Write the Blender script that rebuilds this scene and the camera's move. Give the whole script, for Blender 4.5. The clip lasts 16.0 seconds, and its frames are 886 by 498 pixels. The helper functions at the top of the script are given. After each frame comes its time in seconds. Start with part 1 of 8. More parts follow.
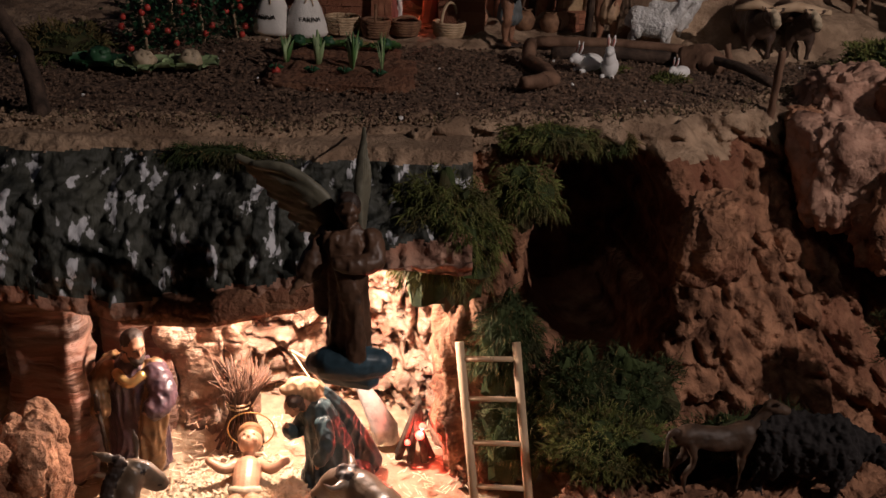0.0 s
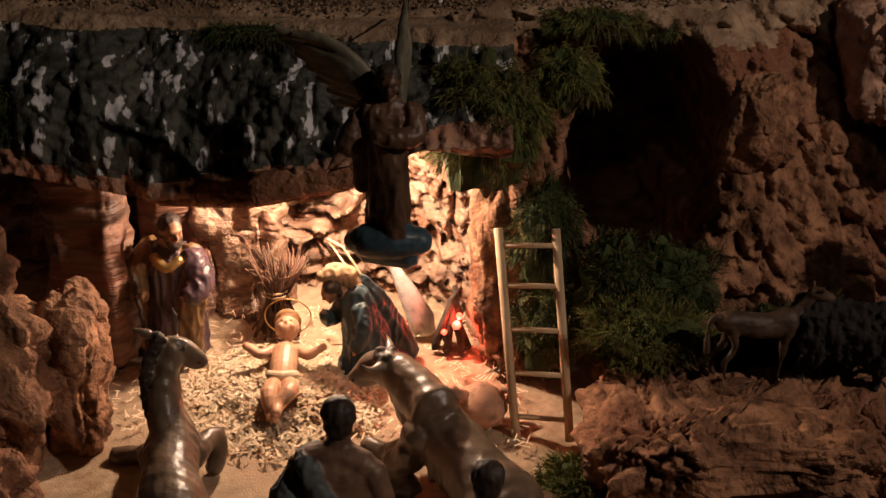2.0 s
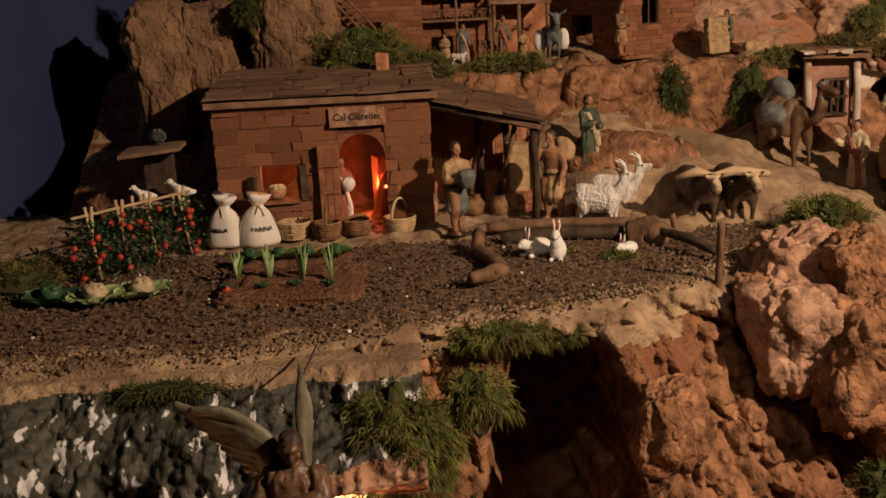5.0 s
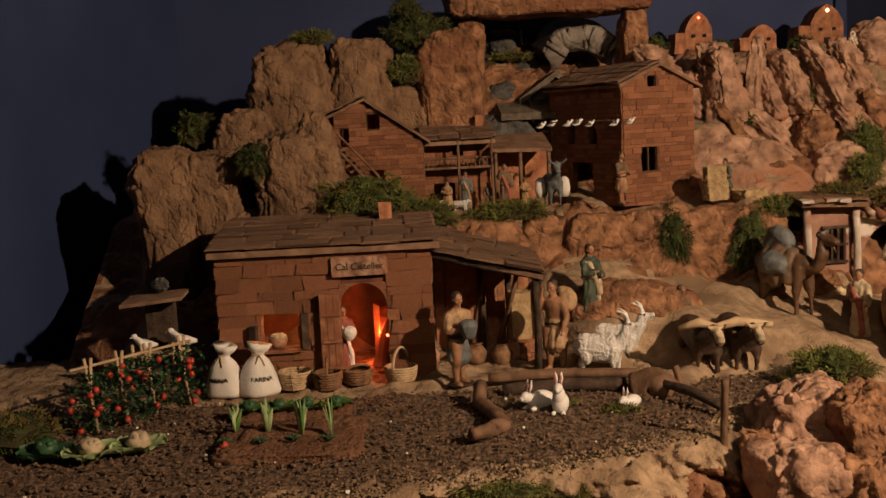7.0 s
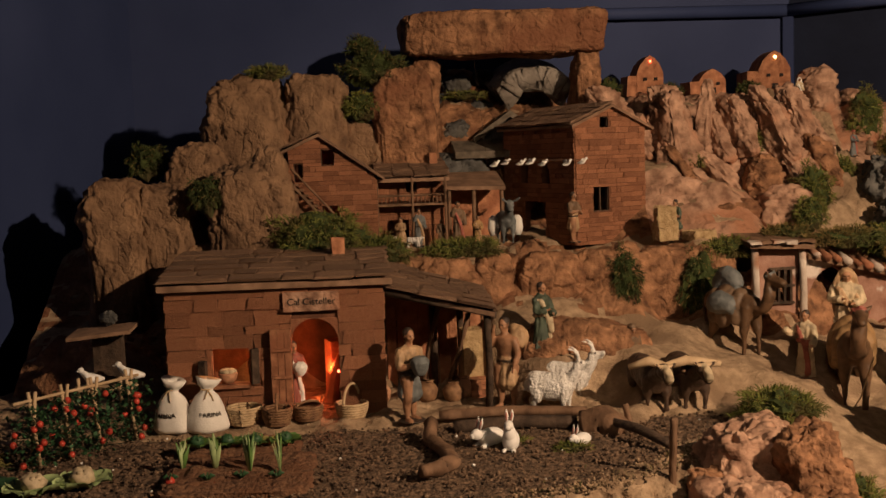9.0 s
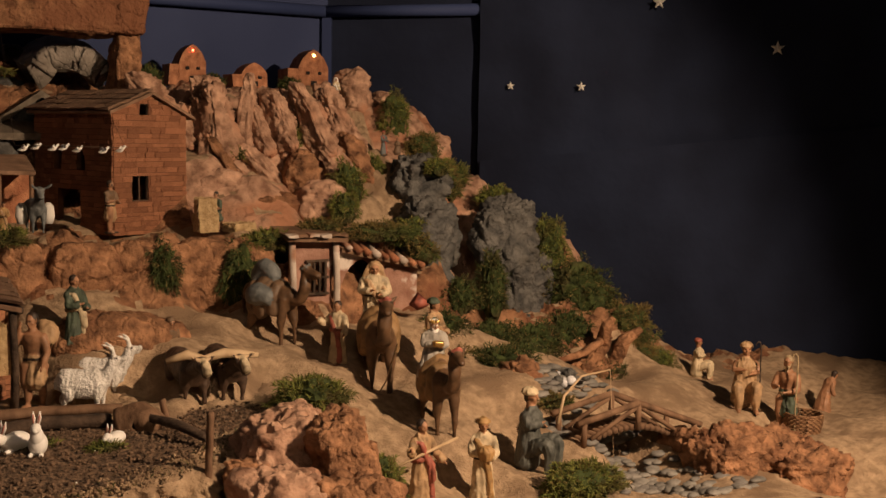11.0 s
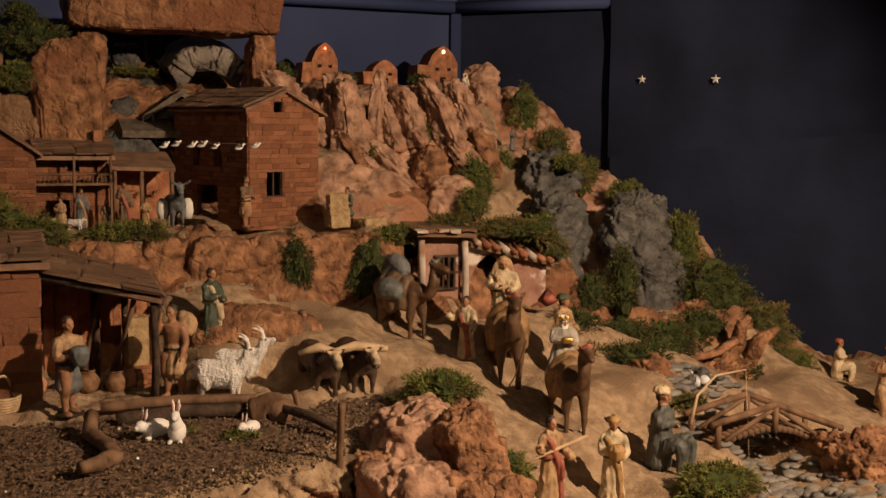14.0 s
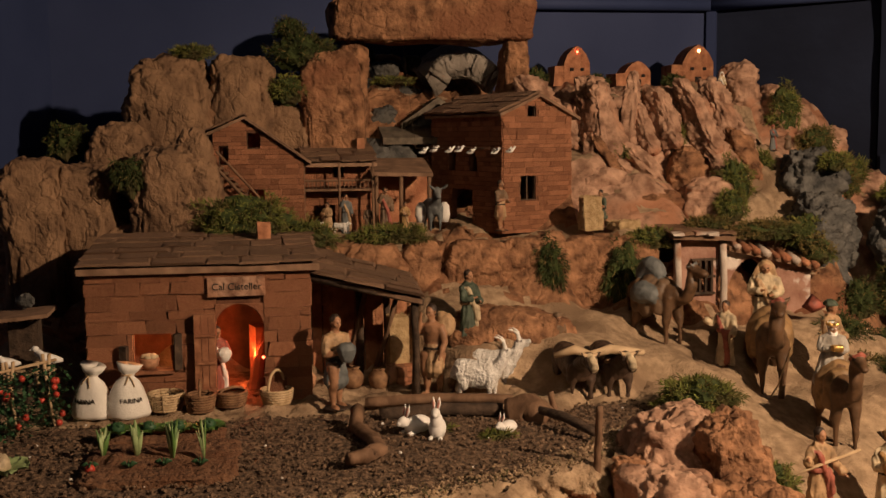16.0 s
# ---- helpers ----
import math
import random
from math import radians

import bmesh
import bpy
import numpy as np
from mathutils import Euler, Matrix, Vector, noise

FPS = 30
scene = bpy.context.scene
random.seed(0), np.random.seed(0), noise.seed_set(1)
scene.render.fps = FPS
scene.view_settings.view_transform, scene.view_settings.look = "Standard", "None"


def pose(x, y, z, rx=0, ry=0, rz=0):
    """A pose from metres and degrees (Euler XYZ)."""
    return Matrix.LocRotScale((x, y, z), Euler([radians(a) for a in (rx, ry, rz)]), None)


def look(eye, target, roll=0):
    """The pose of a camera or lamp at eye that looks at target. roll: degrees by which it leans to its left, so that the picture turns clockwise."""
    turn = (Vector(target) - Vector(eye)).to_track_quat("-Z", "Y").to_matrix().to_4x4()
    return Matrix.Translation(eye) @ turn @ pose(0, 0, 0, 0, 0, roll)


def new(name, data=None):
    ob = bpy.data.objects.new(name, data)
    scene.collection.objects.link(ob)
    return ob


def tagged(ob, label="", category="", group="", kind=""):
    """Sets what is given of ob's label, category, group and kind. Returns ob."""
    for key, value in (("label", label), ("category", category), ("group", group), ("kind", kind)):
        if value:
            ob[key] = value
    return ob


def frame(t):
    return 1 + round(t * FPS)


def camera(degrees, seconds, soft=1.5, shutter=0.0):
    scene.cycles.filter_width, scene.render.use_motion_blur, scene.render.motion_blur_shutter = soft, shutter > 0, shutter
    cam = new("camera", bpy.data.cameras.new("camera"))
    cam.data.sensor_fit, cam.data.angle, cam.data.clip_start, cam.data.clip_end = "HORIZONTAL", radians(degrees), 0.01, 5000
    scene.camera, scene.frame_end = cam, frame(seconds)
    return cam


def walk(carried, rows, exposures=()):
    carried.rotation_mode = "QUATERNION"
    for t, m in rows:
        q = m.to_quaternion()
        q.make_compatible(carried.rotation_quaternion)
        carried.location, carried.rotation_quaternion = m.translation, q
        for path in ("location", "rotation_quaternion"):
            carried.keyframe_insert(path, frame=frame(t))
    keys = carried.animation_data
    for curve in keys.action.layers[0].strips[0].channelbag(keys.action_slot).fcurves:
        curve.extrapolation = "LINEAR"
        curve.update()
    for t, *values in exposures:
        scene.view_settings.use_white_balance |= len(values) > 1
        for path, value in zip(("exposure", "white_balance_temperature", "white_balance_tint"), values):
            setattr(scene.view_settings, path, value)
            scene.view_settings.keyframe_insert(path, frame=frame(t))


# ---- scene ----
from mathutils.bvhtree import BVHTree

cam = camera(44.7, 16.0)
PATH = [
    (0.0, (-0.000, 0.000, 1.500), (0.0363, 1.8579, 0.7601), 2.69),
    (0.5, (-0.013, -0.006, 1.464), (0.0061, 1.8266, 0.6626), 2.91),
    (1.0, (-0.017, -0.008, 1.449), (-0.0158, 1.8052, 0.6062), 3.06),
    (1.5, (-0.014, -0.011, 1.434), (-0.0202, 1.7918, 0.5680), 2.65),
    (2.0, (-0.011, -0.007, 1.432), (-0.0236, 1.7965, 0.5679), 2.55),
    (2.5, (-0.014, -0.007, 1.434), (-0.0257, 1.8040, 0.5846), 2.63),
    (3.0, (-0.010, -0.006, 1.436), (-0.0260, 1.8114, 0.6005), 2.62),
    (3.5, (0.007, -0.000, 1.458), (-0.0023, 1.8254, 0.6418), 1.56),
    (4.0, (0.035, 0.017, 1.501), (0.0282, 1.8834, 0.7811), -0.02),
    (4.5, (0.064, 0.027, 1.546), (0.0767, 1.9280, 0.9257), -2.20),
    (5.0, (0.075, 0.027, 1.589), (0.1204, 1.9682, 1.1101), -2.99),
    (5.2, (0.076, 0.028, 1.594), (0.1234, 1.9832, 1.1737), -2.98),
    (6.2, (0.082, 0.036, 1.620), (0.1317, 2.0182, 1.3570), -2.90),
    (7.3, (0.085, 0.042, 1.638), (0.1359, 2.0280, 1.4107), -2.84),
    (7.5, (0.086, 0.042, 1.640), (0.1386, 2.0310, 1.4341), -2.83),
    (8.0, (0.096, 0.040, 1.640), (0.1447, 2.0321, 1.4717), -3.18),
    (8.5, (0.093, 0.037, 1.637), (0.1506, 2.0290, 1.4694), -2.93),
    (9.0, (0.085, 0.037, 1.631), (0.2247, 2.0243, 1.4522), -1.84),
    (9.5, (0.082, 0.034, 1.644), (0.3967, 1.9995, 1.4452), -0.74),
    (10.0, (0.083, 0.021, 1.657), (0.6446, 1.9289, 1.4440), 0.45),
    (10.2, (0.085, 0.022, 1.655), (0.7392, 1.9000, 1.4429), 0.56),
    (11.2, (0.091, 0.029, 1.649), (1.0434, 1.7751, 1.4382), 1.25),
    (12.3, (0.094, 0.032, 1.646), (1.0211, 1.7918, 1.4351), 1.58),
    (12.5, (0.095, 0.032, 1.645), (1.0038, 1.8012, 1.4349), 1.60),
    (13.0, (0.094, 0.035, 1.639), (0.9786, 1.8161, 1.4307), 1.52),
    (13.5, (0.095, 0.040, 1.635), (0.9320, 1.8441, 1.4258), 1.14),
    (14.0, (0.091, 0.041, 1.642), (0.8130, 1.8932, 1.4230), 0.71),
    (14.5, (0.072, 0.064, 1.637), (0.6676, 1.9608, 1.4200), 0.75),
    (15.0, (0.048, 0.070, 1.635), (0.5084, 2.0042, 1.4198), 0.77),
    (15.5, (0.059, 0.061, 1.638), (0.4060, 2.0188, 1.4215), 0.09),
    (16.0, (0.067, 0.047, 1.634), (0.3538, 2.0156, 1.4253), -0.55),
]
EXPOSURES = [(0.0, -1.3, 5000, 10), (0.5, -1.6, 5100, 10), (1.0, -1.75, 5400, 10), (1.5, -1.8, 5600, 10), (3.0, -1.7, 5700, 10), (3.5, -1.5, 6000, 10), (4.0, -1.0, 6300, 10), (4.5, -0.45, 6500, 10), (5.0, 0.0, 6800, 10), (8.0, -0.05, 7000, 10), (16.0, 0.0, 7000, 10)]
walk(cam, [(t, look(eye, target, roll)) for t, eye, target, roll in PATH], EXPOSURES)

# ---- world and lights ----
world = bpy.data.worlds.new("dark_room")
world.use_nodes = True
bg = world.node_tree.nodes["Background"]
bg.inputs[0].default_value = (0.55, 0.6, 1.0, 1)
bg.inputs[1].default_value = 0.05
scene.world = world


def lamp(name, kind, place, watts, colour, size=0.02, target=None, angle=60, blend=0.5):
    data = bpy.data.lights.new(name, kind)
    data.energy, data.color = watts, colour
    data.shadow_soft_size = size
    ob = new(name, data)
    ob.location = place
    if kind == "SPOT":
        data.spot_size, data.spot_blend = radians(angle), blend
    if target is not None:
        ob.matrix_world = look(place, target)
    return ob


lamp("ceiling_spot", "SPOT", (2.15, 0.1, 2.6), 430, (1.0, 0.72, 0.5), 0.03, (0.6, 2.2, 1.1), 102, 0.35)
lamp("ceiling_spot_far", "SPOT", (0.3, 0.1, 2.65), 20, (1.0, 0.76, 0.56), 0.03, (1.7, 2.9, 1.2), 75, 0.5)
lamp("grotto_bulb", "POINT", (-0.2, 1.575, 0.85), 54, (1.0, 0.68, 0.42), 0.015)
lamp("ember_bulb", "POINT", (0.008, 1.55, 0.555), 2.6, (1.0, 0.07, 0.03), 0.008)
lamp("hearth_bulb", "POINT", (-0.01, 2.52, 1.14), 1.5, (1.0, 0.16, 0.05), 0.01)
lamp("window_bulb", "POINT", (-0.225, 2.52, 1.2), 0.6, (1.0, 0.36, 0.12), 0.008)
lamp("village_bulb", "POINT", (0.05, 3.06, 1.45), 0.05, (1.0, 0.15, 0.05), 0.008)


# ---- materials ----
def mat(name, c1, c2, scale=20.0, rough=0.85, bump=0.4, bscale=120.0, c3=None, s3=3.0, metal=0.0, stretch=(1, 1, 1), rnd=0.0, spec=0.3, dist=0.004, coarse=0.0, cut=(0.5, 0.62)):
    m = bpy.data.materials.new(name)
    m.use_nodes = True
    nt = m.node_tree
    b = nt.nodes["Principled BSDF"]
    b.inputs["Roughness"].default_value = rough
    b.inputs["Metallic"].default_value = metal
    b.inputs["Specular IOR Level"].default_value = spec
    tc = nt.nodes.new("ShaderNodeTexCoord")
    mp = nt.nodes.new("ShaderNodeMapping")
    mp.inputs["Scale"].default_value = stretch
    nt.links.new(tc.outputs["Object"], mp.inputs[0])

    def tex(sc, detail=6):
        n = nt.nodes.new("ShaderNodeTexNoise")
        n.inputs["Scale"].default_value, n.inputs["Detail"].default_value = sc, detail
        nt.links.new(mp.outputs[0], n.inputs["Vector"])
        return n

    def ramp(src, a, c, lo, hi):
        r = nt.nodes.new("ShaderNodeValToRGB")
        r.color_ramp.elements[0].position, r.color_ramp.elements[1].position = lo, hi
        r.color_ramp.elements[0].color, r.color_ramp.elements[1].color = (*a, 1), (*c, 1)
        nt.links.new(src, r.inputs[0])
        return r.outputs[0]

    n1 = tex(scale)
    col = ramp(n1.outputs["Fac"], c1, c2, 0.33, 0.68)
    if c3:
        mask = ramp(tex(s3, 5).outputs["Fac"], (0, 0, 0), (1, 1, 1), *cut)
        mx = nt.nodes.new("ShaderNodeMix")
        mx.data_type = "RGBA"
        nt.links.new(mask, mx.inputs[0])
        nt.links.new(col, mx.inputs[6])
        mx.inputs[7].default_value = (*c3, 1)
        col = mx.outputs[2]
    if rnd:
        oi = nt.nodes.new("ShaderNodeObjectInfo")
        mr = nt.nodes.new("ShaderNodeMapRange")
        mr.inputs[3].default_value, mr.inputs[4].default_value = 1 - rnd, 1 + rnd
        nt.links.new(oi.outputs["Random"], mr.inputs[0])
        hs = nt.nodes.new("ShaderNodeHueSaturation")
        nt.links.new(mr.outputs[0], hs.inputs["Value"])
        nt.links.new(col, hs.inputs["Color"])
        col = hs.outputs[0]
    nt.links.new(col, b.inputs["Base Color"])
    if bump:
        bp = nt.nodes.new("ShaderNodeBump")
        bp.inputs["Strength"].default_value, bp.inputs["Distance"].default_value = bump, dist
        nt.links.new(tex(bscale, 8).outputs["Fac"], bp.inputs["Height"])
        last = bp
        if coarse:
            b2 = nt.nodes.new("ShaderNodeBump")
            b2.inputs["Strength"].default_value, b2.inputs["Distance"].default_value = 0.38, 0.014
            v = nt.nodes.new("ShaderNodeTexVoronoi")
            v.feature = "DISTANCE_TO_EDGE"
            v.inputs["Scale"].default_value = coarse
            wob = nt.nodes.new("ShaderNodeMix")
            wob.data_type = "VECTOR"
            wob.inputs[0].default_value = 0.12
            nt.links.new(mp.outputs[0], wob.inputs[4])
            nt.links.new(tex(coarse * 0.8, 4).outputs["Color"], wob.inputs[5])
            nt.links.new(wob.outputs[1], v.inputs["Vector"])
            soft = nt.nodes.new("ShaderNodeMapRange")
            soft.inputs[2].default_value = 0.12
            nt.links.new(v.outputs["Distance"], soft.inputs[0])
            nt.links.new(soft.outputs[0], b2.inputs["Height"])
            nt.links.new(bp.outputs[0], b2.inputs["Normal"])
            last = b2
        nt.links.new(last.outputs[0], b.inputs["Normal"])
    return m


def glow(name, colour, strength):
    m = bpy.data.materials.new(name)
    m.use_nodes = True
    b = m.node_tree.nodes["Principled BSDF"]
    b.inputs["Base Color"].default_value = (*colour, 1)
    b.inputs["Emission Color"].default_value = (*colour, 1)
    b.inputs["Emission Strength"].default_value = strength
    return m


CORK = mat("cork_bark", (0.095, 0.043, 0.022), (0.42, 0.215, 0.115), 26, 0.9, 0.9, 90, (0.2, 0.085, 0.045), 5, dist=0.01, coarse=15)
CORK_PALE = mat("pale_cork", (0.19, 0.1, 0.065), (0.58, 0.36, 0.25), 24, 0.9, 0.9, 80, (0.36, 0.17, 0.1), 6, dist=0.008, coarse=9)
CORK_COLUMN = mat("cork_tower", (0.13, 0.075, 0.045), (0.3, 0.18, 0.105), 18, 0.95, 0.9, 70, (0.2, 0.1, 0.055), 4, stretch=(1, 1, 0.8), dist=0.01, coarse=20)
GROTTO_BARK = mat("varnished_bark", (0.13, 0.07, 0.042), (0.5, 0.33, 0.22), 22, 0.42, 0.9, 60, (0.24, 0.12, 0.07), 9, dist=0.012, coarse=14, spec=0.5, stretch=(0.7, 1, 1.3))
BARK_RINGS = mat("ringed_bark", (0.06, 0.028, 0.018), (0.34, 0.2, 0.14), 20, 0.5, 1.0, 30, (0.2, 0.07, 0.035), 8, dist=0.015, spec=0.4, stretch=(0.35, 0.35, 2.2))
SOIL = mat("dark_soil", (0.042, 0.027, 0.018), (0.26, 0.165, 0.105), 90, 0.95, 1.0, 160, dist=0.008)
SAND = mat("sand", (0.33, 0.23, 0.14), (0.52, 0.38, 0.25), 60, 0.95, 0.6, 300, (0.36, 0.25, 0.16), 8, dist=0.003)
SAND_WET = mat("sandy_earth", (0.25, 0.17, 0.105), (0.46, 0.325, 0.21), 40, 0.95, 0.9, 160, (0.22, 0.145, 0.09), 7, dist=0.006)
GREY_ROCK = mat("grey_rock", (0.035, 0.036, 0.036), (0.15, 0.145, 0.135), 22, 0.7, 0.8, 90, (0.09, 0.085, 0.075), 6, dist=0.01, coarse=20)
SNOW_ROCK = mat("dusted_dark_rock", (0.02, 0.022, 0.018), (0.08, 0.08, 0.062), 20, 0.6, 0.9, 70, (0.6, 0.6, 0.62), 40, dist=0.008, stretch=(1.2, 0.55, 0.5), cut=(0.58, 0.61))
SNOW = mat("snow_dust", (0.5, 0.5, 0.52), (0.75, 0.75, 0.78), 60, 0.7, 0.5, 200)
BRICK = mat("terracotta_cork", (0.22, 0.09, 0.048), (0.48, 0.22, 0.12), 45, 0.9, 0.9, 150, (0.3, 0.12, 0.065), 14, rnd=0.28, dist=0.003)
JOINT = mat("wall_core", (0.11, 0.046, 0.026), (0.2, 0.088, 0.05), 30, 0.95, 0.4, 150)
ROOF = mat("weathered_roof", (0.14, 0.082, 0.052), (0.28, 0.17, 0.11), 25, 0.95, 0.7, 120, rnd=0.2, dist=0.003)
WOOD = mat("old_wood", (0.1, 0.055, 0.032), (0.24, 0.14, 0.085), 30, 0.8, 0.6, 120, stretch=(1, 1, 0.3))
WOOD_DARK = mat("dark_branch_bark", (0.03, 0.02, 0.014), (0.1, 0.065, 0.045), 40, 0.9, 0.8, 120)
WOOD_PALE = mat("pale_wood", (0.42, 0.29, 0.17), (0.56, 0.41, 0.26), 30, 0.7, 0.3, 120, stretch=(1, 1, 0.2))
WALL_BLUE = mat("blue_painted_panel", (0.02, 0.034, 0.1), (0.034, 0.052, 0.135), 2.2, 0.75, 0.1, 60)
CLOTH_BLUE = mat("navy_cloth", (0.004, 0.0075, 0.022), (0.009, 0.015, 0.038), 4, 0.9, 0.3, 9, dist=0.02)
BLACK = mat("black_drape", (0.006, 0.006, 0.008), (0.012, 0.012, 0.015), 5, 0.95, 0.1, 20)


# ---- mesh building ----
class MB:
    """A mesh in the making: vertices, faces and a material slot for each face."""

    def __init__(self):
        self.v, self.f, self.m = [], [], []

    def add(self, verts, faces, m=0):
        k = len(self.v)
        self.v += [tuple(p) for p in verts]
        self.f += [tuple(k + i for i in f) for f in faces]
        self.m += [m] * len(faces)

    def tube(self, pts, radii, n=8, m=0, flat=1.0, fold=0.0, folds=7):
        pts = [Vector(p) for p in pts]
        ring, vs = [], []
        for i, p in enumerate(pts):
            d = (pts[min(i + 1, len(pts) - 1)] - pts[max(i - 1, 0)]).normalized()
            ref = Vector((0, 1, 0)) if abs(d.y) < 0.8 else Vector((1, 0, 0))
            a = d.cross(ref).normalized()
            b = d.cross(a).normalized()
            r = radii[i] if hasattr(radii, "__len__") else radii
            for j in range(n):
                w = 2 * math.pi * j / n
                rr = r * (1 + fold * math.cos(folds * w + i * 0.3))
                vs.append(p + a * (rr * math.cos(w)) + b * (rr * flat * math.sin(w)))
        fs = []
        for i in range(len(pts) - 1):
            for j in range(n):
                k = (j + 1) % n
                fs.append((i * n + j, i * n + k, (i + 1) * n + k, (i + 1) * n + j))
        fs += [tuple(range(n))[::-1], tuple((len(pts) - 1) * n + j for j in range(n))]
        self.add(vs, fs, m)

    def ball(self, c, r, m=0, nu=12, nv=8, rough=0.0, seed=0.0, rot=None):
        r = r if hasattr(r, "__len__") else (r, r, r)
        vs = []
        for i in range(nv + 1):
            a = math.pi * i / nv
            for j in range(nu):
                w = 2 * math.pi * j / nu
                d = Vector((math.sin(a) * math.cos(w), math.sin(a) * math.sin(w), math.cos(a)))
                k = 1 + (rough * noise.noise(d * 2.5 + Vector((seed, seed * 2, 0))) if rough else 0)
                q = Vector((d.x * r[0], d.y * r[1], d.z * r[2])) * k
                if rot is not None:
                    q = rot @ q
                vs.append(q + Vector(c))
        fs = []
        for i in range(nv):
            for j in range(nu):
                k = (j + 1) % nu
                fs.append((i * nu + j, (i + 1) * nu + j, (i + 1) * nu + k, i * nu + k))
        self.add(vs, fs, m)

    def box(self, c, s, m=0, rz=0.0, jit=0.0, rot=None):
        hx, hy, hz = s[0] / 2, s[1] / 2, s[2] / 2
        R = rot if rot is not None else Matrix.Rotation(rz, 3, "Z")
        vs = []
        for x, y, z in ((-1, -1, -1), (1, -1, -1), (1, 1, -1), (-1, 1, -1), (-1, -1, 1), (1, -1, 1), (1, 1, 1), (-1, 1, 1)):
            q = Vector((x * hx + random.uniform(-jit, jit), y * hy + random.uniform(-jit, jit), z * hz + random.uniform(-jit, jit)))
            vs.append(R @ q + Vector(c))
        self.add(vs, [(0, 3, 2, 1), (4, 5, 6, 7), (0, 1, 5, 4), (1, 2, 6, 5), (2, 3, 7, 6), (3, 0, 4, 7)], m)

    def weld(self):
        """Joins corners that lie on one another."""
        seen, to, vs = {}, [], []
        for p in self.v:
            k = tuple(round(c, 4) for c in p)
            if k not in seen:
                seen[k] = len(vs)
                vs.append(p)
            to.append(seen[k])
        self.v, self.f = vs, [tuple(to[i] for i in f) for f in self.f]

    def mesh(self, name, mats, smooth=True):
        me = bpy.data.meshes.new(name)
        me.from_pydata(self.v, [], self.f)
        for mm in (mats if isinstance(mats, (list, tuple)) else [mats]):
            me.materials.append(mm)
        me.polygons.foreach_set("material_index", self.m)
        if smooth:
            me.polygons.foreach_set("use_smooth", [True] * len(self.f))
        me.update()
        return me

    def obj(self, name, mats, place=(0, 0, 0), rz=0.0, parent=None, smooth=True, label="", category="", group="", kind=""):
        ob = new(name, self.mesh(name, mats, smooth))
        ob.matrix_basis = pose(*place, 0, 0, rz)
        if parent is not None:
            ob.parent = parent
        return tagged(ob, label, category, group, kind)


def base(name, place, rz=0.0, label="", category="", group=""):
    ob = new(name)
    ob.empty_display_size = 0.02
    ob.matrix_basis = pose(*place, 0, 0, rz)
    return tagged(ob, label, category, group)


def part(name, mb, mats, parent, label="", smooth=False, place=(0, 0, 0)):
    if name.endswith("wall"):
        mb.weld()
    return mb.obj(name, mats, place, 0, parent, smooth, label)


def fbm(p, octaves=4):
    return noise.fractal(p, 0.9, 2.1, octaves)


def crag(p, k=9.0, stretch=(1, 1, 0.45)):
    """Cork-like relief: lumps, fibres and pits, about -1 to 1."""
    q = Vector((p[0] * stretch[0], p[1] * stretch[1], p[2] * stretch[2]))
    a = fbm(q * k, 4)
    w = q + 0.03 * noise.noise_vector(q * 12)
    d = noise.voronoi(w * (k * 1.5))[0]
    return 0.6 * a - 1.6 * max(0.0, 0.3 - (d[1] - d[0])) + 0.35 * fbm(Vector(p) * k * 3.5, 3)


def rock(name, place, size, seed=0, mats=None, amp=0.12, square=0.5, lean=(0, 0), taper=0.0, rz=0.0, k=9.0, stretch=(1, 1, 0.45), res=(72, 54), label="", category="rock", group=""):
    """A worn block of cork bark or stone; place is the middle of its foot, size its full width, depth and height."""
    vs, fs = [], []
    nu, nv = res
    off = Vector((seed * 3.7, seed * 1.9, seed * 0.7))
    for i in range(nv + 1):
        a = math.pi * (i / nv)
        for j in range(nu):
            w = 2 * math.pi * j / nu
            d = Vector((math.sin(a) * math.cos(w), math.sin(a) * math.sin(w), math.cos(a)))
            q = Vector([math.copysign(abs(t) ** square, t) for t in d])
            h = (q.z + 1) / 2
            t = 1 - taper * h
            p = Vector((q.x * size[0] / 2 * t, q.y * size[1] / 2 * t, h * size[2]))
            s = min(size[0], size[1]) * amp * crag(p + off, k * 1.7, stretch) + 1.2 * amp * min(size) * fbm(p * 7 + off, 3)
            p += Vector((d.x, d.y, d.z * 0.7)) * s
            p += Vector((lean[0] * h, lean[1] * h, 0))
            vs.append(p)
    for i in range(nv):
        for j in range(nu):
            n = (j + 1) % nu
            fs.append((i * nu + j, (i + 1) * nu + j, (i + 1) * nu + n, i * nu + n))
    mb = MB()
    mb.add(vs, fs)
    return mb.obj(name, mats or CORK, place, rz, label=label or "rough brown cork-bark rock of the hillside", category=category, group=group)


def sheet(name, fn, nu, nv, mats, pick=None, kind="structure", label="", category=""):
    """A sheet over u, v in 0..1; pick gives a face's material slot from its middle."""
    vs = [Vector(fn(i / nu, j / nv)) for j in range(nv + 1) for i in range(nu + 1)]
    fs = [(j * (nu + 1) + i, j * (nu + 1) + i + 1, (j + 1) * (nu + 1) + i + 1, (j + 1) * (nu + 1) + i) for j in range(nv) for i in range(nu)]
    mb = MB()
    mb.add(vs, fs)
    if pick:
        mb.m = [pick((vs[f[0]] + vs[f[2]]) / 2) for f in fs]
    return mb.obj(name, mats, kind=kind, label=label, category=category)


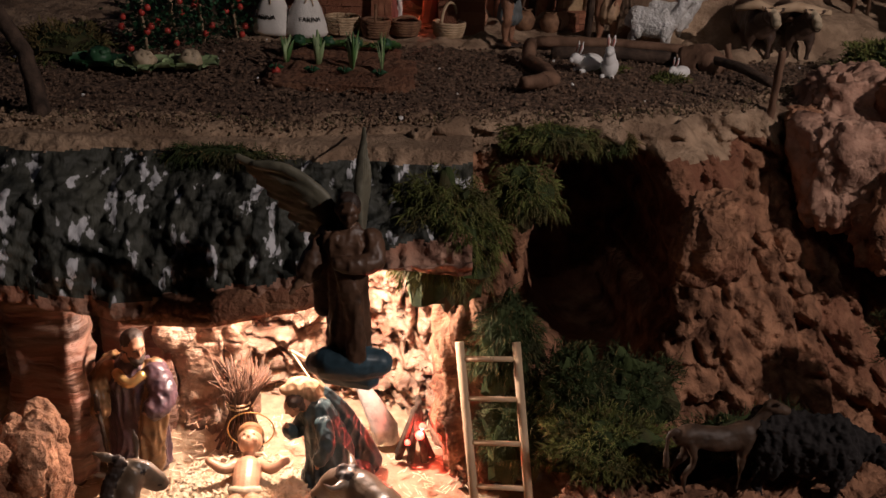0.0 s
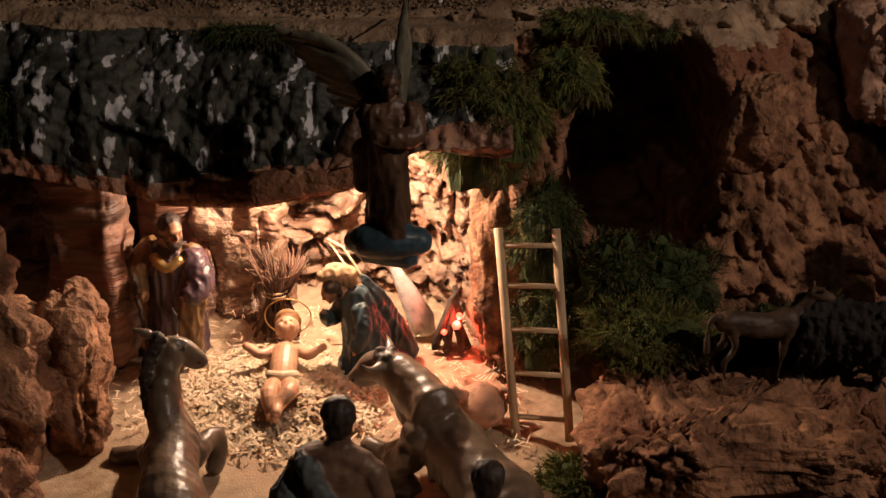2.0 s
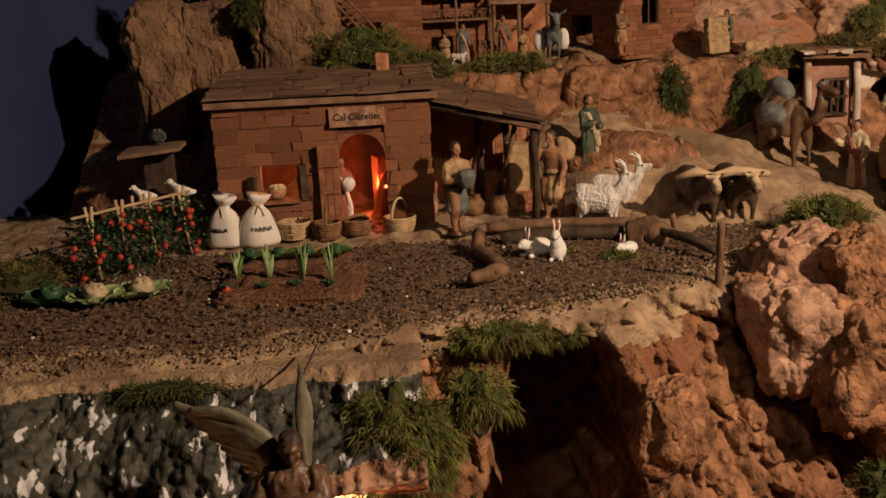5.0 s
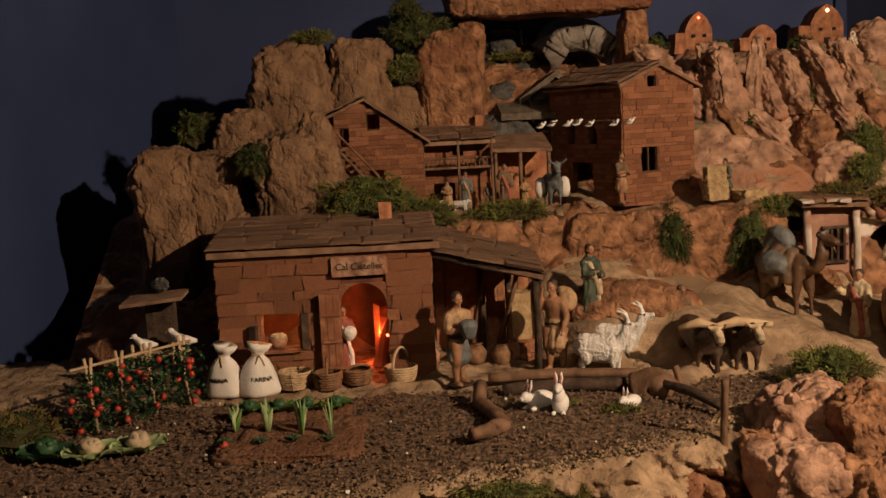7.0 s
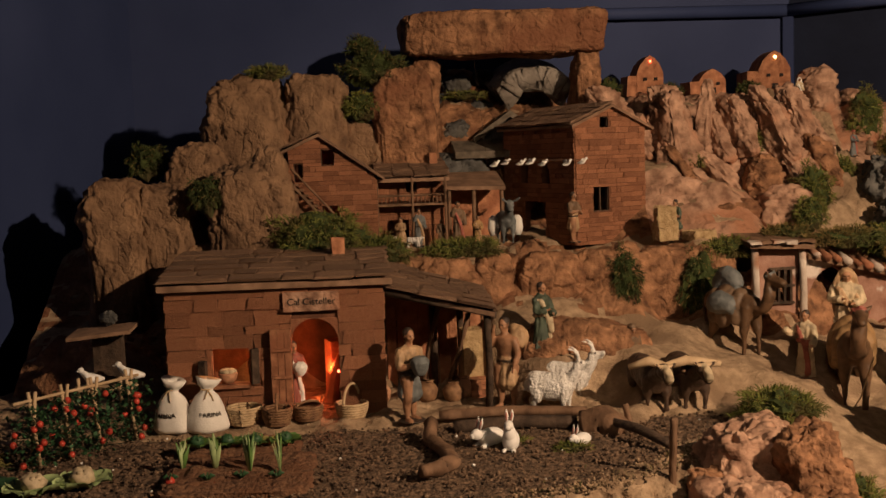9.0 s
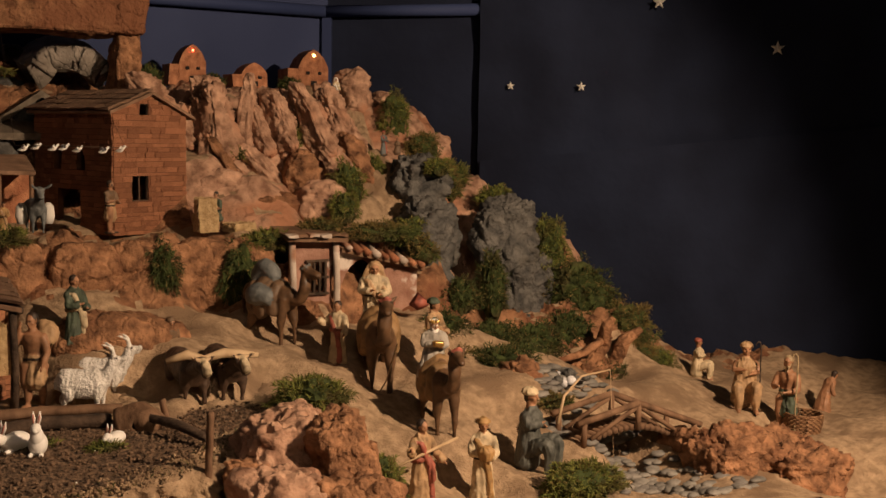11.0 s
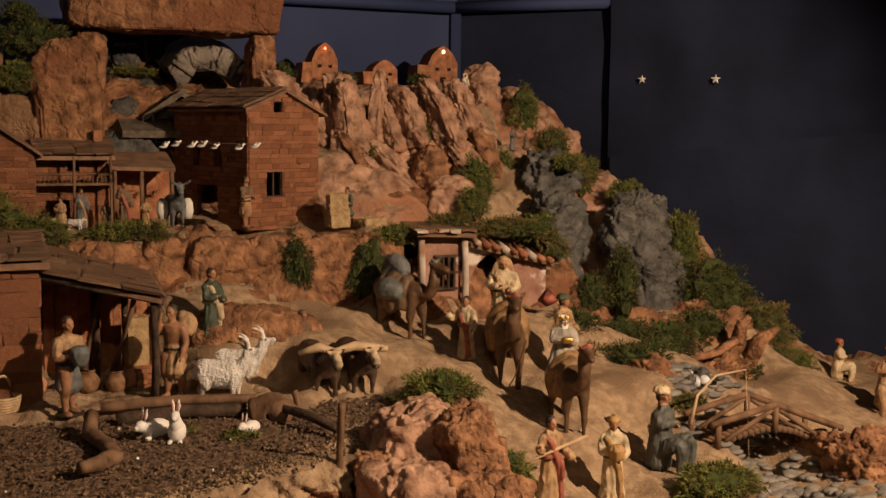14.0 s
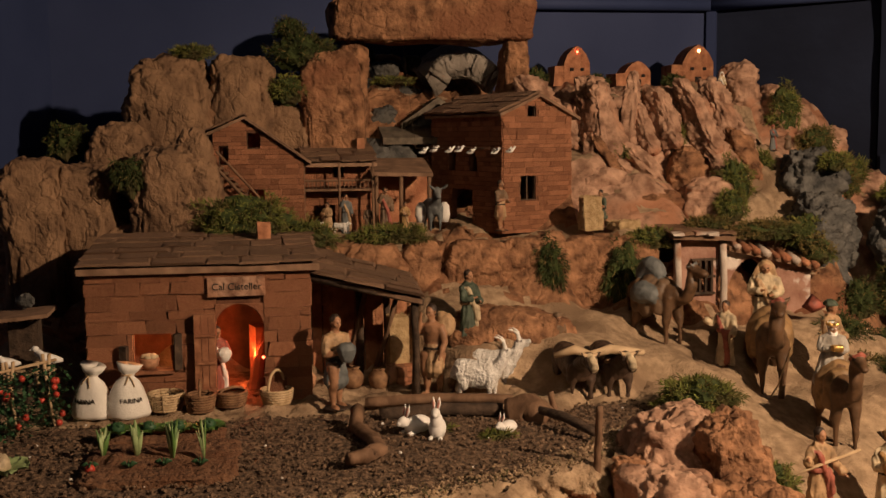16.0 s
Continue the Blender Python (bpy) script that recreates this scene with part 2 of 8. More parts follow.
def lerp(x, table):
    if x <= table[0][0]:
        return table[0][1]
    for (a, b), (c, d) in zip(table, table[1:]):
        if x <= c:
            return b + (d - b) * (x - a) / (c - a)
    return table[-1][1]


def step(a, b, x):
    t = min(1, max(0, (x - a) / (b - a)))
    return t * t * (3 - 2 * t)


# ---- room ----
def panel(name, a, b, z0, z1, mats, thick=0.03):
    a, b = Vector((*a, 0)), Vector((*b, 0))
    d = b - a
    n = Vector((-d.y, d.x, 0)).normalized()
    mb = MB()
    mid = (a + b) / 2 + n * thick / 2
    mb.box((mid.x, mid.y, (z0 + z1) / 2), (d.length, thick, z1 - z0), 0, math.atan2(d.y, d.x))
    return mb.obj(name, mats, smooth=False, kind="structure")


panel("wall_back", (-0.71, 3.9), (1.64, 3.9), 0, 2.75, WALL_BLUE)
panel("wall_left", (-1.45, 1.4), (-0.71, 3.9), 0, 2.75, WALL_BLUE)
panel("wall_corner", (1.64, 3.9), (2.1, 3.55), 0, 2.75, CLOTH_BLUE)


def drape(a, b, z0, z1, sag, bulge):
    a, b = Vector((*a, 0)), Vector((*b, 0))
    d = b - a
    n = Vector((d.y, -d.x, 0)).normalized()

    def fn(u, v):
        p = a + d * u
        w = 0.02 * fbm(Vector((u * 5, v * 2.5, sag)), 3) + 0.006 * math.sin(u * 60 + 3 * v) * (1 - v)
        p = p + n * (w + bulge * math.sin(math.pi * v) + 0.02)
        return p.x, p.y, z0 + (z1 + sag * u - z0) * v

    return fn


sheet("wall_cloth_upper", drape((2.1, 3.53), (3.9, 2.05), 1.42, 2.75, 0.0, 0.0), 60, 24, CLOTH_BLUE)
sheet("wall_cloth_lower", drape((2.1, 3.51), (3.9, 2.03), 0.3, 1.557, 0.25, 0.02), 60, 30, CLOTH_BLUE)
panel("wall_behind_cloth", (2.1, 3.56), (3.95, 2.06), 0, 2.75, BLACK)
panel("wall_right", (3.93, 2.06), (3.93, -1.5), 0, 2.75, BLACK)
panel("wall_front", (3.93, -1.5), (-1.9, -1.5), 0, 2.75, BLACK)
panel("wall_left_front", (-1.9, -1.5), (-1.45, 1.4), 0, 2.75, BLACK)
mb = MB()
mb.box((1.0, 1.2, 2.77), (6.2, 5.7, 0.04))
mb.obj("ceiling", BLACK, smooth=False, kind="structure")
mb = MB()
mb.box((1.0, 1.2, -0.02), (6.2, 5.7, 0.04))
mb.obj("floor", mat("dark_floor", (0.02, 0.018, 0.016), (0.04, 0.036, 0.03), 6, 0.7, 0.1, 60), smooth=False, kind="structure")
mb = MB()
mb.tube([(0.3, 3.87, 2.1), (1.62, 3.87, 2.1)], 0.022, 8)
mb.tube([(1.62, 3.87, 2.1), (2.1, 3.52, 2.11)], 0.022, 8)
mb.obj("trim_top_rail", WALL_BLUE, kind="structure")
mb = MB()
mb.box((1.63, 3.88, 1.4), (0.035, 0.02, 1.4), 0, -0.6)
mb.obj("trim_corner_post", WALL_BLUE, smooth=False, kind="structure")

mb = MB()
mb.box((1.15, 2.35, 0.2), (4.2, 2.9, 0.4))
mb.obj("trim_display_table", BLACK, smooth=False, kind="structure")

# ---- ground: the upper field ----
EDGE = [(-1.2, 1.56), (-0.6, 1.57), (-0.23, 1.58), (0.05, 1.67), (0.31, 1.72), (0.59, 1.86), (0.85, 2.14), (1.0, 2.3)]


def field(u, v):
    x = -1.25 + 2.2 * u
    y0 = lerp(x, EDGE) + 0.02 * fbm(Vector((x * 9, 0, 4)), 3)
    y = y0 + (2.78 - y0) * v
    dirt = step(0.06, 0.16, y - y0 - 0.03 * fbm(Vector((x * 8, y * 8, 1)), 3)) * (1 - step(2.26, 2.32, y))
    z = 1.043 + 0.006 * fbm(Vector((x * 14, y * 14, 0)), 3) + dirt * 0.008 * abs(fbm(Vector((x * 75, y * 75, 2)), 3)) + (1 - dirt) * (0.01 * fbm(Vector((x * 22, y * 22, 5)), 4) + 0.004 * fbm(Vector((x * 90, y * 90, 5)), 2)) - 0.03 * (1 - step(0, 0.03, y - y0)) + 0.015 * step(2.25, 2.45, y)
    return x, y, z


def field_slot(p):
    d = p.y - lerp(p.x, EDGE)
    n = 0.06 * fbm(Vector((p.x * 9, p.y * 9, 3)), 4) + 0.03 * fbm(Vector((p.x * 45, p.y * 45, 7)), 3)
    if d < (0.09 if p.x < 0.0 else 0.075 if p.x < 0.55 else 0.1) + n or p.y > 2.29 + n * 0.4:
        return 1
    return 0


sheet("ground_field", field, 250, 150, [SOIL, SAND_WET], field_slot)

# ---- ground: the hillside behind and to the right ----
SPOTS = [
    (-0.7, 2.6, 1.0), (-0.3, 2.62, 1.0), (0.0, 2.62, 1.0), (0.2, 2.6, 1.0), (0.28, 2.5, 1.0), (0.1, 2.76, 1.2), (-0.2, 2.76, 1.15),
    (0.30, 2.60, 1.06), (0.405, 2.62, 1.25), (0.52, 2.62, 1.22), (0.484, 2.50, 1.15), (0.60, 2.56, 1.19), (0.715, 2.52, 1.17), (0.80, 2.44, 1.13), (0.36, 2.44, 1.04),
    (0.60, 2.40, 1.04), (0.90, 2.36, 1.05), (0.80, 2.25, 0.98), (0.45, 2.30, 0.98), (0.70, 2.62, 1.16), (0.55, 2.74, 1.25), (0.86, 2.74, 1.18), (0.973, 2.60, 1.114),
    (1.113, 2.50, 1.07), (1.214, 2.42, 1.01), (1.246, 2.20, 0.964), (1.085, 1.95, 0.892), (1.244, 1.98, 0.865), (1.443, 2.10, 0.875), (1.59, 2.14, 0.915), (1.72, 2.00, 0.80),
    (1.74, 2.16, 0.80), (1.94, 2.14, 0.885), (2.40, 2.60, 0.900), (2.316, 2.30, 0.885), (2.352, 2.18, 0.835), (2.70, 2.35, 0.82), (2.95, 2.35, 0.85), (3.2, 2.2, 0.86), (1.36, 2.47, 1.03),
    (1.56, 2.42, 1.03), (1.47, 1.93, 0.86), (1.98, 1.97, 0.85), (0.95, 2.05, 0.94), (0.95, 1.8, 0.88), (1.3, 1.7, 0.83), (2.2, 1.8, 0.78), (0.25, 2.86, 1.385), (0.51, 2.85, 1.385),
    (0.98, 2.86, 1.38), (0.75, 2.84, 1.385), (0.3, 3.2, 1.385), (0.6, 3.2, 1.385), (0.0, 2.9, 1.39), (0.0, 3.2, 1.42), (-0.3, 2.9, 1.3), (-0.6, 2.8, 1.2), (-0.6, 3.3, 1.4),
    (1.2, 2.88, 1.375), (1.44, 2.93, 1.37), (1.25, 2.9, 1.36), (1.25, 2.72, 1.12), (1.2, 2.82, 1.2), (1.38, 2.84, 1.18), (1.1, 2.8, 1.2), (1.42, 2.72, 1.15), (1.1, 2.70, 1.13), (1.095, 3.02, 1.42), (1.09, 3.08, 1.53), (0.96, 3.2, 1.58), (0.96, 3.36, 1.68),
    (1.14, 3.35, 1.69), (1.30, 3.33, 1.66), (1.04, 3.6, 1.81), (1.25, 3.6, 1.81), (1.47, 3.6, 1.805), (1.44, 3.08, 1.45), (1.44, 3.2, 1.56), (1.54, 3.42, 1.66), (1.585, 3.3, 1.585),
    (1.64, 3.13, 1.53), (1.62, 3.55, 1.76), (1.80, 3.6, 1.76), (1.93, 3.3, 1.5), (2.10, 3.0, 1.32), (2.2, 2.85, 1.12), (2.33, 2.72, 0.94), (1.54, 2.85, 1.27), (1.58, 2.7, 1.1),
    (1.74, 2.95, 1.15), (1.74, 2.72, 0.98), (1.93, 2.9, 1.1), (2.0, 2.6, 0.92), (0.55, 3.62, 1.78), (0.35, 3.6, 1.8), (0.4, 3.76, 1.92), (0.62, 3.8, 1.92), (0.75, 3.55, 1.72), (0.1, 3.6, 1.6), (2.6, 2.7, 0.88), (2.2, 3.3, 1.0), (2.6, 3.1, 0.8),
]


def height(x, y):
    s = w = 0.0
    for a, b, c in SPOTS:
        d = (x - a) ** 2 + (y - b) ** 2 + 0.0006
        k = d ** -1.6
        s += k * c
        w += k
    return s / w


def hillside():
    nx, ny, x0, y0, d = 240, 128, -0.8, 1.6, 0.0172
    P, F, M = [], [], []
    for j in range(ny + 1):
        for i in range(nx + 1):
            x, y = x0 + i * d, y0 + j * d
            z = height(x, y)
            rough = step(2.72, 2.8, y) * (1 - 0.8 * step(2.83, 2.86, y) * (1 - step(3.3, 3.35, y)) * (1 - step(1.2, 1.4, x)))
            q = Vector((x, y, z))
            z += 0.01 * fbm(q * 8, 4) + 0.006 * fbm(q * 30, 3) + 0.035 * rough * crag(q, 12, (1, 1, 1))
            P.append(Vector((x, y, z)))
    for j in range(ny):
        for i in range(nx):
            x, y = x0 + i * d, y0 + j * d
            if (x < 0.3 and y < 2.5) or (x < 0.92 and y < 2.2 and y < lerp(x, EDGE) + 0.5) or (x < 1.0 and y < lerp(x, EDGE) + 0.02 and x < 0.85):
                continue
            if x > 1.64 and y > 3.86 - (x - 1.64) * 0.8:
                continue
            a = j * (nx + 1) + i
            F.append((a, a + 1, a + nx + 2, a + nx + 1))
            mid = (P[a] + P[a + nx + 2]) / 2
            slope = max(P[k].z for k in F[-1]) - min(P[k].z for k in F[-1])
            n = fbm(mid * 5, 3)
            path = abs(mid.x - 1.46 - 0.1 * (mid.y - 3.0)) < 0.1 and 2.95 < mid.y < 3.6
            M.append(0 if mid.y < 2.7 else 0 if (slope < (0.022 if mid.y < 2.72 else 0.013) + 0.005 * n or path) else 2 if mid.x > 0.88 and mid.y > 2.95 else 1)
    mb = MB()
    mb.v, mb.f, mb.m = [tuple(p) for p in P], F, M
    return mb.obj("ground_hillside", [SAND_WET, CORK, CORK_PALE], kind="structure")


hillside()

# ---- grotto ----
sheet("ground_grotto", lambda u, v: (-0.95 + 1.35 * u, 0.85 + 1.0 * v, 0.468 + 0.007 * fbm(Vector((u * 12, v * 10, 0)), 4) + 0.03 * step(0.6, 0.9, v)), 120, 100, SAND)

LIP = [(-1.2, 0.84), (-0.66, 0.845), (-0.42, 0.815), (-0.25, 0.85), (-0.14, 0.885), (0.02, 0.92), (0.1, 0.93)]
PROFILE = [(0.0, 1.66, 1.035), (0.2, 1.57, 1.035), (0.34, 1.53, 1.0), (0.5, 1.46, 0.96), (0.68, 1.41, 0.9), (0.8, 1.395, 0.0), (0.86, 1.43, -0.012), (1.0, 1.86, 0.05)]


def roof(u, v):
    x = -1.15 + 1.22 * u
    zb = lerp(x, LIP)
    y = lerp(v, [(a, b) for a, b, c in PROFILE])
    z = lerp(v, [(a, c if c > 0.5 else zb + c) for a, b, c in PROFILE])
    p = Vector((x, y, z))
    k = 0.028 * step(0.1, 0.35, v)
    s = (0.8 * fbm(p * 6, 3) + 0.5 * fbm(Vector((p.x * 22, p.y * 14, p.z * 12)), 4) + 0.3 * fbm(p * 70, 2)) * k
    return x, y - s, z + 0.4 * s + 0.012 * fbm(Vector((x * 10, 0, 1)), 3) * step(0.5, 0.8, v)


def roof_slot(p):
    zb = lerp(p.x, LIP)
    if p.z < zb + 0.022 + 0.012 * fbm(p * 12, 2) or p.y > 1.6 and p.z < 0.97:
        return 2
    return 0


def snow_slot(p):
    s = roof_slot(p)
    return 3 if s == 0 and p.z > 1.02 else s


sheet("rock_overhang", roof, 300, 110, [SNOW_ROCK, SNOW, CORK_PALE, SAND_WET], snow_slot, label="dark painted rock overhang streaked with snow dust", category="rock", kind="")


def back_wall(u, v):
    w = -1.0 + 1.12 * u
    y = 1.75 - 0.35 * step(0.62, 1.0, abs(2 * u - 1)) * (1 if u < 0.5 else 0.55)
    p = Vector((w, y, 0.44 + 0.52 * v))
    s = crag(p + Vector((0, 0, 0.06 * fbm(p * 9, 2))), 12, (0.35, 1, 1.9)) * 0.055 + 0.022 * fbm(Vector((p.x * 18, 0, p.z * 60)), 3)
    return p.x, p.y - s, p.z


sheet("wall_grotto", back_wall, 220, 130, GROTTO_BARK)
rock("cork_pillar", (0.082, 1.57, 0.45), (0.105, 0.11, 0.5), 3, CORK, 0.2, 0.6, label="charred red-brown cork pillar beside the fire")
rock("cork_pillar", (-0.58, 1.52, 0.44), (0.13, 0.12, 0.42), 5, BARK_RINGS, 0.14, 0.6, stretch=(0.4, 0.4, 2.0), label="ringed cork tree trunk holding up the overhang")
rock("cork_pillar", (-0.46, 1.66, 0.44), (0.12, 0.12, 0.42), 6, BARK_RINGS, 0.18, 0.6, label="brown cork pillar behind the bearded figure")
rock("cork_rock", (-0.37, 1.67, 0.44), (0.14, 0.1, 0.34), 8, GROTTO_BARK, 0.3, 0.6, label="pale glossy twisted cork rock in the grotto")
rock("cork_rock", (-0.64, 1.24, 0.44), (0.18, 0.22, 0.4), 9, CORK, 0.2, 0.7, taper=0.3, label="rough brown cork boulder beside the grotto")
rock("cork_rock", (-0.545, 1.3, 0.44), (0.1, 0.14, 0.27), 10, CORK, 0.2, 0.7, label="reddish cork boulder at the grotto mouth")
rock("cork_rock", (-0.6, 1.06, 0.44), (0.17, 0.14, 0.17), 11, CORK, 0.2, 0.7, label="low cork rock at the grotto mouth")
mb = MB()
mb.tube([(-0.43, 1.42, 0.82), (-0.3, 1.40, 0.835), (-0.17, 1.41, 0.86), (-0.1, 1.43, 0.88)], [0.022, 0.025, 0.022, 0.017], 10, fold=0.1)
mb.obj("cork_strip", CORK, label="rounded strip of cork under the rock overhang", category="cork strip")


# ---- cliff with the dark cave, right of the grotto ----
def cliff(u, v):
    x0 = -0.03 + 0.1 * step(0.25, 0.4, v) + 0.015 * fbm(Vector((v * 14, 3, 3)), 3)
    x = x0 + (1.22 - x0) * u
    yt = lerp(x, EDGE) if x < 0.85 else lerp(x, [(0.85, 2.14), (1.2, 1.8)])
    zt = lerp(x, [(0.8, 1.045), (0.9, 0.99), (1.0, 0.9), (1.22, 0.78)]) + 0.02 * fbm(Vector((x * 7, 0, 8)), 3)
    yb = lerp(x, [(0, 1.5), (0.2, 1.5), (0.45, 1.45), (0.8, 1.5), (1.2, 1.55)])
    k = v ** 0.75
    y = yt + (yb - yt) * k + 0.05 * math.sin(math.pi * v)
    z = zt + (0.46 - zt) * v
    p = Vector((x, y, z))
    c = ((x - 0.3) / 0.115) ** 2 + ((z - 0.78) / 0.23) ** 2
    hole = 1 - step(0.55, 1.25, c + 0.3 * fbm(p * 12, 2))
    s = crag(p, 10, (1.1, 1, 0.6)) * 0.055
    b = 0.06 * (1 - step(0.3, 1.3, ((x - 0.43) / 0.1) ** 2 + ((z - 0.93) / 0.09) ** 2))
    return p.x, p.y - s * (1 - hole) - b + 0.45 * hole, p.z


def cliff_slot(p):
    if p.z > 1.0 + 0.03 * fbm(p * 9, 3):
        return 1
    return 0


sheet("cliff_face", cliff, 220, 130, [CORK, SAND_WET], cliff_slot, label="rough cork cliff with a dark cave opening", category="cliff", kind="structure")
rock("cork_ledge", (0.42, 1.27, 0.36), (0.44, 0.27, 0.25), 14, CORK, 0.13, 0.4, k=12, stretch=(1.3, 1.3, 0.55), res=(150, 90), label="fissured cork-bark ledge in front of the cave")
rock("cork_ledge", (0.8, 1.3, 0.36), (0.5, 0.5, 0.26), 15, CORK, 0.1, 0.5, label="low dark cork ledge beside the cliff")
rock("cork_rock", (0.425, 1.5, 0.87), (0.11, 0.12, 0.14), 16, CORK, 0.16, 0.6, label="hanging cork block beside the cave mouth")

# ---- orange rocks between field and path ----
for i, (x, y, z, sx, sy, sz) in enumerate([
    (0.76, 1.93, 0.9, 0.17, 0.16, 0.22), (0.85, 1.86, 0.86, 0.15, 0.16, 0.27), (0.89, 1.96, 0.84, 0.11, 0.14, 0.24), (0.72, 1.78, 0.86, 0.16, 0.13, 0.2),
    (0.83, 1.74, 0.8, 0.17, 0.14, 0.24), (0.89, 1.76, 0.74, 0.12, 0.14, 0.25), (0.84, 2.06, 0.9, 0.12, 0.14, 0.2), (0.68, 1.88, 0.92, 0.1, 0.1, 0.14)]):
    rock("cork_rock", (x, y, z), (sx, sy, sz), 20 + i, CORK_PALE if i % 3 == 0 else CORK, 0.17, 0.6, k=10, stretch=(1.2, 1.2, 0.6), label="orange-brown cork rock at the field's edge", group="rocks at the field's edge")

# ---- towers of cork on the left and the rock gate ----
TOWERS = [
    ((-0.56, 2.93, 1.0), (0.189, 0.2, 0.59)), ((-0.44, 2.95, 1.0), (0.177, 0.2, 0.57)), ((-0.345, 2.9, 1.0), (0.106, 0.14, 0.42)), ((-0.205, 2.88, 1.1), (0.295, 0.22, 0.5)),
    ((-0.37, 3.05, 1.3), (0.177, 0.14, 0.38)), ((-0.245, 3.24, 1.35), (0.307, 0.2, 0.52)), ((-0.06, 3.26, 1.4), (0.189, 0.18, 0.47)), ((0.075, 3.28, 1.4), (0.165, 0.16, 0.33)),
    ((0.21, 3.26, 1.35), (0.189, 0.16, 0.53)),
]
for i, (p, s) in enumerate(TOWERS):
    rock("cork_tower", p, s, 40 + i, CORK_COLUMN if i != 8 else CORK, 0.11, 0.4, taper=0.25 if i in (3, 5) else 0.06, k=10, stretch=(1.0, 1.0, 0.6), res=(96, 80), label="tall furrowed cork-bark tower against the blue wall", group="cork towers")
rock("cork_tower", (-0.17, 2.87, 1.4), (0.15, 0.16, 0.27), 52, CORK_COLUMN, 0.1, 0.7, taper=0.4, k=10, stretch=(1, 1, 0.7), label="pointed cork-bark crag beside the houses", group="cork towers")
rock("rock_lintel", (0.53, 3.42, 1.92), (0.63, 0.2, 0.14), 55, CORK, 0.07, 0.25, k=9, stretch=(1.5, 1, 0.3), res=(140, 60), label="massive cork lintel bridging two rock pillars")
rock("cork_pillar", (0.76, 3.42, 1.6), (0.09, 0.12, 0.36), 56, CORK, 0.16, 0.5, lean=(0.04, 0), label="twisted cork pillar under the rock lintel")
rock("cork_pillar", (0.28, 3.45, 1.5), (0.1, 0.14, 0.46), 57, CORK, 0.14, 0.5, label="cork pillar under the rock lintel")
PLASTER = mat("cracked_grey_plaster", (0.14, 0.12, 0.1), (0.34, 0.3, 0.26), 14, 0.9, 0.7, 60, (0.2, 0.17, 0.14), 8, dist=0.006, coarse=26)


def vault(u, v):
    a = math.pi * (0.18 + 0.64 * u)
    r = 1 + 0.06 * fbm(Vector((u * 6, v * 4, 2)), 3)
    return 0.64 - 0.15 * r * math.cos(a) * (1 + 0.1 * v), 3.47 + 0.22 * v, 1.72 + (0.17 + 0.05 * v) * r * math.sin(a) ** 0.8


sheet("grey_vault", vault, 60, 30, PLASTER, label="grey cracked plaster vault inside the rock gate", category="vault", kind="").modifiers.new("thickness", "SOLIDIFY").thickness = 0.075
for i, (x, y, z, s) in enumerate([(0.35, 3.6, 1.75, 0.1), (0.4, 3.66, 1.82, 0.09), (0.47, 3.6, 1.73, 0.09), (0.5, 3.7, 1.85, 0.08), (0.38, 3.5, 1.66, 0.1), (0.33, 3.68, 1.86, 0.1)]):
    rock("grey_stone", (x, y, z), (s, s, s * 0.7), 60 + i, GREY_ROCK, 0.16, 0.7, label="pale grey stone on the slope behind the village", group="stones behind the village")
rock("grey_slab", (0.37, 3.36, 1.5), (0.22, 0.2, 0.13), 68, GREY_ROCK, 0.1, 0.6, taper=0.3, label="flat grey slab of rock behind the houses")

# ---- crags ----
crags = random.Random(5)
for i in range(19):
    low = i % 3 == 2
    x = 0.92 + 0.033 * i + crags.uniform(-0.03, 0.03)
    rock("cork_crag", (x, (3.12 if low else 3.22) + crags.uniform(-0.02, 0.06), (1.45 if low else 1.54) + crags.uniform(0.0, 0.05)), (crags.uniform(0.06, 0.12), 0.11, crags.uniform(0.11, 0.17) if low else crags.uniform(0.16, 0.26)), 70 + i, CORK if low and i % 2 else CORK_PALE, 0.22, crags.uniform(0.5, 0.75), lean=(crags.uniform(-0.11, 0.02), 0.1), taper=crags.uniform(0.0, 0.35), rz=crags.uniform(-35, 35), k=12, stretch=(1.2, 1.2, 0.7), label="pale leaning slab of cork crag below the hilltop houses", group="leaning crags")
for i, (x, y, z, sx, sz) in enumerate([(1.12, 3.1, 1.35, 0.34, 0.12), (1.3, 3.08, 1.35, 0.2, 0.15), (1.0, 3.14, 1.38, 0.24, 0.16), (1.27, 3.16, 1.4, 0.14, 0.2), (1.6, 3.56, 1.68, 0.14, 0.19), (1.72, 3.58, 1.68, 0.12, 0.12), (1.27, 3.42, 1.6, 0.16, 0.19), (1.7, 3.46, 1.6, 0.12, 0.16), (1.86, 3.44, 1.52, 0.14, 0.14)]):
    rock("cork_crag", (x, y, z), (sx, 0.16, sz), 85 + i, CORK_PALE if i % 3 else CORK, 0.12, 0.75, k=9, stretch=(0.5, 1, 1.6), taper=0.25, label="weathered orange cork crag on the steep hillside", group="hillside crags")
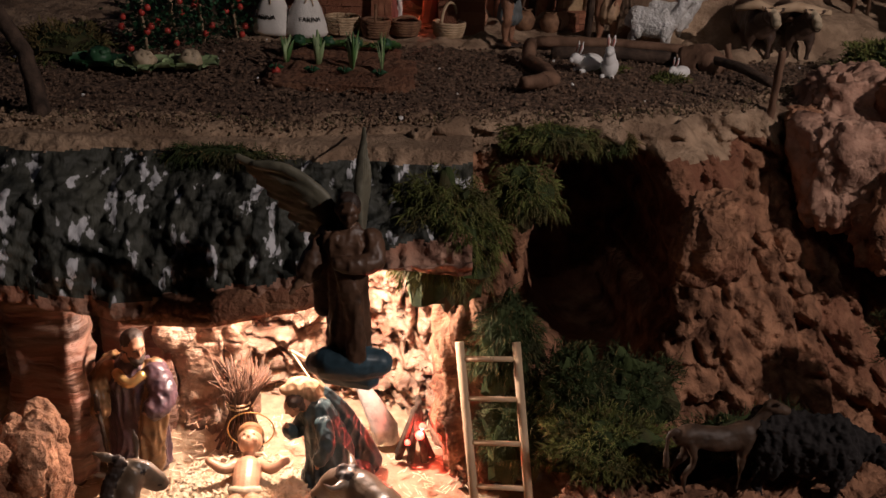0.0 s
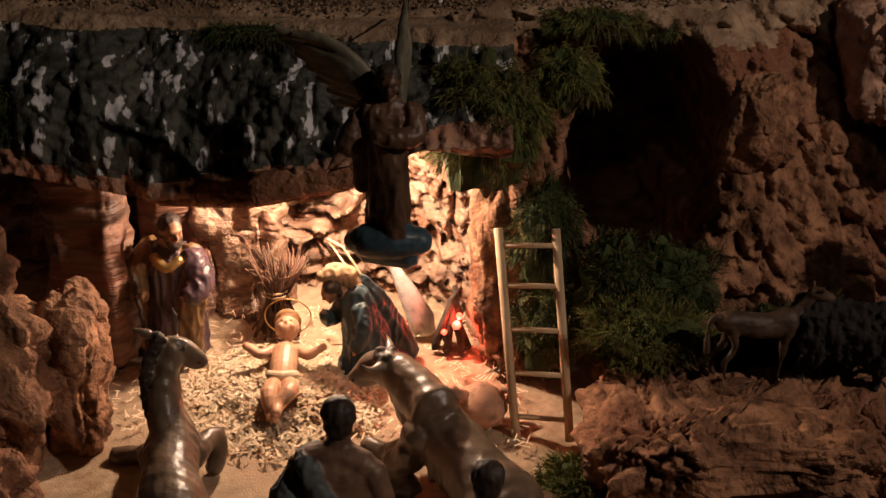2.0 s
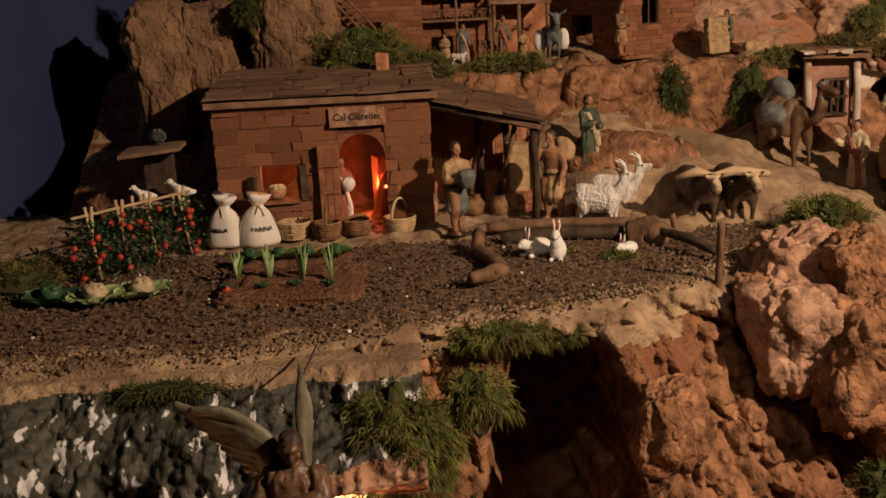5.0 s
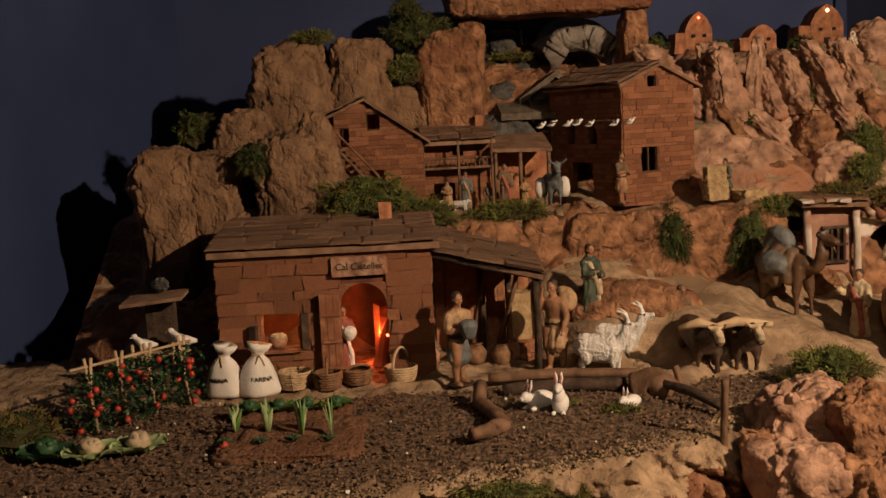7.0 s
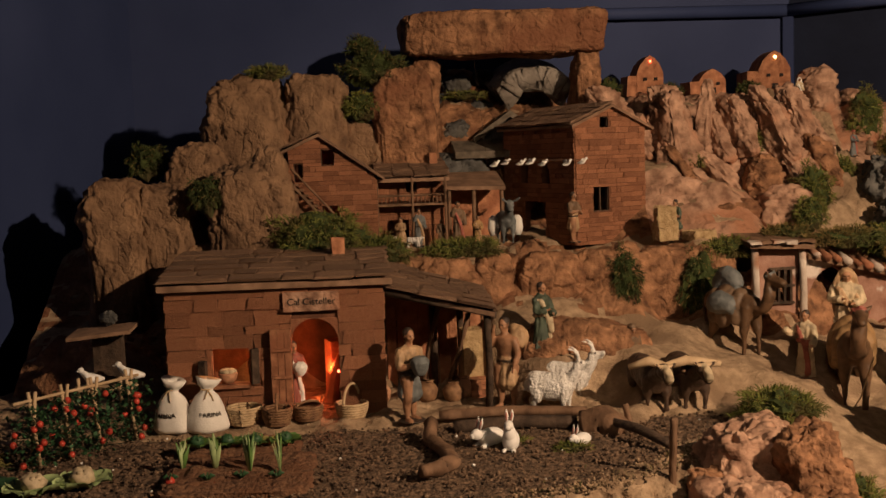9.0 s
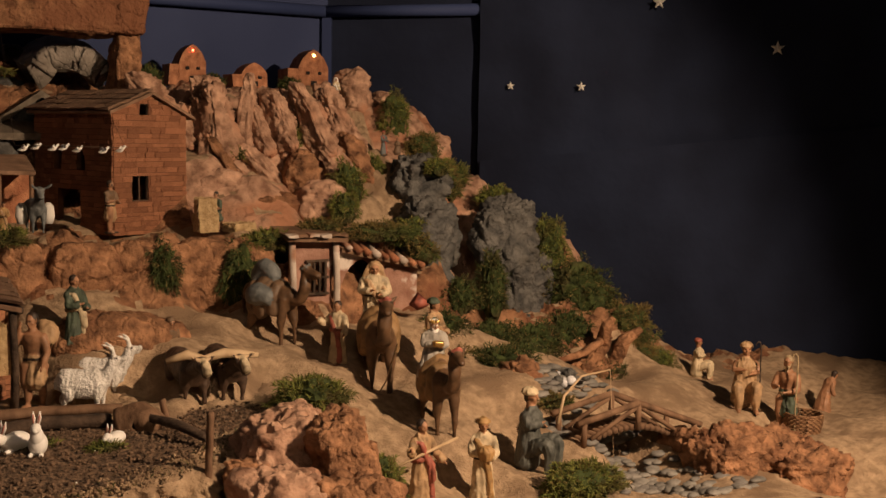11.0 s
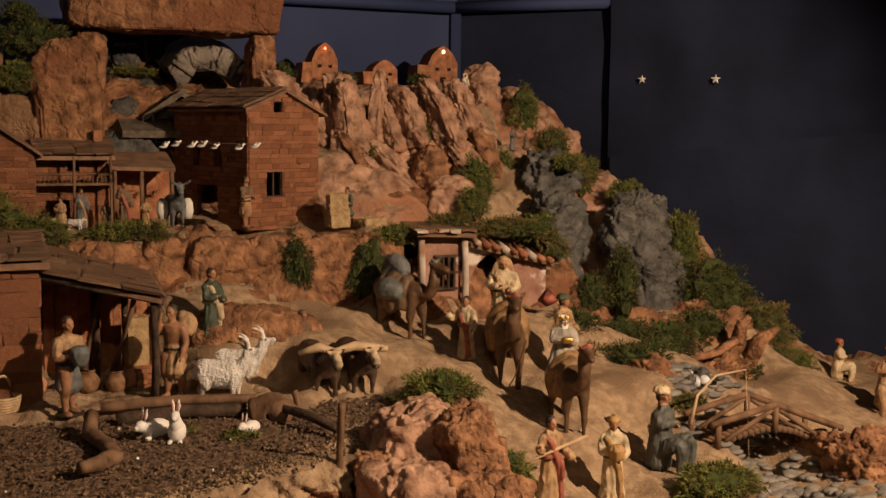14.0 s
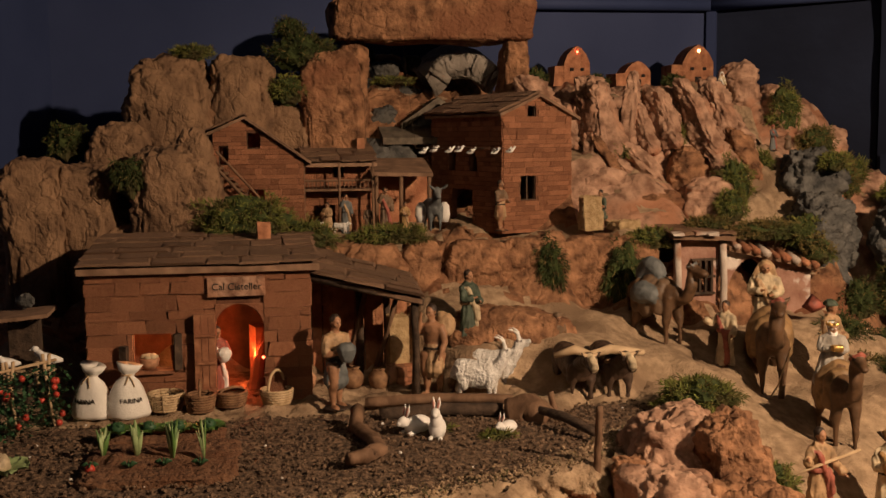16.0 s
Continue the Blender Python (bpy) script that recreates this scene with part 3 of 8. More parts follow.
for i, (x, y, z, sx, sy, sz) in enumerate([(1.64, 3.12, 1.38, 0.2, 0.16, 0.21), (1.57, 2.9, 1.12, 0.14, 0.14, 0.3), (1.6, 2.98, 1.2, 0.16, 0.14, 0.28), (1.87, 2.93, 1.2, 0.2, 0.14, 0.26), (1.9, 2.9, 1.0, 0.17, 0.14, 0.26), (1.79, 2.92, 1.24, 0.1, 0.1, 0.18), (1.98, 2.94, 1.05, 0.12, 0.12, 0.24), (1.9, 2.84, 0.93, 0.12, 0.12, 0.16)]):
    rock("grey_crag", (x, y, z), (sx, sy, sz), 100 + i, GREY_ROCK, 0.2, 0.7, k=13, stretch=(1, 1, 0.9), label="grey lumpy rock beside the dry waterfall", group="grey crags")
for i, (x, y, z, sx, sz) in enumerate([(2.06, 2.98, 1.0, 0.1, 0.36), (2.0, 2.66, 0.85, 0.2, 0.13), (2.16, 2.72, 0.85, 0.18, 0.12), (1.6, 2.45, 0.96, 0.1, 0.1), (1.95, 1.98, 0.74, 0.24, 0.2), (2.1, 1.9, 0.72, 0.28, 0.19), (1.9, 2.09, 0.76, 0.1, 0.16), (2.2, 2.08, 0.76, 0.2, 0.12)]):
    rock("cork_rock", (x, y, z), (sx, 0.16, sz), 110 + i, CORK, 0.2, 0.65, k=12, stretch=(1, 1, 0.8), label="red-brown cork rock beside the stream", group="rocks by the stream")
# terrace face
for i in range(8):
    x = 0.2 + 0.115 * i + 0.03 * math.sin(i * 5.1)
    rock("terrace_rock", (x, 2.81 - 0.012 * (i % 2), 1.1 + 0.02 * (i % 3)), (0.15 + 0.04 * math.sin(i * 2.3), 0.08, 0.27 - 0.025 * (i % 3)), 130 + i, CORK, 0.16, 0.5, k=10, stretch=(0.5, 1, 1.0), label="brown cork block facing the village terrace", group="terrace face")
rock("ramp_rock", (0.6, 2.58, 1.02), (0.36, 0.18, 0.2), 145, CORK, 0.09, 0.7, label="sandy cork ramp climbing to the village")


# ---- materials of the things ----
def plain(name, c, rough=0.6, var=0.25, scale=30, bump=0.15, spec=0.4):
    return mat(name, tuple(t * (1 - var) for t in c), tuple(min(1, t * (1 + var)) for t in c), scale, rough, bump * 2, 140, tuple(t * 0.5 for t in c), 45, spec=spec, dist=0.002, cut=(0.5, 0.7))


SKIN = plain("painted_skin", (0.33, 0.17, 0.095), 0.5)
HAIR = plain("dark_hair", (0.04, 0.025, 0.018), 0.6)
TAN = plain("tan_robe", (0.42, 0.27, 0.15))
CREAM = plain("cream_robe", (0.55, 0.44, 0.29))
OCHRE = plain("ochre_robe", (0.4, 0.24, 0.1))
GREENC = plain("dark_green_cloth", (0.06, 0.08, 0.055))
GREYC = plain("grey_blue_cloth", (0.13, 0.14, 0.14))
REDC = plain("faded_red_cloth", (0.34, 0.1, 0.07))
BLUEC = plain("deep_blue_cloth", (0.03, 0.042, 0.065), 0.45)
PURPLE = plain("dark_purple_robe", (0.09, 0.05, 0.07), 0.4)
WHITEC = mat("white_cloth", (0.66, 0.63, 0.58), (0.8, 0.77, 0.72), 30, 0.85, 0.4, 200, dist=0.002)
GOLD = mat("gilt", (0.5, 0.3, 0.1), (0.7, 0.45, 0.16), 30, 0.35, 0.1, 100, metal=0.8)
SILVER = mat("silver_paper", (0.7, 0.68, 0.62), (0.8, 0.78, 0.72), 30, 0.4, 0.1, 100, metal=0.2)
BROWNC = plain("brown_cloth", (0.16, 0.1, 0.06))
WHITE_FUR = mat("white_fur", (0.6, 0.57, 0.53), (0.8, 0.78, 0.75), 60, 0.95, 1.0, 200, dist=0.006)
WHITE_GLAZE = mat("white_glaze", (0.74, 0.72, 0.69), (0.8, 0.78, 0.75), 30, 0.5, 0.15, 120, dist=0.002)
PINK = plain("pink_ear", (0.55, 0.25, 0.2), 0.7)
CAMEL = plain("camel_brown", (0.12, 0.066, 0.035), 0.5)
OXHIDE = plain("dark_ox_hide", (0.075, 0.045, 0.03), 0.5)
BRONZE = mat("glossy_brown_hide", (0.07, 0.045, 0.03), (0.2, 0.14, 0.09), 22, 0.36, 0.5, 60, (0.09, 0.06, 0.04), 9, spec=0.5, dist=0.004)
CLAY = plain("fired_clay", (0.46, 0.24, 0.14), 0.75)
STRAW = mat("straw", (0.6, 0.44, 0.27), (0.84, 0.68, 0.48), 40, 0.8, 0.3, 120, rnd=0.2)
WICKER = mat("wicker", (0.13, 0.065, 0.035), (0.3, 0.17, 0.09), 60, 0.7, 0.4, 200)
WICKER_PALE = mat("pale_wicker", (0.4, 0.28, 0.16), (0.6, 0.45, 0.28), 60, 0.7, 0.4, 200)
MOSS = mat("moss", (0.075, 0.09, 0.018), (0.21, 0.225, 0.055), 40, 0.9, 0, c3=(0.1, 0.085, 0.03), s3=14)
# darker copy of MOSS: dark bushes, also shade put into bush cores and slopes
MOSS_DARK_SHADE = mat("dark_moss_and_shade", (0.02, 0.03, 0.008), (0.06, 0.08, 0.022), 40, 0.9, 0, c3=(0.06, 0.05, 0.02), s3=12)
MOSS_DRY = mat("dry_moss", (0.1, 0.07, 0.025), (0.2, 0.15, 0.05), 40, 0.9, 0, c3=(0.07, 0.09, 0.025), s3=12)
LEAF = plain("leaf_green", (0.1, 0.2, 0.05), 0.5)
LEAF_PALE = plain("pale_leaf", (0.33, 0.43, 0.2), 0.5)
LEAF_DARK = plain("dark_leaf", (0.035, 0.095, 0.04), 0.5)
TOMATO = plain("tomato_red", (0.5, 0.06, 0.04), 0.3)
WHITEWASH = mat("whitewash", (0.38, 0.31, 0.26), (0.6, 0.52, 0.45), 14, 0.9, 0.5, 120, (0.32, 0.17, 0.11), 9)
VOID = plain("dark_inside", (0.012, 0.009, 0.008), 0.9)
INK = plain("dark_ink", (0.03, 0.025, 0.02), 0.8)
BED = mat("red_earth", (0.1, 0.05, 0.03), (0.26, 0.135, 0.075), 90, 0.95, 1.0, 150, (0.16, 0.075, 0.04), 22, dist=0.008)
GLOW_RED = glow("red_bulb", (1.0, 0.09, 0.04), 14)
GLOW_WARM = glow("warm_bulb", (1.0, 0.55, 0.22), 9)


# ---- houses ----
def irregular_brick(seed):
    random.seed(seed)
    mb = MB()
    mb.box((0, 0, 0), (1, 1, 1), 0, 0, 0.06)
    return mb.mesh("brick", BRICK, False)


BRICKS = [irregular_brick(i) for i in range(6)]


def facing(parent, a, b, z0, top, row, lengths, holes=(), seed=1, thick=0.008, name="brick"):
    """Courses of cork bricks on a wall from a to b (x, y), standing proud of it; top(s) is the wall's height at s along it; holes: (s0, s1, z0, z1)."""
    rnd = random.Random(seed)
    a, b = Vector((*a, 0)), Vector((*b, 0))
    d = (b - a).normalized()
    n = Vector((d.y, -d.x, 0))
    L, z = (b - a).length, z0
    made = 0
    while z < z0 + 2:
        s, any_ = 0.0, False
        h = row * rnd.uniform(0.65, 1.35)
        while s < L - 0.003:
            w = min(rnd.uniform(*lengths), L - s)
            if L - s - w < lengths[0] * 0.4:
                w = L - s
            m = s + w / 2
            if z + h <= top(m) + 0.004:
                any_ = True
                if not any(s < q[1] - 0.004 and s + w > q[0] + 0.004 and z < q[3] - 0.004 and z + h > q[2] + 0.004 for q in holes):
                    spans = [(s, s + w)]
                else:
                    spans = []
                    for q in holes:
                        if z < q[3] - 0.004 and z + h > q[2] + 0.004 and s < q[1] and s + w > q[0]:
                            if q[0] - s > 0.008:
                                spans.append((s, q[0]))
                            if s + w - q[1] > 0.008:
                                spans.append((q[1], s + w))
                for u, v in spans:
                    ob = new(name, BRICKS[rnd.randrange(6)])
                    t = thick * rnd.uniform(0.7, 1.35)
                    c = a + d * ((u + v) / 2) + n * (t / 2 - 0.002)
                    ob.matrix_basis = Matrix.Translation((c.x, c.y, z + h / 2)) @ Matrix.Rotation(math.atan2(d.y, d.x), 4, "Z") @ Matrix.Rotation(rnd.uniform(-0.012, 0.012), 4, "Y") @ Matrix.Diagonal((v - u - 0.0014, t, h - 0.0014, 1))
                    ob.parent = parent
                    made += 1
            s += w
        z += h
        if not any_ and z > z0 + row:
            break
    return made


def wall_block(mb, a, b, z0, top, holes=(), thick=0.02, cols=None):
    """A wall from a to b with real openings; top is a function of the distance along it."""
    a, b = Vector((*a, 0)), Vector((*b, 0))
    d = (b - a).normalized()
    n = Vector((-d.y, d.x, 0))
    L = (b - a).length
    cuts = sorted({0.0, L, *[q[0] for q in holes], *[q[1] for q in holes], *[L * i / 8 for i in range(9)]})
    for s0, s1 in zip(cuts, cuts[1:]):
        m = (s0 + s1) / 2
        zs = [z0]
        for q in sorted(holes, key=lambda q: q[2]):
            if q[0] <= m <= q[1]:
                zs += [q[2], q[3]]
        zs.append(None)
        for k in range(0, len(zs), 2):
            lo, hi = zs[k], zs[k + 1]
            t0, t1 = (top(s0), top(s1)) if hi is None else (hi, hi)
            if min(t0, t1) - lo < 0.002:
                continue
            p, q = a + d * s0, a + d * s1
            vs = [(p.x, p.y, lo), (q.x, q.y, lo), (q.x + n.x * thick, q.y + n.y * thick, lo), (p.x + n.x * thick, p.y + n.y * thick, lo),
                  (p.x, p.y, t0), (q.x, q.y, t1), (q.x + n.x * thick, q.y + n.y * thick, t1), (p.x + n.x * thick, p.y + n.y * thick, t0)]
            mb.add(vs, [(0, 3, 2, 1), (4, 5, 6, 7), (0, 1, 5, 4), (1, 2, 6, 5), (2, 3, 7, 6), (3, 0, 4, 7)])


def slab(mb, corners, thick):
    c = [Vector(p) for p in corners]
    vs = c + [p - Vector((0, 0, thick)) for p in c]
    mb.add(vs, [(0, 1, 2, 3), (7, 6, 5, 4), (0, 4, 5, 1), (1, 5, 6, 2), (2, 6, 7, 3), (3, 7, 4, 0)])


SHINGLE = [MB() for _ in range(4)]
for i, s in enumerate(SHINGLE):
    random.seed(50 + i)
    s.box((0, 0, 0), (1, 1, 1), 0, 0, 0.09)
SHINGLE = [s.mesh("shingle", ROOF, False) for s in SHINGLE]


def shingles(parent, c, rows, cols, thick=0.007, seed=3):
    """Overlapping flat tiles over the quad c (eave left, eave right, ridge right, ridge left)."""
    rnd = random.Random(seed)
    c = [Vector(p) for p in c]
    for i in range(rows):
        v = (i + 0.5) / rows
        n = cols + rnd.choice((-1, 0, 1))
        cuts = sorted([0, 1] + [(k + rnd.uniform(-0.25, 0.25)) / n for k in range(1, n)])
        for u0, u1 in zip(cuts, cuts[1:]):
            u = (u0 + u1) / 2
            lo, hi = c[0].lerp(c[1], u), c[3].lerp(c[2], u)
            p = lo.lerp(hi, v)
            ax = (c[1] - c[0]).normalized()
            up = (hi - lo).normalized()
            nz = ax.cross(up).normalized()
            R = Matrix((ax, up, nz)).transposed().to_4x4()
            ob = new("shingle", SHINGLE[rnd.randrange(4)])
            ob.matrix_basis = Matrix.Translation(p + nz * (thick * 0.6 + 0.002 * rnd.random())) @ R @ Matrix.Rotation(-0.05 + rnd.uniform(-0.03, 0.03), 4, "X") @ Matrix.Rotation(rnd.uniform(-0.03, 0.03), 4, "Z") @ Matrix.Diagonal(((c[1] - c[0]).length * (u1 - u0) - 0.002, (hi - lo).length / rows * 1.12, thick, 1))
            ob.parent = parent


# the basket maker's house
HX, HY, HZ = -0.364, 2.42, 1.05
house = base("basket_maker_house", (0, 0, 0), 0, "low terracotta-coloured cork brick house with arched door and lit window", "house")
mb = MB()
HOLES = [(0.097, 0.178, 1.135, 1.215), (0.273, 0.377, 1.05, 1.272)]
flat = lambda s: 1.345
wall_block(mb, (HX, HY), (HX + 0.48, HY), HZ, flat, HOLES)
wall_block(mb, (HX + 0.48, HY + 0.021), (HX + 0.48, HY + 0.3), HZ, lambda s: 1.345 + 0.03 * s / 0.3)
wall_block(mb, (HX, HY + 0.3), (HX, HY + 0.021), HZ, lambda s: 1.375 - 0.03 * s / 0.3)
wall_block(mb, (HX + 0.46, HY + 0.3), (HX + 0.02, HY + 0.3), HZ, lambda s: 1.375)
part("wall", mb, JOINT, house)
# arch over the door
mb = MB()
cx, r = HX + 0.325, 0.052
for side in (-1, 1):
    pts = [(cx + side * r, 1.274)] + [(cx + side * r * math.cos(a), 1.222 + r * math.sin(a)) for a in [k * math.pi / 16 for k in range(9)]]
    pts[-1] = (cx, 1.274)
    vs = [(x, HY - 0.006, z) for x, z in pts] + [(x, HY + 0.02, z) for x, z in pts]
    k = len(pts)
    fs = [tuple(range(k)), tuple(range(2 * k - 1, k - 1, -1))] + [(i, (i + 1) % k, k + (i + 1) % k, k + i) for i in range(k)]
    mb.add(vs, fs)
part("door_arch", mb, BRICK, house)
mb = MB()
slab(mb, [(HX - 0.012, HY - 0.025, 1.36), (HX + 0.5, HY - 0.025, 1.36), (HX + 0.49, HY + 0.33, 1.395), (HX - 0.012, HY + 0.33, 1.395)], 0.014)
roof_ob = part("roof", mb, ROOF, house)
shingles(roof_ob, [(HX - 0.015, HY - 0.03, 1.362), (HX + 0.5, HY - 0.03, 1.362), (HX + 0.49, HY + 0.33, 1.397), (HX - 0.015, HY + 0.33, 1.397)], 6, 7)
facing(house, (HX, HY), (HX + 0.48, HY), HZ, flat, 0.026, (0.045, 0.1), HOLES, 5, 0.009)
mb = MB()
mb.box((0.014, 2.64, 1.405), (0.032, 0.032, 0.06), 0, 0.1, 0.002)
part("chimney", mb, BRICK, house)
mb = MB()
mb.box((-0.043, HY - 0.014, 1.314), (0.122, 0.008, 0.042), 0, 0, 0.0015)
sign = part("sign", mb, CORK_PALE, house, "wooden name board over the door")


def words(text, size, name, parent, m, place, bend=0.0, rz=0.0):
    cu = bpy.data.curves.new(name, "FONT")
    cu.body, cu.size, cu.align_x, cu.extrude = text, size, "CENTER", 0.0006
    tmp = bpy.data.objects.new(name, cu)
    me = bpy.data.meshes.new_from_object(tmp)
    bpy.data.objects.remove(tmp)
    for v in me.vertices:
        x, y, z = v.co
        if bend:
            v.co = ((bend + z) * math.sin(x / bend), -(bend + z) * math.cos(x / bend), y)
        else:
            v.co = (x, -z, y)
    me.materials.append(m)
    ob = new(name, me)
    ob.parent = parent
    ob.matrix_basis = pose(*place, 0, 0, rz)
    return ob


words("Cal Cisteller", 0.021, "lettering", sign, INK, (-0.043, HY - 0.0195, 1.307))
# open door leaf, shutter, sill, bowl of light in the window
mb = MB()
for i in range(3):
    mb.box((-0.128 + 0.015 * i, HY - 0.022, 1.155), (0.0142, 0.012, 0.2), 0, 0, 0.0008)
for z in (1.09, 1.15, 1.21):
    mb.box((-0.113, HY - 0.03, z), (0.046, 0.005, 0.006))
part("door", mb, BRICK, house, "open plank door leaf of terracotta cork")
mb = MB()
mb.box((-0.172, HY - 0.018, 1.175), (0.016, 0.012, 0.078), 0, 0.4, 0.001)
part("shutter", mb, WOOD_DARK, house)
mb = MB()
mb.box((-0.285, HY - 0.02, 1.172), (0.018, 0.01, 0.04), 0, -0.4, 0.001)
part("shutter", mb, WOOD_DARK, house)
mb = MB()
mb.box((-0.227, HY - 0.008, 1.131), (0.095, 0.02, 0.007), 0, 0, 0.001)
part("window_sill", mb, BRICK, house)
mb = MB()
mb.tube([(0, 0, 0), (0, 0, 0.01), (0, 0, 0.022), (0, 0, 0.024)], [0.012, 0.019, 0.022, 0.021], 14)
mb.obj("bread_bowl", CLAY, (-0.235, HY + 0.005, 1.135), label="clay bowl heaped with loaves on the lit window sill", category="bowl")
mb = MB()
for i in range(7):
    a = i * 0.9
    mb.ball((0.011 * math.cos(a), 0.011 * math.sin(a), 0.027), (0.009, 0.007, 0.006), 0, 8, 6)
mb.obj("loaf", CREAM, (-0.235, HY + 0.005, 1.135), label="small pale loaves heaped in the clay bowl", category="bread")
mb = MB()
mb.box((-0.12, HY + 0.17, HZ + 0.006), (0.44, 0.28, 0.012))
part("floor", mb, BED, house)
mb = MB()
mb.box((0.008, HY + 0.13, 1.13), (0.05, 0.05, 0.15), 0, 0.3, 0.006)
mb.tube([(-0.01, HY + 0.1, 1.06), (0.0, HY + 0.09, 1.13), (0.012, HY + 0.1, 1.17)], [0.02, 0.014, 0.005], 8)
part("hearth", mb, BRICK, house)
mb = MB()
mb.ball((0.009, HY + 0.05, 1.142), 0.0035, 0, 8, 6)
part("fire_bulb", mb, GLOW_RED, house, "small glowing red bulb")

# lean-to beside it
lean = base("lean_to_shed", (0, 0, 0), 0, "open lean-to of planks and bark beside the brick house", "shed")
mb = MB()
slab(mb, [(0.118, 2.43, 1.332), (0.36, 2.38, 1.275), (0.36, 2.66, 1.29), (0.118, 2.72, 1.36)], 0.01)
lroof = part("roof", mb, ROOF, lean)
shingles(lroof, [(0.118, 2.42, 1.334), (0.365, 2.37, 1.277), (0.365, 2.66, 1.292), (0.118, 2.72, 1.362)], 5, 4, seed=8)
for x, y, z1 in ((0.345, 2.4, 1.275), (0.235, 2.6, 1.3), (0.3, 2.6, 1.29)):
    mb = MB()
    mb.tube([(x, y, 1.05), (x + 0.003, y, 1.15), (x, y, z1)], [0.009, 0.008, 0.0085], 8, fold=0.1, folds=3)
    part("post", mb, WOOD_DARK, lean, smooth=True)
mb = MB()
mb.tube([(0.118, 2.43, 1.322), (0.365, 2.39, 1.268)], 0.007, 8)
part("beam", mb, WOOD_DARK, lean, smooth=True)
for i in range(9):
    mb = MB()
    mb.box((0.135 + 0.026 * i, 2.66, 1.17), (0.024, 0.01, 0.25 - 0.006 * i), 0, 0, 0.002)
    part("plank", mb, BRICK, lean)
mb = MB()
mb.tube([(0.26, 2.57, 1.06), (0.3, 2.55, 1.18), (0.32, 2.54, 1.27)], 0.006, 6)
mb.tube([(0.2, 2.56, 1.06), (0.22, 2.55, 1.16), (0.25, 2.54, 1.29)], 0.006, 6)
part("brace", mb, WOOD, lean, smooth=True)


def gable_house(name, corner, rz, w, d, z0, eave_l, eave_r, peak, peak_at, holes, label, row=0.0135, lengths=(0.014, 0.055), side=True):
    """A tall cork house; corner is its front left foot, rz its turn in degrees."""
    h = base(name, (corner[0], corner[1], 0), rz, label, "house")
    top = lambda s: eave_l + (peak - eave_l) * s / peak_at if s < peak_at else peak + (eave_r - peak) * (s - peak_at) / (w - peak_at)
    mb = MB()
    wall_block(mb, (0, 0), (w, 0), z0, top, holes, 0.016)
    wall_block(mb, (0, d), (0, 0.017), z0, lambda s: eave_l, [(d * 0.25, d * 0.36, z0 + 0.17, z0 + 0.225), (d * 0.55, d * 0.66, z0 + 0.17, z0 + 0.225), (d * 0.3, d * 0.6, z0, z0 + 0.12)] if side else (), 0.016)
    wall_block(mb, (w, 0.017), (w, d), z0, lambda s: eave_r, (), 0.016)
    wall_block(mb, (w - 0.017, d), (0.017, d), z0, lambda s: min(eave_l, eave_r), (), 0.016)
    part("wall", mb, JOINT, h)
    for q in holes:
        mb = MB()
        for x in (q[0], q[1], (q[0] + q[1]) / 2) if q[1] - q[0] > 0.04 else (q[0], q[1]):
            mb.box((x, 0.008, (q[2] + q[3]) / 2), (0.004, 0.006, q[3] - q[2]))
        mb.box(((q[0] + q[1]) / 2, 0.008, q[2]), (q[1] - q[0], 0.01, 0.004))
        mb.box(((q[0] + q[1]) / 2, 0.008, q[3]), (q[1] - q[0], 0.01, 0.004))
        part("window", mb, WOOD_DARK, h)
    mb = MB()
    slab(mb, [(-0.02, -0.018, eave_l - 0.006), (peak_at, -0.018, peak + 0.008), (peak_at, d + 0.01, peak + 0.008), (-0.02, d + 0.01, eave_l - 0.006)], 0.008)
    slab(mb, [(peak_at, -0.018, peak + 0.008), (w + 0.02, -0.018, eave_r - 0.006), (w + 0.02, d + 0.01, eave_r - 0.006), (peak_at, d + 0.01, peak + 0.008)], 0.008)
    roof_part = part("roof", mb, ROOF, h)
    shingles(roof_part, [(-0.024, d + 0.01, eave_l - 0.004), (-0.024, -0.02, eave_l - 0.004), (peak_at, -0.02, peak + 0.01), (peak_at, d + 0.01, peak + 0.01)], 4, 7, 0.005, 12)
    facing(h, (0, 0), (w, 0), z0, top, row, lengths, holes, 21, 0.005)
    if side:
        facing(h, (0, d), (0, 0), z0, lambda s: eave_l, row, lengths, [(d * 0.25, d * 0.36, z0 + 0.17, z0 + 0.225), (d * 0.55, d * 0.66, z0 + 0.17, z0 + 0.225), (d * 0.3, d * 0.6, z0, z0 + 0.12)], 22, 0.005)
    return h


gable_house("tall_house", (0.665, 2.985), 25, 0.245, 0.36, 1.36, 1.70, 1.69, 1.742, 0.12, [(0.06, 0.115, 1.452, 1.522), (0.087, 0.117, 1.683, 1.716)], "tall narrow terracotta cork house with shuttered windows")
left_house = gable_house("stair_house", (-0.122, 3.0), 0, 0.24, 0.2, 1.38, 1.652, 1.575, 1.684, 0.085, [(0.015, 0.04, 1.56, 1.612), (0.09, 0.125, 1.605, 1.648), (0.088, 0.135, 1.44, 1.495)], "terracotta cork house with outside stair and red-lit window", side=False)
mb = MB()
for i in range(8):
    mb.box((0.02 + 0.0125 * i, -0.018, 1.555 - 0.0145 * i), (0.014, 0.03, 0.006))
mb.tube([(0.01, -0.034, 1.555), (0.12, -0.034, 1.43)], 0.004, 6)
mb.tube([(0.01, -0.034, 1.6), (0.12, -0.034, 1.475)], 0.003, 6)
part("stair", mb, WOOD, left_house)
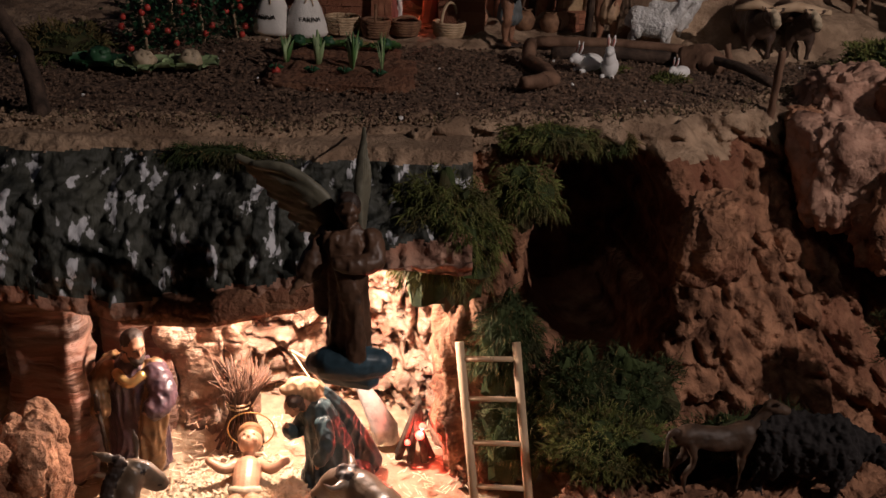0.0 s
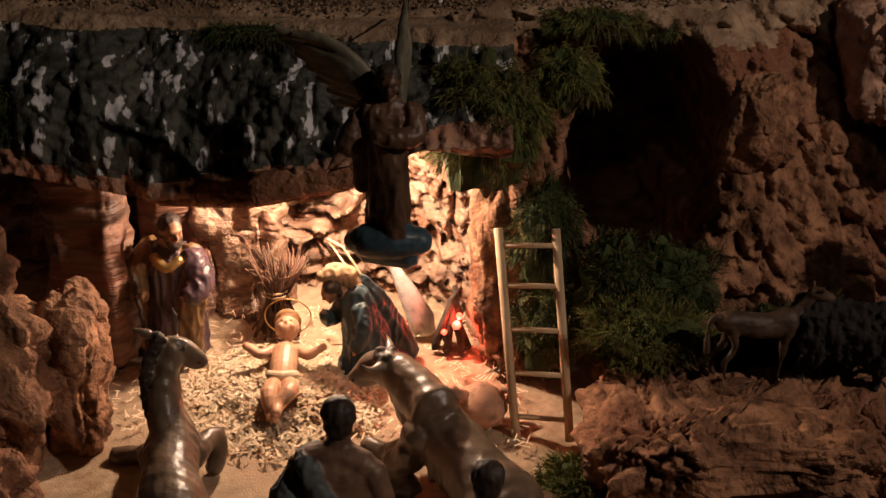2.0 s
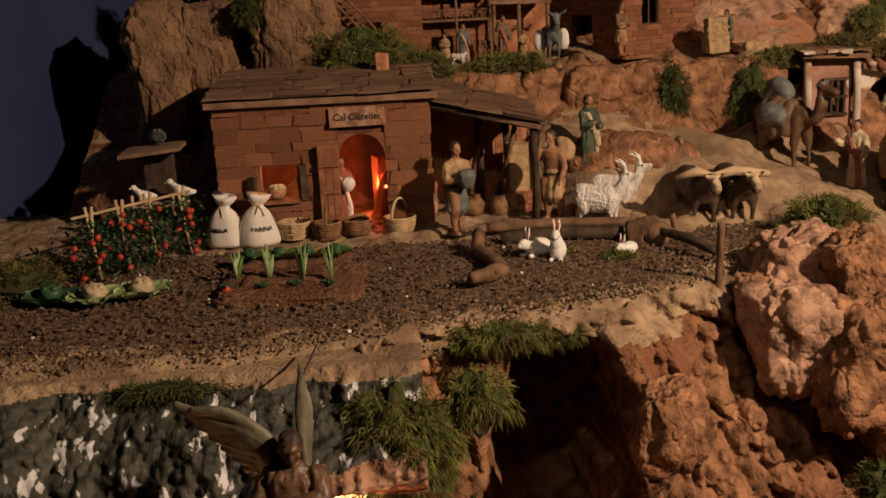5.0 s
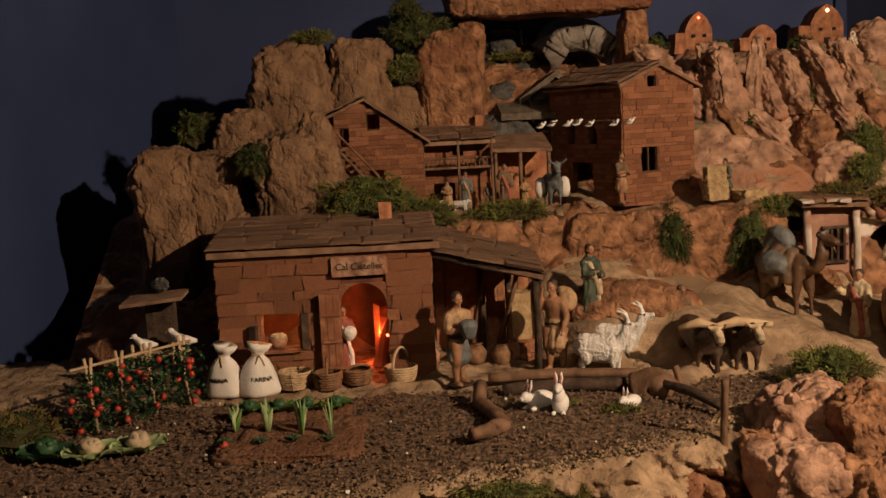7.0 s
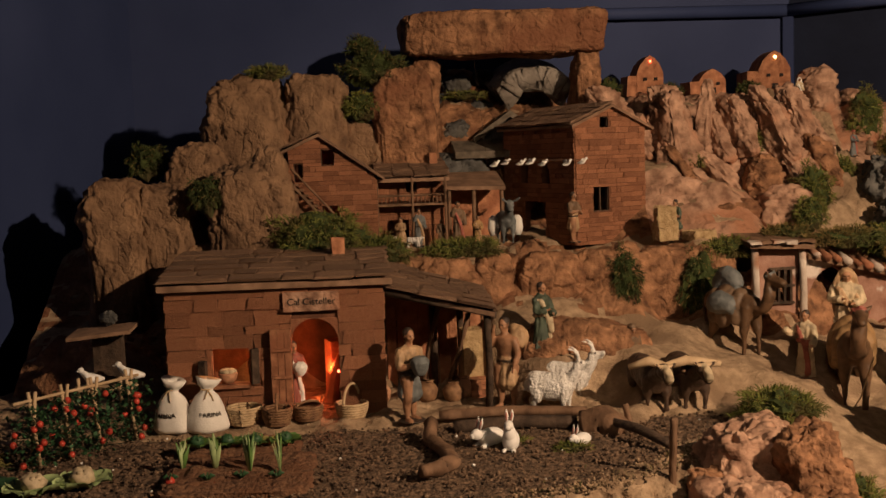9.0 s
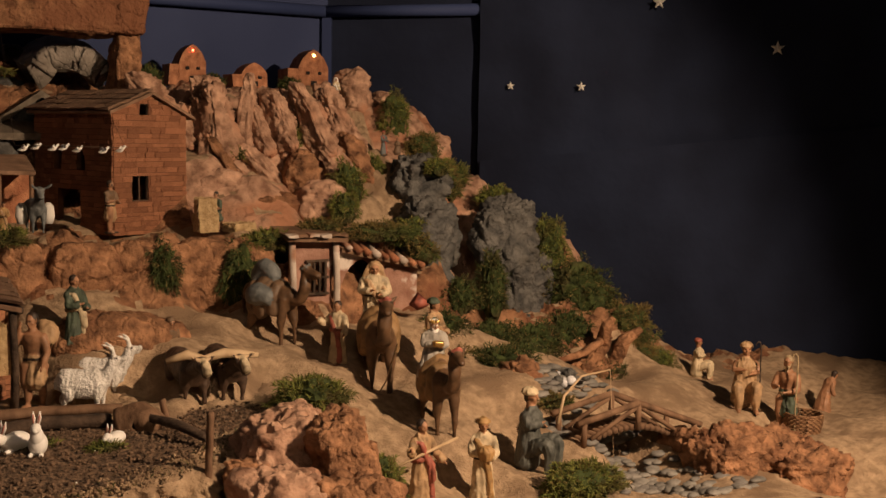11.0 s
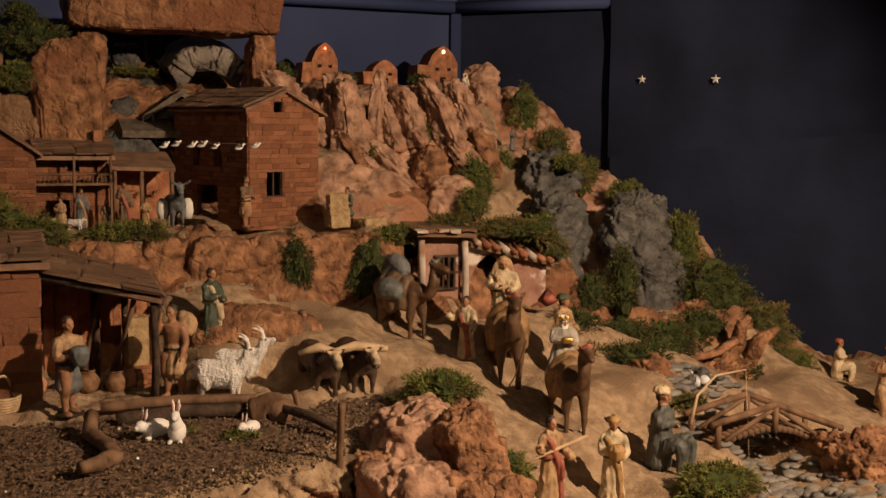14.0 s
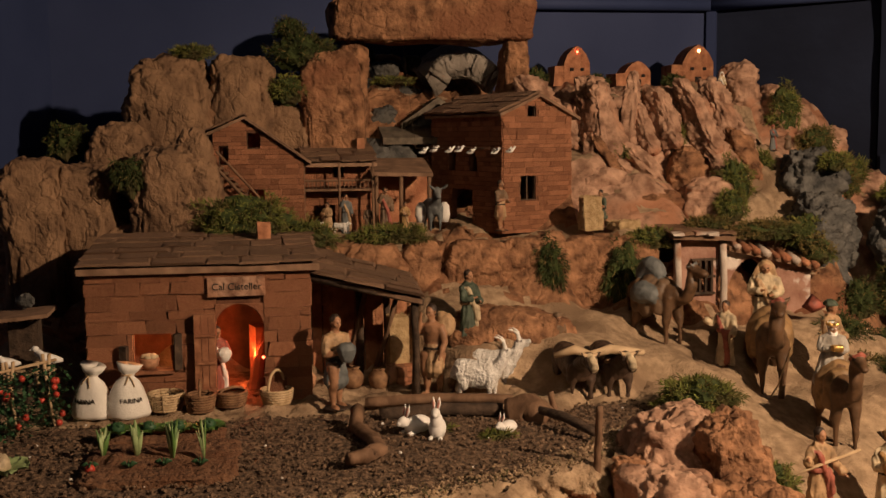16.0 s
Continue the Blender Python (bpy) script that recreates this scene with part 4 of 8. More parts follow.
mid = base("balcony_house", (0.115, 3.1, 0), 0, "low cork house with a wooden balcony and flat grey roof", "house")
mb = MB()
wall_block(mb, (0, 0), (0.19, 0), 1.36, lambda s: 1.555, [(0.085, 0.115, 1.52, 1.545), (0.03, 0.09, 1.39, 1.445)])
wall_block(mb, (0.19, 0.02), (0.19, 0.15), 1.36, lambda s: 1.555)
part("wall", mb, JOINT, mid)
facing(mid, (0, 0), (0.19, 0), 1.36, lambda s: 1.555, 0.018, (0.03, 0.07), [(0.085, 0.115, 1.52, 1.545), (0.03, 0.09, 1.39, 1.445)], 31, 0.004)
mb = MB()
slab(mb, [(-0.01, -0.06, 1.562), (0.205, -0.06, 1.562), (0.2, 0.16, 1.61), (0, 0.16, 1.61)], 0.01)
mr = part("roof", mb, ROOF, mid)
shingles(mr, [(-0.012, -0.065, 1.565), (0.207, -0.065, 1.565), (0.2, 0.16, 1.612), (0, 0.16, 1.612)], 4, 5, 0.005, 14)
mb = MB()
mb.box((0.097, -0.03, 1.488), (0.2, 0.06, 0.006))
mb.tube([(0, -0.058, 1.514), (0.195, -0.058, 1.514)], 0.003, 6)
for i in range(18):
    mb.tube([(0.004 + 0.011 * i, -0.058, 1.49), (0.004 + 0.011 * i, -0.058, 1.514)], 0.0017, 5)
for x in (0.002, 0.1, 0.193):
    mb.tube([(x, -0.058, 1.38), (x, -0.058, 1.565)], 0.004, 6)
part("balcony", mb, WOOD, mid)
mb = MB()
mb.box((0.17, 0.08, 1.61), (0.022, 0.022, 0.04))
part("chimney", mb, BRICK, mid)
shed = base("village_shed", (0.31, 3.12, 0), 0, "small open shed with sagging bark roof beside the balcony house", "shed")
mb = MB()
slab(mb, [(-0.005, -0.06, 1.535), (0.17, -0.06, 1.53), (0.17, 0.15, 1.57), (-0.005, 0.15, 1.57)], 0.01)
part("roof", mb, ROOF, shed)
for x in (0.01, 0.08, 0.16):
    mb = MB()
    mb.tube([(x, -0.05, 1.37), (x, -0.05, 1.53)], 0.006, 6)
    part("post", mb, WOOD, shed, smooth=True)
mb = MB()
wall_block(mb, (-0.005, 0.06), (0.17, 0.06), 1.36, lambda s: 1.55)
part("back_wall", mb, BRICK, shed)
stone_hut = base("stone_hut", (0.46, 3.44, 0), 0, "small grey stone hut with thatched roof under the rock gate", "hut")
mb = MB()
wall_block(mb, (0, 0), (0.17, 0), 1.55, lambda s: 1.69 + 0.05 * (1 - abs(s - 0.085) / 0.085), [(0.06, 0.1, 1.58, 1.64)])
wall_block(mb, (0, 0.16), (0, 0.02), 1.55, lambda s: 1.69)
part("wall", mb, GREY_ROCK, stone_hut)
mb = MB()
slab(mb, [(-0.03, -0.04, 1.675), (0.085, -0.04, 1.755), (0.085, 0.18, 1.755), (-0.03, 0.18, 1.675)], 0.02)
slab(mb, [(0.085, -0.04, 1.755), (0.2, -0.04, 1.675), (0.2, 0.18, 1.675), (0.085, 0.18, 1.755)], 0.02)
slab(mb, [(-0.1, -0.16, 1.63), (0.14, -0.16, 1.63), (0.14, 0.0, 1.665), (-0.1, 0.0, 1.665)], 0.02)
part("roof", mb, mat("thatch", (0.08, 0.065, 0.05), (0.2, 0.165, 0.125), 40, 0.95, 0.8, 90, stretch=(1, 0.3, 1)), stone_hut)

# hilltop houses
for x, w, h, lampy in ((1.045, 0.09, 0.135, True), (1.257, 0.09, 0.085, False), (1.47, 0.11, 0.14, True)):
    hh = base("hilltop_house", (x, 3.6, 1.795), 0, "tiny domed clay house on the hilltop" + (" with a red lamp" if lampy else ""), "house", "hilltop houses")
    mb = MB()
    n = 12
    pts = [(-w / 2, 0), (w / 2, 0), (w * 0.49, h * 0.58), (w * 0.34, h * 0.8), (w * 0.16, h * 0.94), (0, h), (-w * 0.18, h * 0.92), (-w * 0.36, h * 0.78), (-w * 0.5, h * 0.56)]
    k = len(pts)
    vs = [(a, 0, b) for a, b in pts] + [(a, 0.1, b) for a, b in pts]
    mb.add(vs, [tuple(range(k)), tuple(range(2 * k - 1, k - 1, -1))] + [(i, k + i, k + (i + 1) % k, (i + 1) % k) for i in range(k)])
    mb.box((-w * 0.62, 0.05, h * 0.25), (w * 0.5, 0.1, h * 0.5), 0, 0, 0.003)
    part("wall", mb, BRICK, hh)
    # solid near-black blocks: the unlit inside is painted, the wall has no openings
    for wx, wz, s in ((-w * 0.2, h * 0.42, 0.011), (w * 0.2, h * 0.42, 0.011), (0.0, h * 0.16, 0.02)):
        mb = MB()
        mb.box((wx, -0.001, wz), (s, 0.008, s * 0.9))
        part("window", mb, VOID, hh, "dark little window")
    if lampy:
        mb = MB()
        mb.ball((0.0, -0.003, h * 0.85), 0.0055 if x > 1.2 else 0.004, 0, 8, 6)
        part("lamp", mb, GLOW_WARM if x > 1.2 else GLOW_RED, hh, "tiny glowing bulb")

# whitewashed hut by the camels
PINKWASH = mat("stained_pink_wash", (0.2, 0.09, 0.06), (0.42, 0.25, 0.19), 16, 0.9, 0.6, 120, (0.62, 0.54, 0.48), 11, cut=(0.56, 0.62))
hut = base("whitewashed_hut", (1.085, 2.76, 0), 0, "stained whitewashed hut with lattice window, arched mouth and mossy roof", "hut")
mb = MB()
wall_block(mb, (0, 0), (0.118, 0), 1.1, lambda s: 1.355, [(0.045, 0.1, 1.215, 1.3)], 0.02)
part("wall", mb, PINKWASH, hut)
mb = MB()
xs = [0.135 + 0.245 * k / 20 for k in range(21)]
arch = lambda x: 1.2 + 0.1 * math.sin(math.pi * min(1, max(0, (x - 0.14) / 0.135))) ** 0.6 if x < 0.272 else 1.08
crown = lambda x: 1.325 - 0.25 * max(0, x - 0.2) - 0.02 * abs(x - 0.2)
for x0, x1 in zip(xs, xs[1:]):
    vs = [(x, y, z) for y in (0.0, 0.025) for x, z in ((x0, arch(x0)), (x1, arch(x1)), (x1, crown(x1)), (x0, crown(x0)))]
    mb.add(vs, [(0, 1, 2, 3), (7, 6, 5, 4), (0, 4, 5, 1), (1, 5, 6, 2), (2, 6, 7, 3), (3, 7, 4, 0)])
part("arched_wall", mb, PINKWASH, hut, "arched mouth of stained plaster")
for k in range(4):
    mb = MB()
    mb.box((0.048 + 0.0165 * k, -0.004, 1.257), (0.006, 0.009, 0.092), 0, 0, 0.001)
    part("window_bar", mb, WOOD_DARK, hut)
for z in (1.212, 1.257, 1.302):
    mb = MB()
    mb.box((0.073, -0.007, z), (0.066, 0.009, 0.006), 0, 0, 0.0008)
    part("window_bar", mb, WOOD_DARK, hut)
for x in (0.0, 0.126):
    mb = MB()
    mb.tube([(x, -0.014, 1.1), (x + 0.002, -0.016, 1.24), (x - 0.002, -0.014, 1.36)], [0.011, 0.009, 0.0095], 8, fold=0.1, folds=3)
    part("post", mb, WHITEWASH, hut, smooth=True)
mb = MB()
slab(mb, [(-0.025, -0.045, 1.372), (0.145, -0.045, 1.366), (0.145, 0.1, 1.385), (-0.025, 0.1, 1.39)], 0.012)
roof_left = part("roof", mb, WOOD, hut)
random.seed(9)
for k in range(6):
    mb = MB()
    mb.box((-0.012 + 0.029 * k, -0.04 + random.uniform(-0.006, 0.006), 1.374 + random.uniform(-0.001, 0.003)), (0.027, 0.035, 0.008), 0, random.uniform(-0.2, 0.2), 0.003)
    part("roof_tile", mb, WHITEWASH if k in (0, 2, 3) else WOOD, roof_left)
mb = MB()
slab(mb, [(0.135, -0.03, 1.338), (0.39, -0.03, 1.278), (0.39, 0.1, 1.3), (0.135, 0.1, 1.355)], 0.012)
roof_right = part("roof", mb, WOOD, hut)
for k in range(9):
    mb = MB()
    u = (k + 0.5) / 9
    mb.tube([(0.14 + 0.25 * u, -0.042, 1.34 - 0.062 * u), (0.14 + 0.25 * u + 0.006, 0.04, 1.352 - 0.062 * u)], random.uniform(0.007, 0.011), 7, fold=0.12, folds=3)
    part("roof_log", mb, BRICK if k % 3 else WHITEWASH, roof_right, smooth=True)
mb = MB()
wall_block(mb, (0.0, 0.12), (0.4, 0.14), 1.05, lambda s: 1.34 - 0.16 * s)
# near-black colour stands for the shade inside the arched mouth
part("back_wall", mb, VOID, hut)
mb = MB()
mb.add([(0, 0, -0.01), (0.03, 0.005, 0.022), (0.065, -0.012, -0.01), (0.02, -0.018, -0.025), (0.032, -0.014, 0.002)], [(0, 1, 4), (1, 2, 4), (2, 3, 4), (3, 0, 4), (0, 3, 2, 1)])
mb.obj("red_awning", REDC, (1.37, 2.62, 1.2), label="red cloth awning beside the whitewashed hut", category="cloth")


# ---- figurines (one mesh each) ----
def spline(pts, radii, k=4):
    """A smooth curve through the points, with its radii."""
    P = [Vector(p) for p in pts]
    R = list(radii) if hasattr(radii, "__len__") else [radii] * len(P)
    if len(P) < 3:
        return P, R
    out, rad = [], []
    for i in range(len(P) - 1):
        a, b, c, d = P[max(i - 1, 0)], P[i], P[i + 1], P[min(i + 2, len(P) - 1)]
        for j in range(k):
            t = j / k
            out.append(0.5 * (2 * b + (c - a) * t + (2 * a - 5 * b + 4 * c - d) * t * t + (3 * b - a - 3 * c + d) * t ** 3))
            s = t * t * (3 - 2 * t)
            rad.append(R[i] + (R[i + 1] - R[i]) * s)
    return out + [P[-1]], rad + [R[-1]]


def limb(mb, pts, radii, m=0, flat=1.0, n=12, up=(1, 0, 0), fold=0.0, folds=8):
    """A smooth round-ended limb; flat squeezes it across its up direction."""
    P, R = spline(pts, radii)
    d0, d1 = (P[1] - P[0]).normalized(), (P[-1] - P[-2]).normalized()
    P = [P[0] - d0 * R[0] * 0.5] + P + [P[-1] + d1 * R[-1] * 0.5]
    R = [R[0] * 0.6] + R + [R[-1] * 0.6]
    vs, fs, a = [], [], Vector(up)
    for i, p in enumerate(P):
        d = (P[min(i + 1, len(P) - 1)] - P[max(i - 1, 0)]).normalized()
        a = a - d * a.dot(d)
        a = a.normalized() if a.length > 1e-4 else d.orthogonal().normalized()
        b = d.cross(a)
        for j in range(n):
            w = 2 * math.pi * j / n
            r = R[i] * (1 + fold * math.cos(folds * w + i * 0.12))
            vs.append(p + a * (r * math.cos(w)) + b * (r * flat * math.sin(w)))
    for i in range(len(P) - 1):
        for j in range(n):
            q = (j + 1) % n
            fs.append((i * n + j, i * n + q, (i + 1) * n + q, (i + 1) * n + j))
    fs += [tuple(range(n))[::-1], tuple((len(P) - 1) * n + j for j in range(n))]
    mb.add(vs, fs, m)


BENCH = bpy.data.scenes.new("bench")


def sculpt(mb, name, mats, voxel, place=(0, 0, 0), rz=0.0, relief=None, passes=3, label="", category="figurine", group=""):
    """Joins the overlapping solids of mb into one modelled surface; relief(point, slot) raises it along its normal."""
    src = bpy.data.meshes.new("clay")
    src.from_pydata(mb.v, [], mb.f)
    tmp = bpy.data.objects.new("clay", src)
    BENCH.collection.objects.link(tmp)
    mod = tmp.modifiers.new("join", "REMESH")
    mod.mode, mod.voxel_size = "VOXEL", voxel
    layer = BENCH.view_layers[0]
    layer.update()
    me = bpy.data.meshes.new_from_object(tmp.evaluated_get(layer.depsgraph))
    bpy.data.objects.remove(tmp)
    bpy.data.meshes.remove(src)
    tree = BVHTree.FromPolygons([Vector(v) for v in mb.v], mb.f)
    n = len(me.vertices)
    co = np.empty(n * 3)
    me.vertices.foreach_get("co", co)
    co = co.reshape(-1, 3)
    ed = np.empty(len(me.edges) * 2, dtype=np.int32)
    me.edges.foreach_get("vertices", ed)
    ed = ed.reshape(-1, 2)
    slots = [mb.m[tree.find_nearest(Vector(p))[2]] for p in co]
    deg = np.maximum(np.bincount(ed.ravel(), minlength=n), 1)[:, None]
    for _ in range(passes):
        s = np.zeros_like(co)
        np.add.at(s, ed[:, 0], co[ed[:, 1]])
        np.add.at(s, ed[:, 1], co[ed[:, 0]])
        co = 0.45 * co + 0.55 * s / deg
    me.vertices.foreach_set("co", co.ravel())
    me.update()
    if relief:
        nr = [v.normal.copy() for v in me.vertices]
        for i in range(n):
            co[i] += np.array(nr[i]) * relief(Vector(co[i]), slots[i])
        me.vertices.foreach_set("co", co.ravel())
    me.name = name
    me.materials.clear()
    for mm in mats:
        me.materials.append(mm)
    for p in me.polygons:
        p.material_index = slots[p.vertices[0]]
        p.use_smooth = True
    me.update()
    ob = new(name, me)
    ob.matrix_basis = pose(*place, 0, 0, rz)
    return tagged(ob, label, category, group)


def cloth_folds(h, seed=0.0, deep=0.011, cloth=(1, 2), hair=3):
    """Long hanging folds on cloth, locks on hair, a faint unevenness elsewhere."""
    def f(p, slot):
        q = p / h
        if slot in cloth:
            w = noise.noise_vector(q * 4 + Vector((seed, 0, 0))) * 0.06
            a = noise.noise(Vector((q.x * 17, q.y * 17, q.z * 4.2)) + w * 12 + Vector((seed, 2, 0)))
            return h * (deep * (1 - 2.6 * abs(a)) + 0.003 * noise.noise(q * 45))
        if slot == hair:
            return h * 0.007 * noise.noise(Vector((q.x * 40, q.y * 40, q.z * 22)) + Vector((seed, 0, 0)))
        return h * 0.0025 * noise.noise(q * 24)
    return f


def head(mb, c, s, face=(0, -1, 0), hair=True, beard=False, eyes=True):
    """A head of height 2s looking along face; slot 0 skin, slot 3 hair."""
    f = Vector(face).normalized()
    r = f.cross(Vector((0, 0, 1))).normalized()
    u = r.cross(f).normalized()
    R = Matrix((r, -f, u)).transposed()
    at = lambda x, y, z: Vector(c) + R @ Vector((x * s, y * s, z * s))
    mb.ball(at(0, 0.06, 0.12), (0.72 * s, 0.82 * s, 0.86 * s), 0, 16, 12, rot=R)
    mb.ball(at(0, -0.26, -0.4), (0.5 * s, 0.52 * s, 0.55 * s), 0, 14, 10, rot=R)
    limb(mb, [at(0, -0.74, 0.2), at(0, -0.9, -0.1), at(0, -0.98, -0.22)], [0.09 * s, 0.12 * s, 0.15 * s], 0, n=8)
    limb(mb, [at(-0.45, -0.62, 0.3), at(0, -0.76, 0.32), at(0.45, -0.62, 0.3)], 0.12 * s, 0, n=8)
    limb(mb, [at(-0.2, -0.7, -0.48), at(0, -0.8, -0.47), at(0.2, -0.7, -0.48)], 0.1 * s, 0, n=8)
    mb.ball(at(0, -0.66, -0.78), 0.2 * s, 0, 8, 6)
    for k in (-1, 1):
        mb.ball(at(0.72 * k, 0.05, -0.05), (0.12 * s, 0.2 * s, 0.26 * s), 0, 8, 6, rot=R)
        mb.ball(at(0.42 * k, -0.52, -0.25), 0.24 * s, 0, 8, 6)
        if eyes:
            mb.ball(at(0.28 * k, -0.76, 0.12), (0.13 * s, 0.08 * s, 0.075 * s), 3, 8, 6, rot=R)
    if hair:
        mb.ball(at(0, 0.24, 0.3), (0.84 * s, 0.8 * s, 0.82 * s), 3, 16, 12, rot=R)
        mb.ball(at(0, 0.42, -0.25), (0.7 * s, 0.5 * s, 0.7 * s), 3, 14, 10, rot=R)
    if beard:
        limb(mb, [at(-0.55, -0.25, -0.3), at(-0.35, -0.6, -0.72), at(0, -0.72, -0.95), at(0.35, -0.6, -0.72), at(0.55, -0.25, -0.3)], [0.18 * s, 0.26 * s, 0.36 * s, 0.26 * s, 0.18 * s], 3, n=10)
        limb(mb, [at(0, -0.7, -0.85), at(0, -0.62, -1.5)], [0.3 * s, 0.12 * s], 3, n=10)


def hand(mb, p, d, s, m=0):
    """A closed mitten of a hand at p pointing along d."""
    p, d = Vector(p), Vector(d).normalized()
    limb(mb, [p, p + d * s * 0.9, p + d * s * 1.7], [s * 0.5, s * 0.62, s * 0.34], m, 0.6, n=8)
    limb(mb, [p + d * s * 0.4, p + d * s * 1.1 + Vector((0, 0, s * 0.6))], [s * 0.26, s * 0.2], m, n=6)


def statue(place, h, yaw, robe, second=None, hair=None, style="robe", arms="front", lean=0.0, hat=None, label="", skin=None, name="figurine", prop=None, group="", stout=1.0):
    mb = MB()
    beard = "bearded" in label or "crowned" in label or "old " in label
    sit, kneel = style == "sit", style == "kneel"
    big = 1.22 if kneel or sit else 1.0
    bare = "bare-chested" in label
    if style in ("robe", "kneel"):
        zs = [0.02, 0.07, 0.2, 0.36, 0.5, 0.58, 0.68, 0.76, 0.8]
        rs = [0.15, 0.15, 0.128, 0.112, 0.098, 0.1, 0.122, 0.118, 0.07]
        if kneel:
            rs = [0.23, 0.24, 0.21, 0.17, 0.145, 0.14, 0.16, 0.15, 0.085]
        limb(mb, [(0, lean * z * z, z) for z in zs], rs, 1, 0.74, 24, fold=0.06, folds=9)
        if not kneel:
            for s in (-1, 1):
                limb(mb, [(0.055 * s, 0.0, 0.03), (0.06 * s, -0.1, 0.02), (0.065 * s, -0.16, 0.012)], [0.035, 0.035, 0.022], 0, 0.7)
    elif sit:
        limb(mb, [(0, 0.02, 0.1), (0, 0.0, 0.3), (0, 0, 0.5), (0, -0.02, 0.66), (0, -0.02, 0.74)], [0.19, 0.18, 0.15, 0.165, 0.09], 1, 0.75, 20, fold=0.04)
        for s in (-1, 1):
            limb(mb, [(0.09 * s, 0, 0.26), (0.12 * s, -0.2, 0.36), (0.13 * s, -0.3, 0.35), (0.12 * s, -0.31, 0.18), (0.12 * s, -0.29, 0.05)], [0.1, 0.09, 0.075, 0.06, 0.045], 1)
            limb(mb, [(0.12 * s, -0.29, 0.04), (0.13 * s, -0.4, 0.02)], [0.042, 0.03], 0)
    else:
        for s in (-1, 1):
            y = 0.035 * s
            limb(mb, [(0.06 * s, y, 0.45), (0.062 * s, y - 0.02, 0.28), (0.06 * s, y + 0.012, 0.18), (0.06 * s, y + 0.006, 0.04)], [0.07, 0.052, 0.045, 0.026], 0)
            limb(mb, [(0.06 * s, y + 0.01, 0.022), (0.066 * s, y - 0.06, 0.02), (0.07 * s, y - 0.1, 0.014)], [0.03, 0.032, 0.02], 0, 0.8)
        limb(mb, [(0, 0, 0.27), (0, 0, 0.36), (0, 0, 0.48), (0, lean * 0.2, 0.55)], [0.135, 0.125, 0.1, 0.098], 2, 0.78, 22, fold=0.06, folds=9)
        limb(mb, [(0, 0, 0.5), (0, lean * 0.3, 0.6), (0, lean * 0.5, 0.7), (0, lean * 0.58, 0.76), (0, lean * 0.6, 0.79)], [0.09, 0.1, 0.125, 0.115, 0.06], 0 if bare else 1, 0.66, 20)
        limb(mb, [(0.097 * math.cos(a), 0.075 * math.sin(a) + lean * 0.15, 0.515) for a in [k * math.pi / 8 for k in range(17)]], 0.014, 3, n=6)
    top = 0.9
    hy = lean * (0.8 if style in ("robe", "kneel") else 0.7)
    sh = 0.74 if not sit else 0.69
    limb(mb, [(0, hy * 0.9, 0.76), (0, hy - 0.005, 0.86)], [0.045 * big, 0.038 * big], 0)
    head(mb, (0, hy - 0.012, top), 0.074 * big, (0, -1, -0.12 + lean * 0.8), hair is not None, beard)
    if hat == "veil":
        mb.ball((0, hy + 0.02, top + 0.02), (0.076 * big, 0.078 * big, 0.084 * big), 2, 16, 12)
        for s in (-1, 1):
            limb(mb, [(0.04 * big * s, hy + 0.0, top + 0.05), (0.074 * big * s, hy - 0.005, top - 0.03), (0.095 * big * s, hy + 0.0, 0.76), (0.1 * s, hy - 0.06, 0.62)], [0.03, 0.03, 0.04, 0.03], 2, 0.6)
        limb(mb, [(0, hy + 0.04, top), (0, hy + 0.06, 0.75), (0, hy * 0.8 + 0.075, 0.55), (0, hy * 0.6 + 0.08, 0.36)], [0.07 * big, 0.115, 0.13, 0.12], 2, 0.5, 18, fold=0.06)
    elif hat == "crown":
        limb(mb, [(0.062 * big * math.cos(a), hy + 0.062 * big * math.sin(a), top + 0.06) for a in [k * math.pi / 8 for k in range(17)]], 0.014, 2, n=6)
        for k in range(8):
            a = k * math.pi / 4
            limb(mb, [(0.062 * big * math.cos(a), hy + 0.062 * big * math.sin(a), top + 0.06), (0.072 * big * math.cos(a), hy + 0.072 * big * math.sin(a), top + 0.105)], [0.016, 0.008], 2, n=6)
    elif hat == "cap":
        mb.ball((0, hy + 0.012, top + 0.048), (0.068 * big, 0.074 * big, 0.046 * big), 2, 14, 10)
        limb(mb, [(0.064 * big * math.cos(a), hy + 0.01 + 0.068 * big * math.sin(a), top + 0.036) for a in [k * math.pi / 8 for k in range(17)]], 0.014, 2, n=6)
    w = 0.12 * (1.25 if kneel or sit else 1)
    P = {
        "front": [((w + 0.03, -0.06, 0.58), (0.05, -0.17, 0.61)), ((w + 0.03, -0.05, 0.57), (0.06, -0.17, 0.55))],
        "down": [((w + 0.03, 0.01, 0.58), (w + 0.03, -0.05, 0.43))] * 2,
        "up": [((w + 0.03, -0.05, 0.66), (0.08, -0.1, 0.85)), ((w + 0.03, 0.0, 0.58), (w + 0.02, -0.07, 0.45))],
        "open": [((w + 0.07, -0.06, 0.62), (w + 0.15, -0.14, 0.7)), ((w + 0.05, -0.06, 0.58), (w + 0.07, -0.18, 0.5))],
    }[arms]
    for s, (e, q) in zip((-1, 1), P):
        S, E, Q = Vector((s * w * 0.85, lean * 0.5, sh)), Vector((s * e[0], e[1] + lean * 0.4, e[2])), Vector((s * q[0], q[1] + lean * 0.4, q[2]))
        sleeve = 0 if bare or style == "tunic" and arms != "down" else 1
        limb(mb, [S, S.lerp(E, 0.5) + Vector((s * 0.008, 0, 0)), E], [0.05, 0.044, 0.04], 0 if bare else 1)
